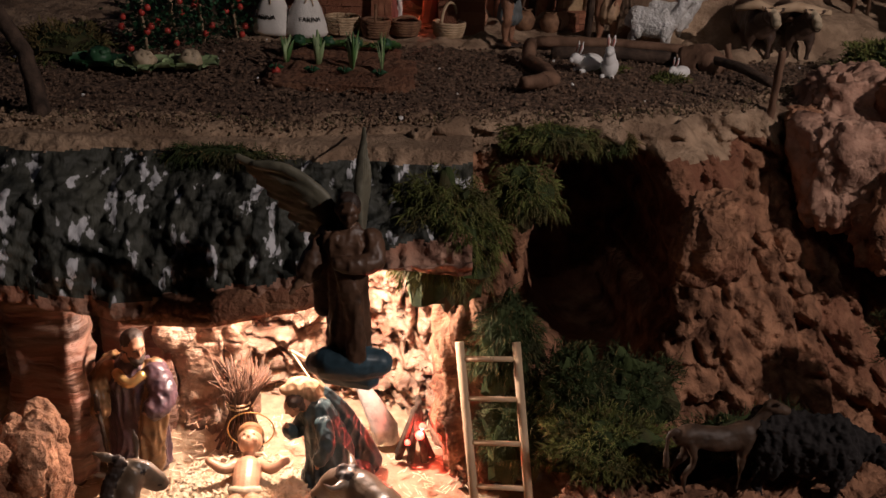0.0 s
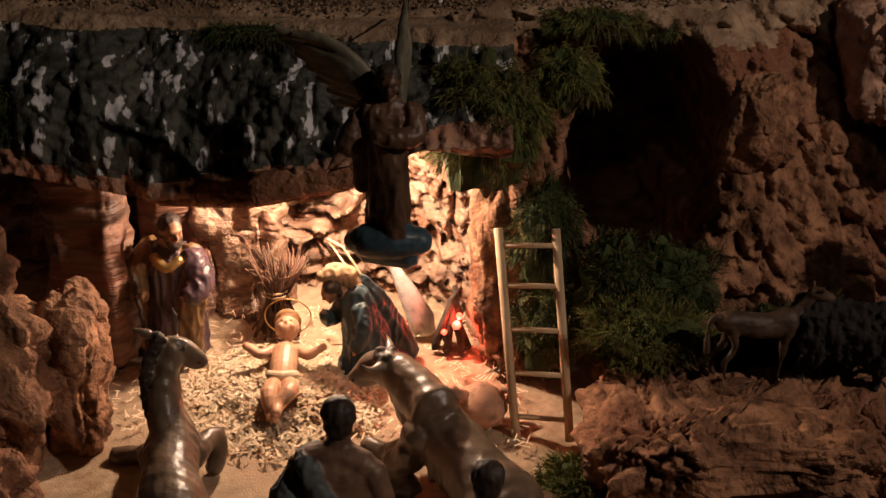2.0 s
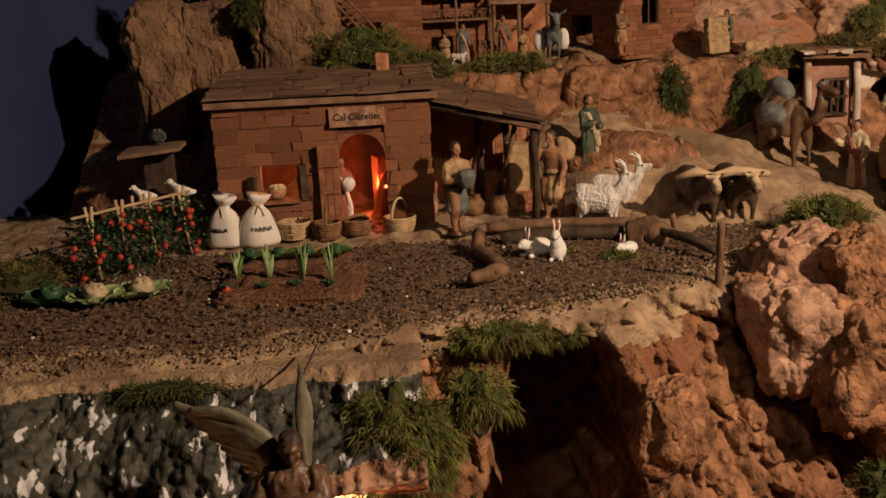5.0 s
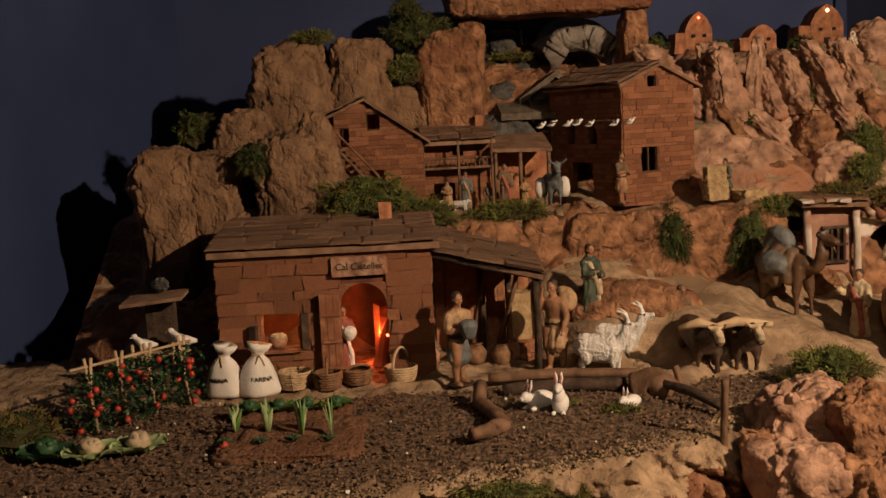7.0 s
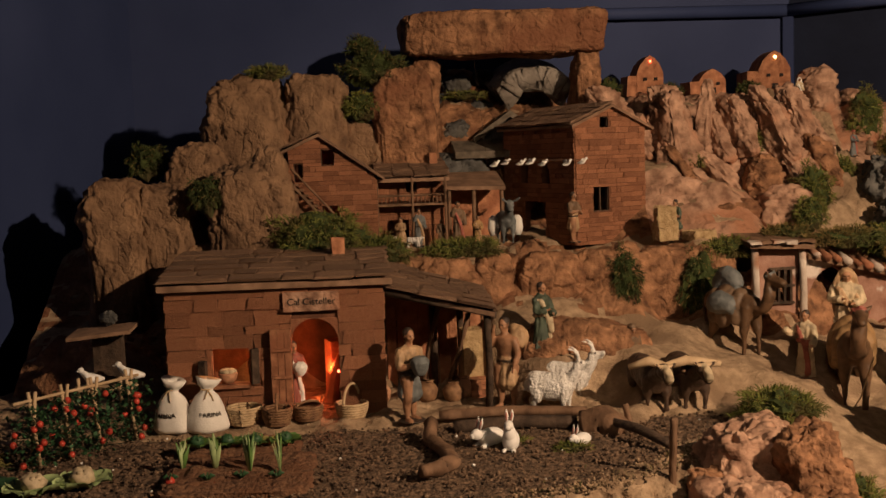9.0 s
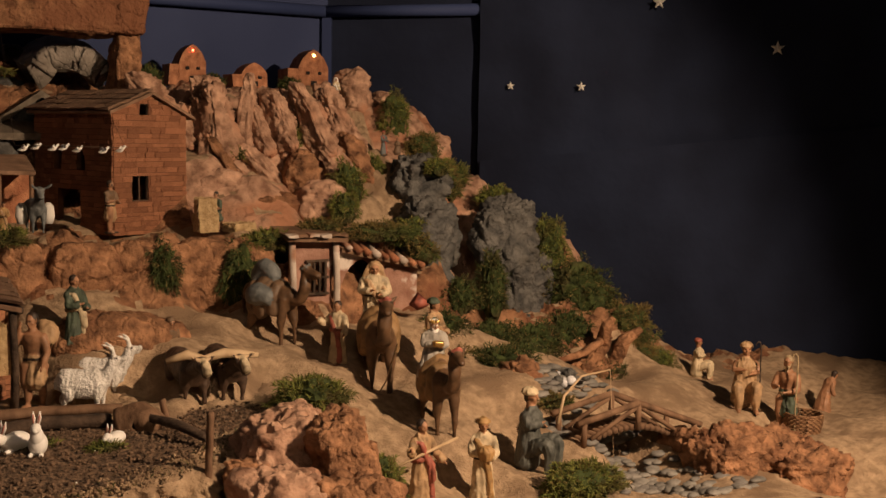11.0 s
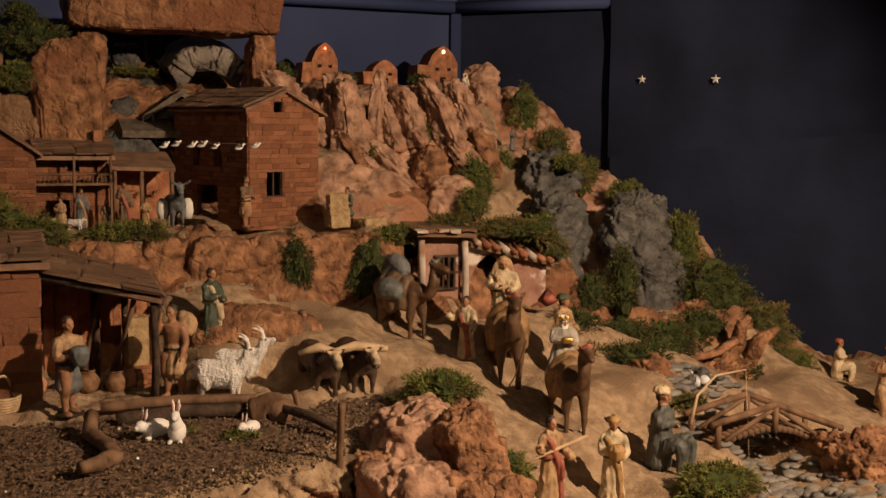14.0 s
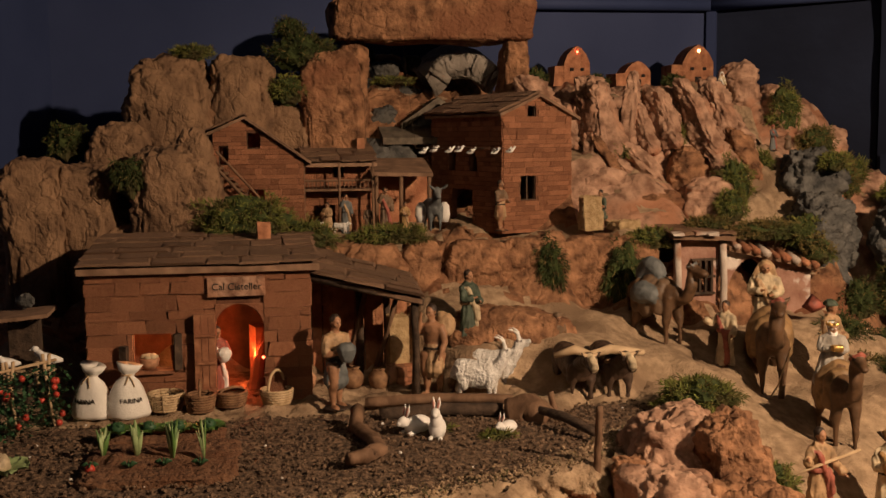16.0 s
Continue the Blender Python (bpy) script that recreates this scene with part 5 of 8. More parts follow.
        limb(mb, [E, E.lerp(Q, 0.4), E.lerp(Q, 0.8)], [0.038, 0.035, 0.026] if sleeve == 0 else [0.042, 0.044, 0.05], sleeve)
        limb(mb, [E.lerp(Q, 0.6), Q], [0.024, 0.02], 0, n=8)
        hand(mb, Q, Q - E, 0.034)
    if prop == "staff":
        limb(mb, [(0.19, -0.17, 0.0), (0.185, -0.16, 0.5), (0.18, -0.15, 0.95), (0.16, -0.15, 1.03), (0.12, -0.15, 1.02), (0.11, -0.15, 0.97)], 0.0135, 3, n=8)
    elif prop == "sash":
        limb(mb, [(0.105 * math.cos(a), 0.08 * math.sin(a) + lean * 0.2, 0.53 + 0.01 * math.sin(a * 2)) for a in [k * math.pi / 8 for k in range(17)]], 0.028, 2, 1.0, 8)
        limb(mb, [(0.06, -0.1, 0.53), (0.075, -0.125, 0.42), (0.08, -0.13, 0.3)], [0.03, 0.03, 0.036], 2, 0.5, 8)
    elif prop == "sack":
        limb(mb, [(0.02, 0.1, 0.84), (0.1, 0.1, 0.77), (0.13, 0.06, 0.68)], [0.06, 0.1, 0.07], 2)
    elif prop == "basket":
        limb(mb, [(0, -0.21, 0.55), (0, -0.21, 0.6), (0, -0.21, 0.65)], [0.07, 0.09, 0.1], 2, n=14)
    elif prop == "box":
        mb.box((0, -0.22, 0.62), (0.14, 0.09, 0.09), 2)
    if not sit and style != "kneel":
        mb.ball((0, -0.02, 0.005), (0.16, 0.15, 0.016), 3, 16, 6, 0.2, h * 70)
    if style == "robe":
        limb(mb, [(-0.1, 0.03 + lean * 0.5, 0.76), (-0.07, -0.075 + lean * 0.55, 0.73), (-0.02, -0.095 + lean * 0.3, 0.58), (0.05, -0.095 + lean * 0.2, 0.42), (0.085, -0.1, 0.2), (0.09, -0.11, 0.07)], [0.03, 0.034, 0.034, 0.034, 0.034, 0.04], 2, 0.55, 10)
        limb(mb, [(0.1 * math.cos(a), 0.078 * math.sin(a) + lean * 0.26, 0.515) for a in [k * math.pi / 8 for k in range(17)]], 0.013, 3, n=6)
    mb.v = [(x * h * stout, y * h * stout, z * h) for x, y, z in mb.v]
    return sculpt(mb, name, [skin or SKIN, robe, second or robe, hair or HAIR], h / (95 if h > 0.15 else 70), place, yaw, cloth_folds(h, h * 40 + place[0] * 7), 2, label, "figurine", group)


def beast(name, place, yaw, L, H, hide, belly=None, legs="stand", neck=((0, -0.5, 0.95), (0, -0.62, 1.2)), head=(0.13, 0.2), horns=None, ears=0.1, hump=False, tail=0.4, second=None, thick=0.24, label="", category="animal figurine", headdir=(0, -1, -0.35), rough=0.0, group="", extra=None):
    """A four-footed figurine, one mesh, facing -y; L is the body's length, H the height at the shoulder."""
    mb = MB()
    t = thick
    z = 0.76
    S = lambda x, y, zz: (x * H, y * L, zz * H)
    limb(mb, [S(0, 0.5, z - 0.02), S(0, 0.38, z + 0.01), S(0, 0.15, z - 0.03), S(0, -0.12, z - 0.05), S(0, -0.34, z), S(0, -0.48, z + 0.04)], [H * t * q for q in (0.6, 0.95, 0.98, 1.02, 1.0, 0.62)], 0, 1.12, 18)
    pts = [Vector(S(0, -0.4, z + 0.02))] + [Vector(S(*q)) for q in neck]
    limb(mb, pts, [H * t * 0.78] + [H * t * (0.56 - 0.04 * k) for k in range(len(pts) - 2)] + [H * t * 0.44], 0, 0.85, 14)
    c, hd = pts[-1], Vector(headdir).normalized()
    r = hd.cross(Vector((0, 0, 1))).normalized()
    u = r.cross(hd)
    a, b = head[0] * H, head[1] * H
    limb(mb, [c - hd * a * 0.5, c + hd * a * 0.4, c + hd * b * 0.9, c + hd * b * 1.45], [a * 0.78, a * 0.95, a * 0.66, a * 0.58], 0, 0.86, 14)
    limb(mb, [c - u * a * 0.5, c - u * a * 0.5 + hd * b * 1.1], [a * 0.6, a * 0.42], 0, 0.8)
    for s in (-1, 1):
        mb.ball(c + hd * a * 0.5 + r * (s * a * 0.68) + u * a * 0.42, a * 0.2, 2, 8, 6)
        mb.ball(c + hd * b * 1.55 + r * (s * a * 0.26), a * 0.14, 2, 6, 5)
        if ears:
            e = ears * H
            limb(mb, [c + r * (s * a * 0.6) + u * a * 0.5, c + r * (s * (a * 0.7 + e * 0.6)) + u * (a * 0.6 + e * 0.45), c + r * (s * (a * 0.7 + e)) + u * (a * 0.6 + e)], [0.26 * a, 0.34 * a, 0.08 * a], 0, 0.5, 8, up=hd)
        if horns == "side":
            limb(mb, [c + r * (s * a * 0.5) + u * a * 0.7, c + r * (s * a * 1.3) + u * a * 0.95, c + r * (s * a * 1.7) + u * a * 1.6 + hd * a * 0.3], [a * 0.24, a * 0.19, a * 0.06], 1)
        elif horns == "back":
            limb(mb, [c + r * (s * a * 0.35) + u * a * 0.7, c + r * (s * a * 0.6) + u * a * 1.9, c + r * (s * a * 0.9) + u * a * 2.7 - hd * a * 0.7, c + r * (s * a * 1.3) + u * a * 3.1 - hd * a * 1.5], [a * 0.3, a * 0.26, a * 0.18, a * 0.06], 1)
        for fy in (-0.36, 0.38):
            o = 0.05 * s * (1 if fy > 0 else -1)
            back = 0.06 if fy > 0 else -0.01
            limb(mb, [S(s * t * 0.5, fy, z), S(s * t * 0.62, fy + o * 0.5 - back, z * 0.62), S(s * t * 0.6, fy + o + back, z * 0.36), S(s * t * 0.6, fy + o + back * 0.6, z * 0.14), S(s * t * 0.6, fy + o, 0.035)], [H * t * q for q in (0.56, 0.42, 0.2, 0.15, 0.19)], 0, 1.0, 10)
    if hump:
        limb(mb, [S(0, 0.24, z + t * 0.7), S(0, 0.04, z + t * 1.45), S(0, -0.16, z + t * 0.7)], [H * t * 0.45, H * t * 0.55, H * t * 0.45], 0)
    if tail:
        limb(mb, [S(0, 0.52, z + 0.1), S(0, 0.62, z), S(0, 0.6, z - tail)], [0.035 * H, 0.026 * H, 0.04 * H], 0, n=8)
    if extra:
        extra(mb, S, z, t, H)

    def relief(p, slot):
        q = p / H
        if slot == 3:
            return H * 0.02 * noise.noise(q * 9)
        if rough:
            return H * rough * (1.4 * noise.noise(Vector((q.x * 14, q.y * 14, q.z * 6))) + 0.6 * noise.noise(q * 30))
        return H * (0.03 * noise.noise(q * 4.5 + Vector((place[0] * 9, 0, 0))) + 0.006 * noise.noise(q * 16))

    return sculpt(mb, name, [hide, second or hide, HAIR, belly or hide], min(H / 55, H * t / 9), place, yaw, relief, 2, label, category, group)


# grotto group: each is modelled round its own foot point
def at(o):
    return lambda *pts: [(x - o[0], y - o[1], z - o[2]) for x, y, z in pts]


VEIL = plain("ochre_veil", (0.27, 0.17, 0.085), 0.75)
LIVID = plain("dark_teal_mantle", (0.035, 0.055, 0.06), 0.4)
O = (-0.12, 1.52, 0.478)
G = at(O)
mb = MB()
limb(mb, G((-0.165, 1.5, 0.488), (-0.125, 1.52, 0.49), (-0.085, 1.54, 0.486)), [0.03, 0.036, 0.026], 1, 0.9, 16)
limb(mb, G((-0.14, 1.51, 0.49), (-0.14, 1.51, 0.54), (-0.15, 1.505, 0.585), (-0.163, 1.5, 0.622)), [0.042, 0.038, 0.032, 0.026], 1, 0.8, 22, fold=0.05, folds=9)
limb(mb, G((-0.158, 1.52, 0.635), (-0.128, 1.53, 0.59), (-0.1, 1.54, 0.535), (-0.078, 1.55, 0.488)), [0.02, 0.026, 0.028, 0.026], 1, 0.6, 16, fold=0.08, folds=7)
limb(mb, G((-0.172, 1.498, 0.625), (-0.186, 1.49, 0.636)), 0.01, 0)
head(mb, G((-0.194, 1.486, 0.634))[0], 0.0185, (-0.8, -0.35, -0.6))
limb(mb, G((-0.21, 1.488, 0.657), (-0.19, 1.496, 0.662), (-0.168, 1.51, 0.648), (-0.15, 1.522, 0.622)), [0.009, 0.0155, 0.018, 0.016], 2, 0.8, 14)
limb(mb, G((-0.2, 1.505, 0.645), (-0.182, 1.512, 0.63), (-0.17, 1.515, 0.605)), [0.01, 0.014, 0.011], 2, 0.7, 12)
limb(mb, G((-0.148, 1.478, 0.61), (-0.14, 1.46, 0.58), (-0.152, 1.455, 0.552)), [0.0145, 0.013, 0.011], 1)
hand(mb, G((-0.153, 1.455, 0.55))[0], (-0.1, 0, -1), 0.008)
limb(mb, G((-0.178, 1.51, 0.6), (-0.195, 1.495, 0.578), (-0.203, 1.478, 0.595)), [0.013, 0.0115, 0.01], 1)
hand(mb, G((-0.203, 1.478, 0.597))[0], (-0.2, -0.4, 1), 0.0075)
sculpt(mb, "figurine", [SKIN, LIVID, VEIL, HAIR], 0.0019, O, 0, cloth_folds(0.2, 3, 0.01), 2, "kneeling woman figurine in dark teal mantle and ochre veil")

O = (-0.455, 1.54, 0.475)
G = at(O)
mb = MB()
limb(mb, G((-0.455, 1.54, 0.49), (-0.455, 1.54, 0.55), (-0.457, 1.54, 0.61), (-0.46, 1.535, 0.655), (-0.46, 1.53, 0.675)), [0.05, 0.046, 0.042, 0.044, 0.026], 1, 0.8, 24, fold=0.06, folds=10)
limb(mb, G((-0.485, 1.545, 0.67), (-0.505, 1.545, 0.61), (-0.51, 1.55, 0.55), (-0.505, 1.55, 0.49)), [0.022, 0.03, 0.032, 0.034], 2, 0.8, 16, fold=0.08)
limb(mb, G((-0.43, 1.53, 0.67), (-0.415, 1.515, 0.635), (-0.425, 1.505, 0.56), (-0.43, 1.51, 0.5)), [0.02, 0.022, 0.02, 0.022], 2, 0.6, 14, fold=0.08)
limb(mb, G((-0.49, 1.53, 0.665), (-0.512, 1.515, 0.63), (-0.5, 1.49, 0.605)), [0.021, 0.02, 0.016], 2)
hand(mb, G((-0.5, 1.49, 0.605))[0], (0, -0.6, 0.4), 0.009)
limb(mb, G((-0.425, 1.53, 0.665), (-0.405, 1.51, 0.63), (-0.418, 1.49, 0.61)), [0.021, 0.021, 0.018], 1)
hand(mb, G((-0.42, 1.488, 0.61))[0], (-0.5, -0.4, 0.1), 0.009)
limb(mb, G((-0.46, 1.53, 0.675), (-0.456, 1.525, 0.695)), 0.013, 0)
head(mb, G((-0.45, 1.52, 0.712))[0], 0.023, (0.65, -0.7, -0.25), True, True)
limb(mb, G((-0.505, 1.485, 0.64), (-0.49, 1.47, 0.56), (-0.475, 1.455, 0.485)), 0.004, 3, n=8)
limb(mb, G((-0.478, 1.51, 0.668), (-0.455, 1.495, 0.655), (-0.435, 1.505, 0.668)), 0.008, 4, n=8)
sculpt(mb, "figurine", [SKIN, plain("dark_plum_robe", (0.085, 0.05, 0.06), 0.35), plain("dark_ochre_cloak", (0.2, 0.11, 0.045), 0.4), HAIR, GOLD], 0.0022, O, 0, cloth_folds(0.24, 5, 0.012), 2, "bearded man figurine in plum robe and ochre cloak with a staff")

# two shepherds kneeling with their backs turned
TEAL = plain("livid_grey_cloth", (0.1, 0.115, 0.115), 0.7)
for O, s, skin_m, tip, label in (((-0.135, 1.05, 0.468), 1.0, plain("tanned_back", (0.17, 0.1, 0.065), 0.5), True, "kneeling shepherd figurine with bare back and grey cloth over one shoulder"), ((0.045, 1.0, 0.442), 0.96, BROWNC, False, "dark-haired shepherd figurine crouching behind the ox")):
    mb = MB()
    limb(mb, [(0, 0, 0.02), (0, 0, 0.07), (0, 0, 0.12), (0, 0.005, 0.155), (0, 0.008, 0.175)], [0.07, 0.062, 0.054, 0.05, 0.03], 0, 0.62, 20)
    limb(mb, [(-0.036, 0, 0.165), (0, 0.005, 0.172), (0.036, 0, 0.165)], [0.018, 0.02, 0.018], 0)
    limb(mb, [(0, 0.008, 0.175), (0, 0.012, 0.2)], [0.017, 0.015], 0)
    head(mb, (0, 0.016, 0.222), 0.026, (0, 1, -0.1))
    for k in (-1, 1):
        limb(mb, [(0.042 * k, 0, 0.162), (0.056 * k, 0.0, 0.12), (0.05 * k, 0.03, 0.085), (0.02 * k, 0.06, 0.1)], [0.017, 0.016, 0.013, 0.01], 0)
    if tip:
        limb(mb, [(-0.032, 0.03, 0.165), (-0.034, -0.012, 0.174), (-0.01, -0.03, 0.14), (0.02, -0.036, 0.1), (0.045, -0.034, 0.06)], [0.014, 0.014, 0.015, 0.018, 0.02], 1, 0.5, 12)
        limb(mb, [(-0.045, -0.006, 0.155), (-0.056, -0.016, 0.11), (-0.05, -0.02, 0.04)], [0.014, 0.026, 0.03], 1, 0.8, 14)
    limb(mb, [(0, 0, 0.0), (0, 0, 0.05), (0, 0, 0.085)], [0.075, 0.072, 0.06], 1, 0.75, 22, fold=0.07)
    mb.v = [(x * s, y * s, z * s * (1.0 if tip else 0.97)) for x, y, z in mb.v]
    sculpt(mb, "figurine", [skin_m, TEAL if tip else BROWNC, TEAL, HAIR], 0.0024, O, -4, cloth_folds(0.25, 8, 0.008), 2, label)

# the infant figurine, one plain mesh
mb = MB()
limb(mb, [(0, -0.022, 0.01), (0, 0.008, 0.017), (0, 0.036, 0.018), (0, 0.05, 0.016)], [0.018, 0.0195, 0.02, 0.012], 0, 0.78, 16)
limb(mb, [(-0.017, 0.042, 0.018), (0.017, 0.042, 0.018)], 0.0085, 0)
limb(mb, [(0, 0.05, 0.018), (0, 0.062, 0.022)], 0.008, 0)
mb.ball((0, 0.079, 0.028), (0.0185, 0.02, 0.02), 0, 16, 12)
mb.ball((0, 0.07, 0.034), (0.014, 0.014, 0.014), 0, 12, 9)
mb.ball((0, 0.09, 0.03), (0.0205, 0.0165, 0.0205), 1, 14, 10)
mb.ball((0, 0.069, 0.0485), (0.0026, 0.0032, 0.0026), 0, 8, 6)
for s in (-1, 1):
    mb.ball((0.0065 * s, 0.0745, 0.0468), (0.0026, 0.0015, 0.0015), 1, 8, 6)
    mb.ball((0.008 * s, 0.066, 0.0425), 0.005, 0, 8, 6)
    limb(mb, [(0.017 * s, 0.042, 0.019), (0.034 * s, 0.028, 0.022), (0.05 * s, 0.034, 0.028), (0.057 * s, 0.038, 0.03)], [0.0085, 0.0078, 0.006, 0.0055], 0)
limb(mb, [(-0.01, -0.025, 0.012), (-0.014, -0.055, 0.026), (-0.008, -0.085, 0.014), (-0.003, -0.096, 0.022)], [0.0135, 0.0125, 0.0085, 0.0065], 0)
limb(mb, [(0.01, -0.025, 0.012), (0.014, -0.05, 0.03), (0.0, -0.078, 0.026), (0.0, -0.094, 0.03)], [0.0135, 0.0125, 0.0085, 0.0065], 0)
limb(mb, [(-0.02, -0.01, 0.02), (0, -0.018, 0.026), (0.02, -0.01, 0.02)], 0.006, 3, n=8)
limb(mb, [(0.034 * math.cos(k * math.pi / 14), 0.096, 0.034 + 0.034 * math.sin(k * math.pi / 14)) for k in range(29)], 0.0014, 2, n=6)
mb.v = [(1.1 * x, 1.1 * (y * math.cos(0.22) - z * math.sin(0.22)), 1.1 * (y * math.sin(0.22) + z * math.cos(0.22))) for x, y, z in mb.v]
sculpt(mb, "infant_figurine", [plain("pale_skin", (0.46, 0.25, 0.14), 0.4, 0.1), plain("blond_hair", (0.25, 0.13, 0.05)), GOLD, CREAM], 0.00115, (-0.262, 1.425, 0.506), 4, None, 1, "painted infant figurine with gilt halo lying on straw")

# the mule, lying, its head turned aside
O = (-0.4, 1.17, 0.468)
G = at(O)
mb = MB()
limb(mb, G((-0.335, 1.02, 0.515), (-0.35, 1.08, 0.53), (-0.362, 1.13, 0.54), (-0.37, 1.175, 0.552), (-0.374, 1.2, 0.562)), [0.042, 0.044, 0.038, 0.036, 0.028], 0, 1.15, 20)
limb(mb, G((-0.372, 1.185, 0.565), (-0.385, 1.205, 0.605), (-0.385, 1.222, 0.645), (-0.375, 1.235, 0.672)), [0.031, 0.0225, 0.0175, 0.0165], 0, 1.25, 16)
limb(mb, G((-0.384, 1.232, 0.678), (-0.366, 1.238, 0.672), (-0.349, 1.242, 0.655), (-0.34, 1.244, 0.643)), [0.013, 0.015, 0.0115, 0.0095], 0, 0.9, 14)
limb(mb, G((-0.376, 1.238, 0.665), (-0.348, 1.243, 0.64)), [0.012, 0.0075], 0)
limb(mb, G((-0.385, 1.225, 0.688), (-0.403, 1.22, 0.698), (-0.422, 1.215, 0.708)), [0.005, 0.0065, 0.0025], 0, 0.6)
limb(mb, G((-0.375, 1.25, 0.686), (-0.378, 1.257, 0.702), (-0.382, 1.262, 0.718)), [0.005, 0.0065, 0.0025], 0, 0.6)
for p in G((-0.361, 1.226, 0.676), (-0.342, 1.235, 0.65)):
    mb.ball(p, 0.003, 2, 8, 6)
for i in range(12):
    u = i / 11
    p = G((-0.392 - 0.016 * math.sin(u * 2.6), 1.22 - 0.03 * u, 0.692 - 0.1 * u))[0]
    mb.ball(p, (0.0095, 0.009, 0.0105), 2, 9, 7, 0.5, i)
limb(mb, G((-0.35, 1.18, 0.535), (-0.336, 1.21, 0.535), (-0.322, 1.23, 0.535), (-0.324, 1.23, 0.505), (-0.33, 1.222, 0.48)), [0.024, 0.018, 0.013, 0.011, 0.011], 0)
limb(mb, G((-0.395, 1.18, 0.53), (-0.415, 1.22, 0.505), (-0.44, 1.25, 0.48), (-0.48, 1.25, 0.478)), [0.024, 0.017, 0.014, 0.012], 0)
limb(mb, G((-0.315, 1.05, 0.51), (-0.295, 1.1, 0.495), (-0.305, 1.06, 0.478), (-0.285, 1.07, 0.478)), [0.034, 0.024, 0.015, 0.012], 0)
limb(mb, G((-0.38, 1.04, 0.52), (-0.395, 1.09, 0.505), (-0.4, 1.05, 0.48)), [0.034, 0.026, 0.018], 0)


def hide_relief(p, slot):
    if slot == 2:
        return 0.003 * noise.noise(p * 260)
    rib = 0.0016 * math.sin(p.y * 420 + 60 * p.z) * max(0, noise.noise(p * 16))
    return 0.0045 * noise.noise(p * 24) + 0.0018 * noise.noise(p * 60) + rib


sculpt(mb, "mule_figurine", [BRONZE, WOOD_PALE, HAIR], 0.0028, O, 0, hide_relief, 2, "glossy brown mule figurine lying with its head turned", "animal figurine")

# the ox, resting
O = (0.0, 1.22, 0.468)
G = at(O)
mb = MB()
limb(mb, G((0.088, 1.05, 0.52), (0.078, 1.1, 0.532), (0.05, 1.15, 0.532), (0.018, 1.2, 0.54), (-0.015, 1.245, 0.552), (-0.035, 1.27, 0.558)), [0.044, 0.053, 0.048, 0.046, 0.042, 0.032], 0, 1.05, 22)
limb(mb, G((-0.02, 1.235, 0.585), (-0.045, 1.275, 0.592), (-0.075, 1.305, 0.6), (-0.095, 1.318, 0.606)), [0.036, 0.034, 0.028, 0.024], 0, 1.25, 16)
limb(mb, G((-0.045, 1.28, 0.555), (-0.07, 1.3, 0.575)), [0.03, 0.024], 0, 1.2)
limb(mb, G((-0.095, 1.315, 0.612), (-0.115, 1.322, 0.6), (-0.132, 1.326, 0.585), (-0.142, 1.328, 0.576)), [0.022, 0.0215, 0.0165, 0.015], 0, 0.9, 14)
limb(mb, G((-0.105, 1.32, 0.592), (-0.135, 1.327, 0.572)), [0.016, 0.011], 0)
for i in range(9):
    a = i * 0.7
    mb.ball(G((-0.094 + 0.011 * math.cos(a), 1.312 + 0.012 * math.sin(a), 0.629 + 0.003 * math.sin(i * 2.1)))[0], 0.0065, 2, 8, 6, 0.5, i)
limb(mb, G((-0.1, 1.292, 0.622), (-0.114, 1.275, 0.625), (-0.128, 1.272, 0.637)), [0.0065, 0.005, 0.002], 0)
limb(mb, G((-0.09, 1.335, 0.625), (-0.095, 1.355, 0.63), (-0.108, 1.362, 0.645)), [0.0065, 0.005, 0.002], 0)
limb(mb, G((-0.082, 1.288, 0.618), (-0.066, 1.27, 0.62), (-0.056, 1.264, 0.614)), [0.006, 0.0085, 0.003], 0, 0.5)
for p in G((-0.112, 1.303, 0.609), (-0.14, 1.315, 0.582)):
    mb.ball(p, 0.004, 2, 8, 6)
mb.ball(G((-0.022, 1.232, 0.585))[0], (0.026, 0.024, 0.026), 0, 12, 9)
limb(mb, G((-0.035, 1.22, 0.56), (-0.055, 1.235, 0.52), (-0.085, 1.27, 0.49), (-0.12, 1.295, 0.482)), [0.03, 0.022, 0.017, 0.014], 0)
limb(mb, G((-0.05, 1.215, 0.53), (-0.075, 1.225, 0.495), (-0.045, 1.2, 0.48), (-0.08, 1.205, 0.478)), [0.024, 0.02, 0.014, 0.013], 0)
limb(mb, G((0.045, 1.08, 0.525), (0.02, 1.12, 0.5), (0.02, 1.08, 0.485), (-0.005, 1.095, 0.48), (-0.03, 1.1, 0.479)), [0.036, 0.027, 0.017, 0.013, 0.012], 0)
limb(mb, G((0.115, 1.08, 0.53), (0.13, 1.13, 0.51), (0.135, 1.08, 0.488)), [0.034, 0.028, 0.018], 0)
limb(mb, G((0.085, 1.02, 0.55), (0.05, 1.0, 0.52), (0.02, 1.03, 0.485), (0.01, 1.1, 0.478)), [0.008, 0.006, 0.006, 0.009], 0)
for i in range(5):
    limb(mb, G((-0.008 + 0.014 * i, 1.2 - 0.017 * i, 0.565), (-0.022 + 0.014 * i, 1.188 - 0.017 * i, 0.535), (-0.02 + 0.014 * i, 1.18 - 0.017 * i, 0.512)), [0.007, 0.0085, 0.005], 0, n=8)
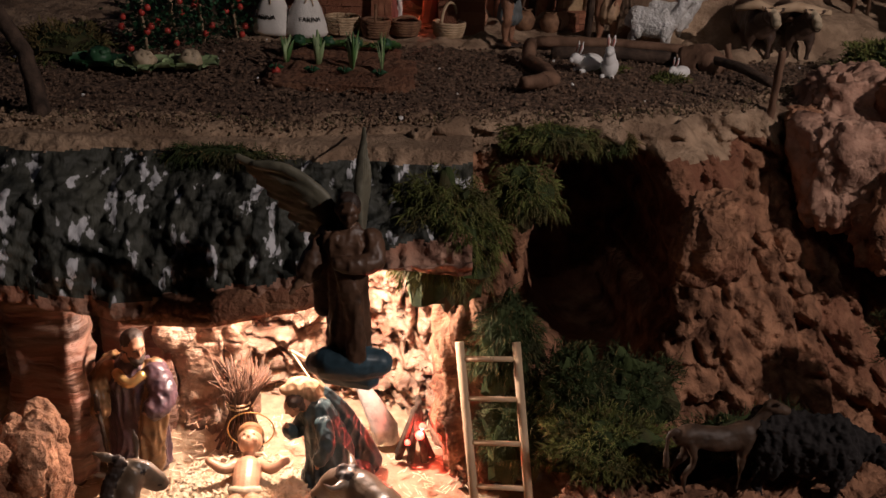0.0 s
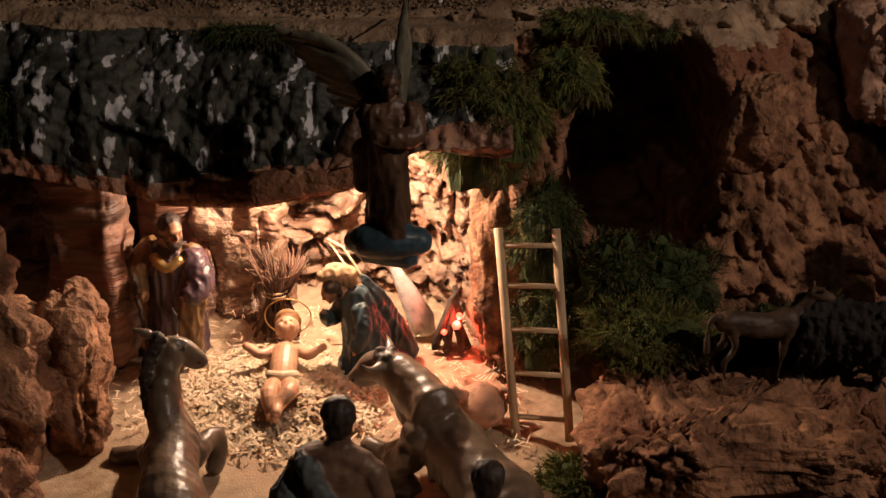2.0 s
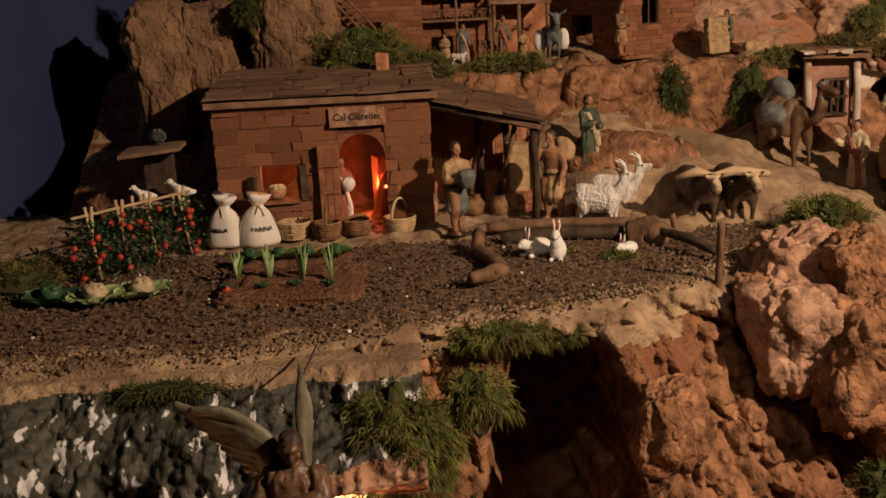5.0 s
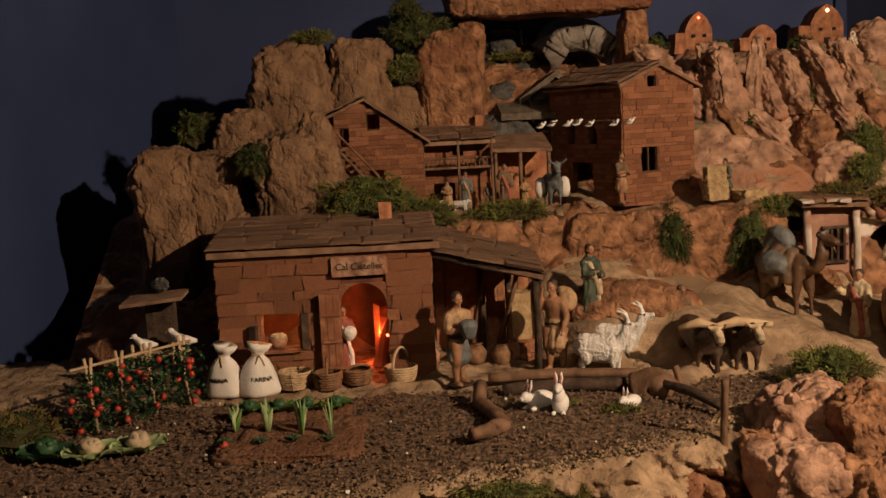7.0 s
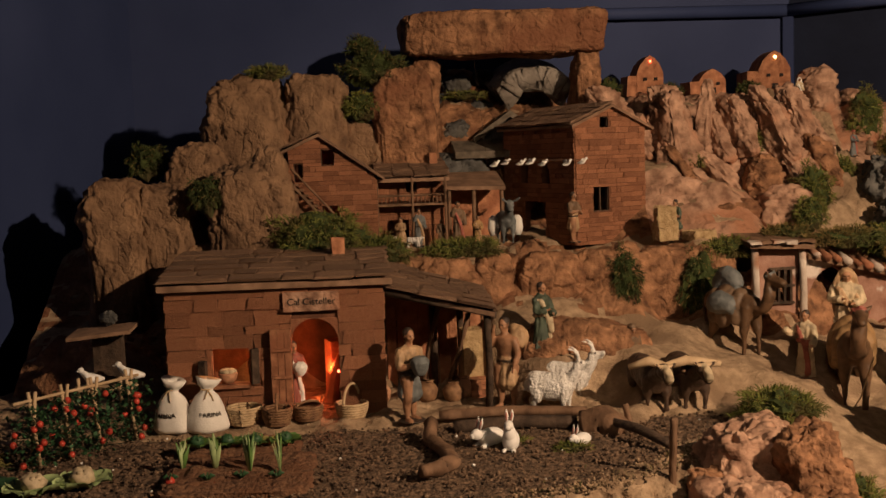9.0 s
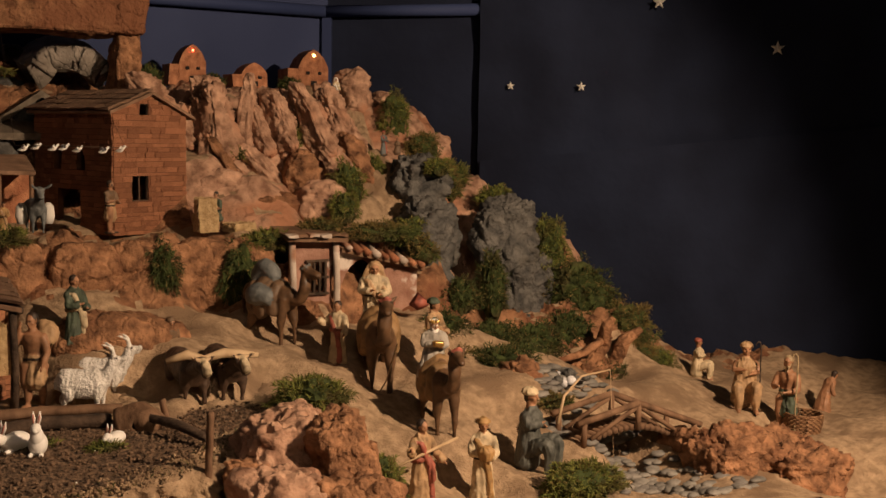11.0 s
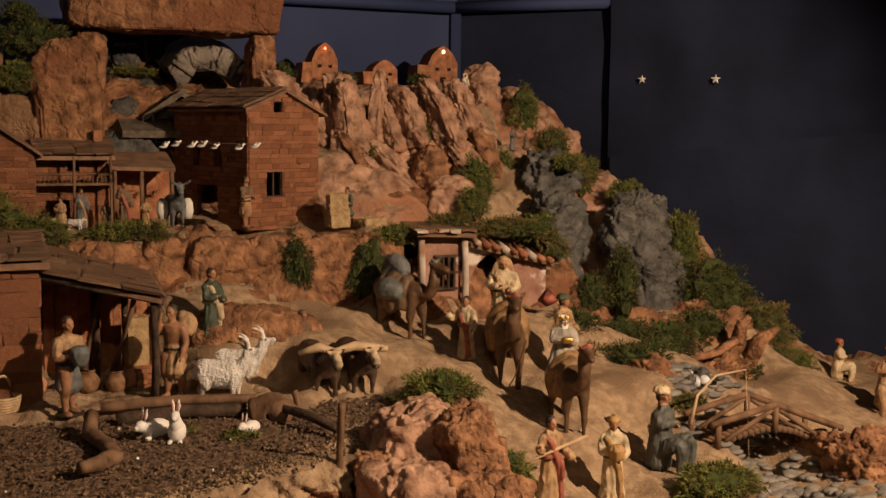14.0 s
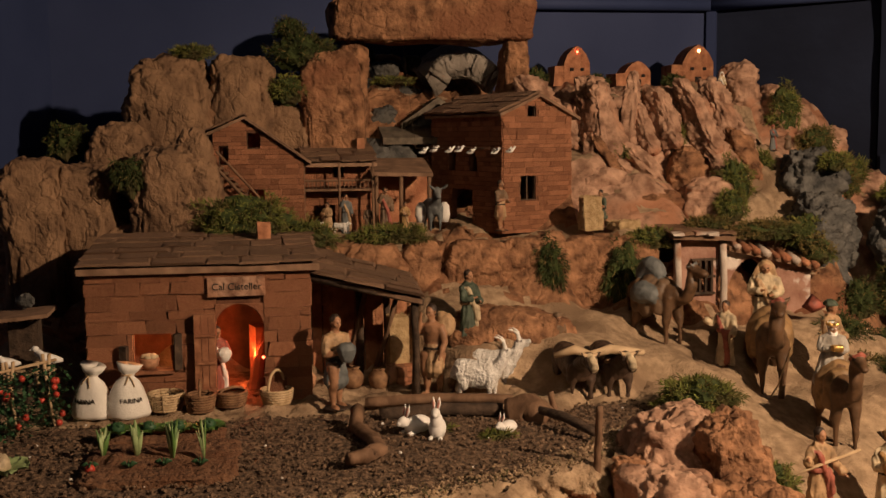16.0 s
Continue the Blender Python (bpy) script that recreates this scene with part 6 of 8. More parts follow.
sculpt(mb, "ox_figurine", [BRONZE, WOOD_PALE, HAIR], 0.0028, O, 0, lambda p, s: 0.0045 * noise.noise(p * 24) + 0.0018 * noise.noise(p * 60) + (0.002 * noise.noise(p * 260) if s == 2 else 0), 2, "glossy brown ox figurine resting on the sand", "animal figurine")

# the angel with two wings
mb = MB()
limb(mb, [(0, 0, 0.02), (0, 0, 0.06), (0, -0.004, 0.11), (0, -0.006, 0.15), (0, -0.002, 0.185), (0, 0, 0.2)], [0.03, 0.027, 0.025, 0.025, 0.03, 0.018], 0, 0.8, 24, fold=0.09, folds=8)
limb(mb, [(-0.02, -0.016, 0.195), (0.0, -0.026, 0.15), (0.012, -0.026, 0.09), (0.014, -0.026, 0.03)], [0.012, 0.012, 0.011, 0.013], 0, 0.6, 12)
limb(mb, [(-0.018, 0.0, 0.19), (-0.03, -0.006, 0.14), (-0.034, -0.004, 0.09)], [0.014, 0.014, 0.012], 0, 0.6, 12)
limb(mb, [(0, 0, 0.2), (0, -0.003, 0.215)], 0.008, 1)
head(mb, (-0.002, -0.004, 0.229), 0.0185, (0.15, -1, -0.3))
limb(mb, [(-0.026, 0, 0.195), (-0.042, -0.012, 0.168), (-0.05, -0.022, 0.146)], [0.013, 0.014, 0.015], 0)
limb(mb, [(-0.05, -0.022, 0.148), (-0.062, -0.03, 0.132)], [0.007, 0.006], 1)
hand(mb, (-0.062, -0.03, 0.132), (-0.6, -0.4, -0.7), 0.007, 1)
limb(mb, [(0.026, 0, 0.195), (0.034, -0.02, 0.17), (0.01, -0.034, 0.168), (-0.01, -0.036, 0.17)], [0.013, 0.013, 0.011, 0.008], 0)
mb.m = [{0: 0, 1: 1, 3: 2}.get(m, m) for m in mb.m]
limb(mb, [(-0.045, 0, 0.012), (-0.02, -0.012, 0.02), (0.012, -0.01, 0.022), (0.045, 0.002, 0.018)], [0.016, 0.026, 0.027, 0.02], 3, 0.9, 16)
limb(mb, [(-0.03, 0.004, 0.002), (0.03, 0.002, 0.0)], [0.02, 0.022], 3)
for row, (n, reach, drop) in enumerate(((9, 1.0, 0.0), (8, 0.7, 0.006), (6, 0.42, 0.01))):
    for k in range(n):
        u = k / (n - 1)
        root = Vector((-0.012 - 0.05 * u * 0.4, 0.016 - 0.003 * row, 0.17 + 0.045 * u + drop))
        tip = root + Vector((-(0.03 + 0.085 * u), 0.012, -0.012 + 0.075 * u)) * reach
        limb(mb, [root, root.lerp(tip, 0.5) + Vector((-0.006, 0, 0.008)), tip], [0.007, 0.009, 0.0055], 4, 0.45, 8, up=(0.4, 0, 1))
limb(mb, [(-0.006, 0.012, 0.19), (-0.035, 0.014, 0.235), (-0.08, 0.016, 0.268), (-0.125, 0.02, 0.272)], [0.008, 0.009, 0.008, 0.005], 4, 0.7)
for k in range(5):
    limb(mb, [(0.012, 0.016 + 0.004 * k, 0.19), (0.006 + 0.002 * k, 0.026 + 0.006 * k, 0.25), (0.012, 0.03 + 0.008 * k, 0.325 - 0.012 * k)], [0.0045, 0.006, 0.003], 4, 0.6, 8)
# shaded_skin is painted_skin darkened, the figure's shade held in the colour
sculpt(mb, "angel_figurine", [plain("dark_brown_robe", (0.1, 0.055, 0.032), 0.45), plain("shaded_skin", (0.2, 0.115, 0.065)), HAIR, plain("blue_cloud", (0.05, 0.085, 0.11), 0.4), plain("wing_grey", (0.14, 0.13, 0.09), 0.55)], 0.0019, (-0.092, 1.25, 0.822), -4, cloth_folds(0.24, 2, 0.008, (0,), 2), 1, "winged figurine in brown robe hanging before the overhang")
mb = MB()
mb.tube([(-0.085, 1.262, 1.05), (-0.088, 1.33, 1.1), (-0.09, 1.6, 1.06)], 0.0015, 5)
mb.obj("hanging_wire", WOOD_DARK, label="thin wire holding the winged figurine", category="wire")

# ladder
ladder = base("ladder", (0, 0, 0), 0, "small pale wooden ladder leaning on the mossy cliff", "ladder")
RAILS = [((0.103, 1.35, 0.472), (0.06, 1.467, 0.765)), ((0.184, 1.34, 0.475), (0.146, 1.464, 0.77))]
for a, b in RAILS:
    mb = MB()
    a, b = Vector(a), Vector(b)
    mb.tube([a, a.lerp(b, 0.5), b], 0.0068, 8)
    part("rail", mb, WOOD_PALE, ladder, smooth=True)
for k in (0.1, 0.31, 0.52, 0.73, 0.92):
    mb = MB()
    mb.tube([Vector(RAILS[0][0]).lerp(Vector(RAILS[0][1]), k), Vector(RAILS[1][0]).lerp(Vector(RAILS[1][1]), k)], 0.0042, 7)
    part("rung", mb, WOOD_PALE, ladder, smooth=True)
# jug
mb = MB()
mb.tube([(0, 0, 0), (0, 0, 0.012), (0, 0, 0.03), (0, 0, 0.048), (0, 0, 0.06), (0, 0, 0.068), (0, 0, 0.074), (0, 0, 0.068)], [0.02, 0.034, 0.042, 0.037, 0.022, 0.014, 0.018, 0.011], 22)
jug = mb.obj("clay_jug", CLAY, (0.048, 1.385, 0.47), 20, label="squat fired clay jug with two spouts on the sand", category="jug")
mb = MB()
mb.tube([(-0.026, 0, 0.05), (-0.042, 0, 0.062), (-0.05, 0, 0.074)], [0.012, 0.009, 0.007], 9)
part("spout", mb, CLAY, jug, smooth=True)
mb = MB()
mb.tube([(0.03, 0, 0.055), (0.05, 0, 0.05), (0.046, 0, 0.03)], 0.006, 8)
part("handle", mb, CLAY, jug, smooth=True)
# white sack behind, twig bundle, fire
mb = MB()
mb.tube([(0.04, 0, 0), (0.035, 0, 0.03), (0.01, 0, 0.08), (-0.012, 0.01, 0.115), (-0.02, 0.012, 0.125), (-0.035, 0.01, 0.145), (-0.045, 0.01, 0.15)], [0.02, 0.022, 0.016, 0.009, 0.007, 0.012, 0.006], 16, 0, 0.7, 0.09, 6)
mb.obj("white_sack", plain("grey_white_cloth", (0.58, 0.53, 0.49), 0.85), (-0.09, 1.61, 0.495), label="tied white cloth sack leaning behind the kneeling figurine", category="sack")
random.seed(4)
TWIG = mat("dark_twig", (0.05, 0.026, 0.016), (0.15, 0.075, 0.042), 60, 0.6, 0.4, 200, rnd=0.3)
bundle = base("twig_bundle", (-0.3, 1.6, 0.5), 0, "bundle of thin brown twigs tied with a cord", "twigs")
for i in range(110):
    mb = MB()
    a, r0, r1 = random.uniform(0, 6.3), random.uniform(0, 0.02), random.uniform(0.01, 0.055)
    b = a + random.uniform(0.1, 0.9)
    mb.tube([(r1 * 0.8 * math.cos(a), r1 * 0.6 * math.sin(a) - 0.02, 0.0), (r0 * math.cos(a), r0 * math.sin(a), 0.055), (r1 * 0.7 * math.cos(a + 0.3), r1 * 0.7 * math.sin(a + 0.3), 0.1), (r1 * 1.1 * math.cos(b), r1 * 1.1 * math.sin(b), 0.13 + random.uniform(-0.03, 0.015))], [0.0019, 0.0018, 0.0016, 0.001], 5)
    part("twig", mb, TWIG, bundle, smooth=True)
mb = MB()
mb.tube([(0.022 * math.cos(a * 0.5), 0.022 * math.sin(a * 0.5), 0.06 + 0.0006 * a) for a in range(26)], 0.002, 5)
part("cord", mb, WICKER_PALE, bundle, smooth=True)
mb = MB()
mb.tube([(-0.215, 1.62, 0.66), (-0.17, 1.6, 0.6), (-0.155, 1.59, 0.575)], 0.002, 5)
mb.tube([(-0.215, 1.62, 0.66), (-0.19, 1.61, 0.652), (-0.165, 1.6, 0.62), (-0.145, 1.59, 0.585)], 0.0025, 5)
mb.obj("shepherd_crook", WICKER_PALE, label="pale bent crook leaning behind the kneeling figurine", category="staff")
fire = base("camp_fire", (-0.002, 1.575, 0.49), 0, "little log fire with red glowing bulbs under the rock", "fire")
for i in range(7):
    mb = MB()
    a = i * 0.9
    mb.tube([(0.03 * math.cos(a), 0.02 * math.sin(a), 0), (0.005 * math.cos(a + 2), 0.005 * math.sin(a + 2), 0.08 + 0.006 * i)], [0.007, 0.005], 7)
    part("log", mb, WOOD_DARK, fire, smooth=True)
for x, y, z, s in ((0.008, -0.02, 0.055, 0.008), (0.012, -0.02, 0.072, 0.006), (-0.012, -0.02, 0.04, 0.005)):
    mb = MB()
    mb.ball((x, y, z), s, 0, 8, 6)
    part("bulb", mb, GLOW_RED, fire, "glowing red bulb")
random.seed(5)
mb = MB()
mb.ball((0, 0, -0.004), (0.1, 0.1, 0.034), 0, 40, 16, 0.3, 3)
for i in range(9000):
    x, y = random.gauss(0, 0.058), random.gauss(-0.012, 0.058)
    r = math.hypot(x, y) / 0.1
    if r > 1.75 + 0.5 * noise.noise(Vector((x * 14, y * 14, 3))):
        continue
    w, l = random.uniform(0, 3.14), random.uniform(0.006, 0.02) * (1 if i % 5 else 1.5)
    z = 0.004 + 0.028 * max(0, 1 - r * r) ** 0.5 + random.uniform(0.0, 0.009)
    d = Vector((math.cos(w), math.sin(w), random.uniform(-0.5, 0.6))) * l / 2
    n = d.cross(Vector((random.uniform(-0.7, 0.7), random.uniform(-0.7, 0.7), 1))).normalized() * random.uniform(0.0008, 0.0024)
    p = Vector((x, y, z))
    mb.add([p - d - n, p - d + n, p + d + n + Vector((0, 0, 0.0008)), p + d - n], [(0, 1, 2, 3)])
mb.obj("straw_bed", STRAW, (-0.262, 1.43, 0.472), smooth=False, label="loose heap of pale straw on the sand", category="straw", kind="stuff")
mb = MB()
for i in range(900):
    x, y = random.uniform(-0.55, 0.12), random.uniform(1.3, 1.66)
    w, l = random.uniform(0, 3.14), random.uniform(0.006, 0.02)
    d = Vector((math.cos(w), math.sin(w), random.uniform(-0.1, 0.15))) * l / 2
    n = Vector((-d.y, d.x, 0)).normalized() * 0.001
    p = Vector((x, y, 0.484 + 0.03 * step(0.6, 0.9, (y - 0.85))))
    mb.add([p - d - n, p - d + n, p + d + n, p + d - n], [(0, 1, 2, 3)])
mb.obj("straw_litter", STRAW, smooth=False, label="scattered straw on the grotto floor", category="straw", kind="stuff")
beast("dog_figurine", (0.43, 1.33, 0.61), 100, 0.12, 0.12, plain("dark_brown_coat", (0.06, 0.035, 0.02)), neck=((0, -0.55, 1.0), (0, -0.62, 1.12)), head=(0.1, 0.16), ears=0.06, thick=0.14, label="brown dog figurine on the cork ledge")
beast("boar_figurine", (0.56, 1.34, 0.6), 80, 0.15, 0.12, VOID, neck=((0, -0.55, 0.8), (0, -0.65, 0.75)), head=(0.16, 0.2), ears=0.06, thick=0.34, rough=0.04, label="dark boar figurine on the cork ledge")

# field figurines
statue((-0.092, 2.455, 1.062), 0.16, 30, REDC, WHITEC, HAIR, "robe", "front", 0, None, "woman figurine in faded red standing in the doorway", prop="basket")
statue((0.165, 2.33, 1.055), 0.207, 30, TAN, GREYC, HAIR, "tunic", "front", 0, None, "man figurine in tan tunic before the lean-to", prop="basket")
statue((0.385, 2.4, 1.055), 0.212, -40, SKIN, TAN, HAIR, "tunic", "up", -0.03, None, "bare-chested figurine in tan loincloth carrying a sack", prop="sack")
statue((0.486, 2.52, 1.155), 0.17, 35, GREENC, CREAM, HAIR, "robe", "front", 0, None, "woman figurine in dark green dress on the ramp", prop="sash")
statue((0.7, 2.53, 1.075), 0.14, 10, BROWNC, BROWNC, HAIR, "tunic", "down", -0.12, "cap", "ploughman figurine bent over behind the oxen")
for x, y, yaw, hd in ((0.475, 2.35, 75, (0, -1, 0.1)), (0.53, 2.45, 70, (0, -1, 0.2))):
    beast("goat_figurine", (x, y, 1.055), yaw, 0.092, 0.078, WHITE_FUR, neck=((0, -0.6, 1.1), (0, -0.68, 1.35)), head=(0.16, 0.2), horns="back", second=WHITE_GLAZE, ears=0.12, thick=0.36, tail=0.15, rough=0.018, label="shaggy white goat figurine on the sandy yard", headdir=hd, group="goats")
for x, y in ((0.7, 2.37), (0.785, 2.37)):
    beast("ox_figurine", (x, y, 1.052), 4, 0.15, 0.1, OXHIDE, neck=((0, -0.6, 0.95), (0, -0.68, 1.0)), head=(0.17, 0.25), horns="side", second=WOOD_PALE, ears=0.1, thick=0.32, label="dark yoked ox figurine ploughing the soil", headdir=(0, -0.8, -0.55), group="plough oxen", belly=CREAM, extra=lambda mb, S, z, t, H: limb(mb, [S(0, -0.72, 1.08), S(0, -0.83, 0.99), S(0, -0.93, 0.86)], [0.07 * H, 0.09 * H, 0.1 * H], 3))
mb = MB()
mb.tube([(0.635, 2.29, 1.158), (0.68, 2.285, 1.17), (0.715, 2.285, 1.158), (0.76, 2.285, 1.168), (0.8, 2.285, 1.162), (0.835, 2.28, 1.158)], [0.006, 0.011, 0.008, 0.011, 0.01, 0.006], 8)
mb.obj("ox_yoke", WOOD_PALE, label="carved pale wooden yoke across the oxen", category="yoke")
mb = MB()
mb.tube([(0.76, 2.3, 1.14), (0.75, 2.42, 1.1), (0.72, 2.5, 1.06)], 0.006, 6)
mb.tube([(0.72, 2.5, 1.06), (0.7, 2.53, 1.13)], 0.005, 6)
mb.obj("plough", WOOD, label="wooden plough behind the oxen", category="plough")


def rabbit(place, yaw, s, sit, label):
    mb = MB()
    if sit:
        mb.ball((0, 0.1, 0.3), (0.26, 0.3, 0.32), 0, 14, 10)
        mb.ball((0, -0.02, 0.52), (0.19, 0.2, 0.28), 0, 12, 9)
        c = Vector((0, -0.12, 0.78))
    else:
        mb.ball((0, 0.1, 0.24), (0.25, 0.42, 0.25), 0, 14, 10)
        c = Vector((0, -0.36, 0.38))
    mb.ball(c, (0.14, 0.18, 0.15), 0, 12, 9)
    mb.ball(c + Vector((0, -0.14, -0.03)), (0.08, 0.08, 0.08), 0, 8, 6)
    for k in (-1, 1):
        mb.tube([c + Vector((0.06 * k, 0.05, 0.1)), c + Vector((0.08 * k, 0.1, 0.28)), c + Vector((0.09 * k, 0.13, 0.45))], [0.035, 0.06, 0.015], 8, 0, 0.5)
        mb.tube([c + Vector((0.06 * k, 0.025, 0.14)), c + Vector((0.08 * k, 0.068, 0.28)), c + Vector((0.09 * k, 0.115, 0.4))], [0.018, 0.038, 0.008], 6, 1, 0.4)
        mb.ball((0.14 * k, -0.18 if sit else -0.2, 0.06), (0.07, 0.16, 0.06), 0, 8, 6)
    mb.ball((0, 0.45, 0.2), 0.09, 0, 8, 6)
    mb.v = [(x * s, y * s, z * s) for x, y, z in mb.v]
    return mb.obj("rabbit_figurine", [WHITE_GLAZE, PINK], place, yaw, label=label, category="rabbit figurine", group="white rabbits")


rabbit((0.31, 2.13, 1.045), -60, 0.075, False, "white glazed rabbit figurine crouching on dark soil")
rabbit((0.348, 2.085, 1.045), -20, 0.068, True, "white glazed rabbit figurine sitting upright on dark soil")
rabbit((0.49, 2.1, 1.043), -50, 0.056, False, "small white rabbit figurine crouching on dark soil")


def branch(name, pts, radii, m, label, n=10, fold=0.12):
    mb = MB()
    P = [Vector(p) for p in pts]
    fine, rad = [], []
    for i in range(len(P) - 1):
        for k in range(5):
            t = k / 5
            fine.append(P[i].lerp(P[i + 1], t) + Vector(noise.noise_vector(P[i].lerp(P[i + 1], t) * 40)) * 0.002)
            rad.append((radii[i] + (radii[i + 1] - radii[i]) * t) * (1 + 0.15 * noise.noise(P[i].lerp(P[i + 1], t) * 90)))
    fine.append(P[-1])
    rad.append(radii[-1])
    mb.tube(fine, rad, n, 0, 1, fold, 3)
    return mb.obj(name, m, label=label, category=name.split("_")[-1])


branch("fallen_log", [(0.225, 2.315, 1.066), (0.38, 2.31, 1.07), (0.54, 2.275, 1.07)], [0.011, 0.012, 0.01], WOOD, "long bark-covered log fencing the yard")
branch("fallen_log", [(0.25, 2.245, 1.056), (0.38, 2.25, 1.06), (0.51, 2.235, 1.058)], [0.012, 0.015, 0.013], WOOD_DARK, "long dark log lying on the soil")
branch("gnarled_root", [(0.2, 2.19, 1.085), (0.195, 2.14, 1.06), (0.22, 2.05, 1.06), (0.225, 1.97, 1.062), (0.2, 1.92, 1.068), (0.165, 1.905, 1.068)], [0.013, 0.014, 0.0155, 0.016, 0.014, 0.011], WOOD, "curved gnarled root lying on dark soil")
branch("tree_stump", [(0.52, 2.22, 1.052), (0.56, 2.2, 1.065), (0.59, 2.17, 1.052)], [0.03, 0.034, 0.026], WOOD, "rounded brown stump beside the rabbits")
branch("fence_post", [(0.608, 1.868, 1.02), (0.61, 1.868, 1.09), (0.611, 1.868, 1.152)], [0.0072, 0.0068, 0.0065], WOOD, "upright grey wooden post at the field's edge")
branch("fence_rail", [(0.56, 2.2, 1.07), (0.6, 2.1, 1.075), (0.645, 2.0, 1.065)], [0.008, 0.01, 0.008], WOOD_DARK, "dark broken rail lying on the soil")
branch("fence_post", [(0.615, 2.19, 1.04), (0.605, 2.2, 1.1)], [0.008, 0.007], WOOD, "short grey stake stuck in the soil")
branch("dark_branch", [(-0.7, 1.73, 1.2), (-0.64, 1.69, 1.13), (-0.605, 1.64, 1.05), (-0.6, 1.61, 1.0)], [0.012, 0.013, 0.015, 0.015], WOOD_DARK, "dark bare branch at the overhang's edge")


# ---- sacks, baskets, vegetables ----
def sack(place, yaw, s):
    ob = base("flour_sack", place, yaw, "full white flour sack tied with cord beside the house", "sack", "flour sacks")
    mb = MB()
    mb.tube([(0, 0, 0), (0, 0, 0.008), (0, 0, 0.03), (0, 0, 0.055), (0.001, 0, 0.074), (0.002, 0, 0.085), (0.003, 0, 0.09), (0.003, 0, 0.096), (0.006, 0, 0.112), (0.005, 0, 0.105)], [0.044, 0.048, 0.043, 0.035, 0.025, 0.0125, 0.0125, 0.02, 0.028, 0.014], 28, 0, 0.8, 0.04, 5)
    part("body", mb, WHITEC, ob, smooth=True)
    mb = MB()
    mb.tube([(0.0125 * math.cos(a), 0.0105 * math.sin(a), 0.089) for a in [k * 0.45 for k in range(15)]], 0.0016, 6)
    mb.tube([(0, -0.011, 0.089), (0.006, -0.02, 0.078), (0.009, -0.024, 0.066)], 0.0013, 5)
    mb.tube([(0, -0.011, 0.089), (-0.005, -0.02, 0.08), (-0.01, -0.024, 0.072)], 0.0013, 5)
    part("cord", mb, WICKER_PALE, ob, smooth=True)
    words("FARINA", 0.0145, "lettering", ob, INK, (0, 0.0085, 0.034), 0.043)
    return ob


sack((-0.347, 2.36, 1.052), -22, 1)
sack((-0.272, 2.35, 1.052), 20, 1)


def basket(place, r, h, handle, m, label, lying=False):
    ob = base("wicker_basket", place, random.Random(int(place[0] * 999)).uniform(0, 180), label, "basket", "baskets by the house")
    mb = MB()
    rows = int(h / 0.0055)
    for i in range(rows):
        z = 0.003 + i * 0.0055
        rr = r * (0.78 + 0.22 * math.sin(min(1, z / h) * 1.8))
        pts = []
        for k in range(37):
            a = 2 * math.pi * k / 36
            q = rr * (1 + 0.05 * (1 if (k + i) % 2 else -1))
            pts.append((q * math.cos(a), q * math.sin(a), z))
        mb.tube(pts, 0.0033, 5)
    part("weave", mb, m, ob, smooth=True)
    mb = MB()
    mb.tube([(0, 0, 0.001), (0, 0, 0.006)], r * 0.75, 14)
    part("base", mb, m, ob)
    if handle:
        mb = MB()
        mb.tube([(r * math.cos(a), 0, h * 0.8 + handle * math.sin(a)) for a in [k * math.pi / 12 for k in range(13)]], 0.0032, 6)
        part("handle", mb, m, ob, smooth=True)
    return ob


basket((-0.197, 2.375, 1.055), 0.036, 0.042, 0, WICKER_PALE, "round pale wicker basket beside the flour sacks")
basket((-0.123, 2.35, 1.055), 0.03, 0.042, 0.034, WICKER, "dark wicker basket with a hooped handle")
basket((-0.06, 2.385, 1.055), 0.032, 0.036, 0.012, WICKER, "low dark wicker basket beside the door")
basket((0.037, 2.39, 1.055), 0.034, 0.036, 0.045, WICKER_PALE, "pale wicker basket with tall handle beside the door")
basket((0.093, 2.44, 1.055), 0.022, 0.032, 0.026, WICKER, "small brown wicker basket by the wall")
for x, y, s in ((0.105, 2.5, 0.9), (0.21, 2.5, 1.1), (0.27, 2.48, 1.0), (0.3, 2.52, 0.8)):
    mb = MB()
    mb.tube([(0, 0, 0), (0, 0, 0.012), (0, 0, 0.03), (0, 0, 0.045), (0, 0, 0.05), (0, 0, 0.044)], [q * s for q in (0.014, 0.022, 0.025, 0.014, 0.017, 0.01)], 16)
    mb.obj("clay_pot", CLAY if s < 1 else WICKER, (x, y, 1.055), label="small dark clay pot under the lean-to", category="pot", group="pots")
crate = base("brick_crate", (0.335, 2.53, 1.05), 12, "little crate built of red cork bricks", "crate")
for i in range(4):
    for k in range(2):
        mb = MB()
        mb.box((-0.012 + 0.024 * k, 0, 0.006 + 0.012 * i), (0.0235, 0.04, 0.0115), 0, 0, 0.001)
        part("brick", mb, BRICK, crate)


BALE = mat("baled_straw", (0.3, 0.2, 0.1), (0.5, 0.36, 0.2), 60, 0.9, 0.6, 200)


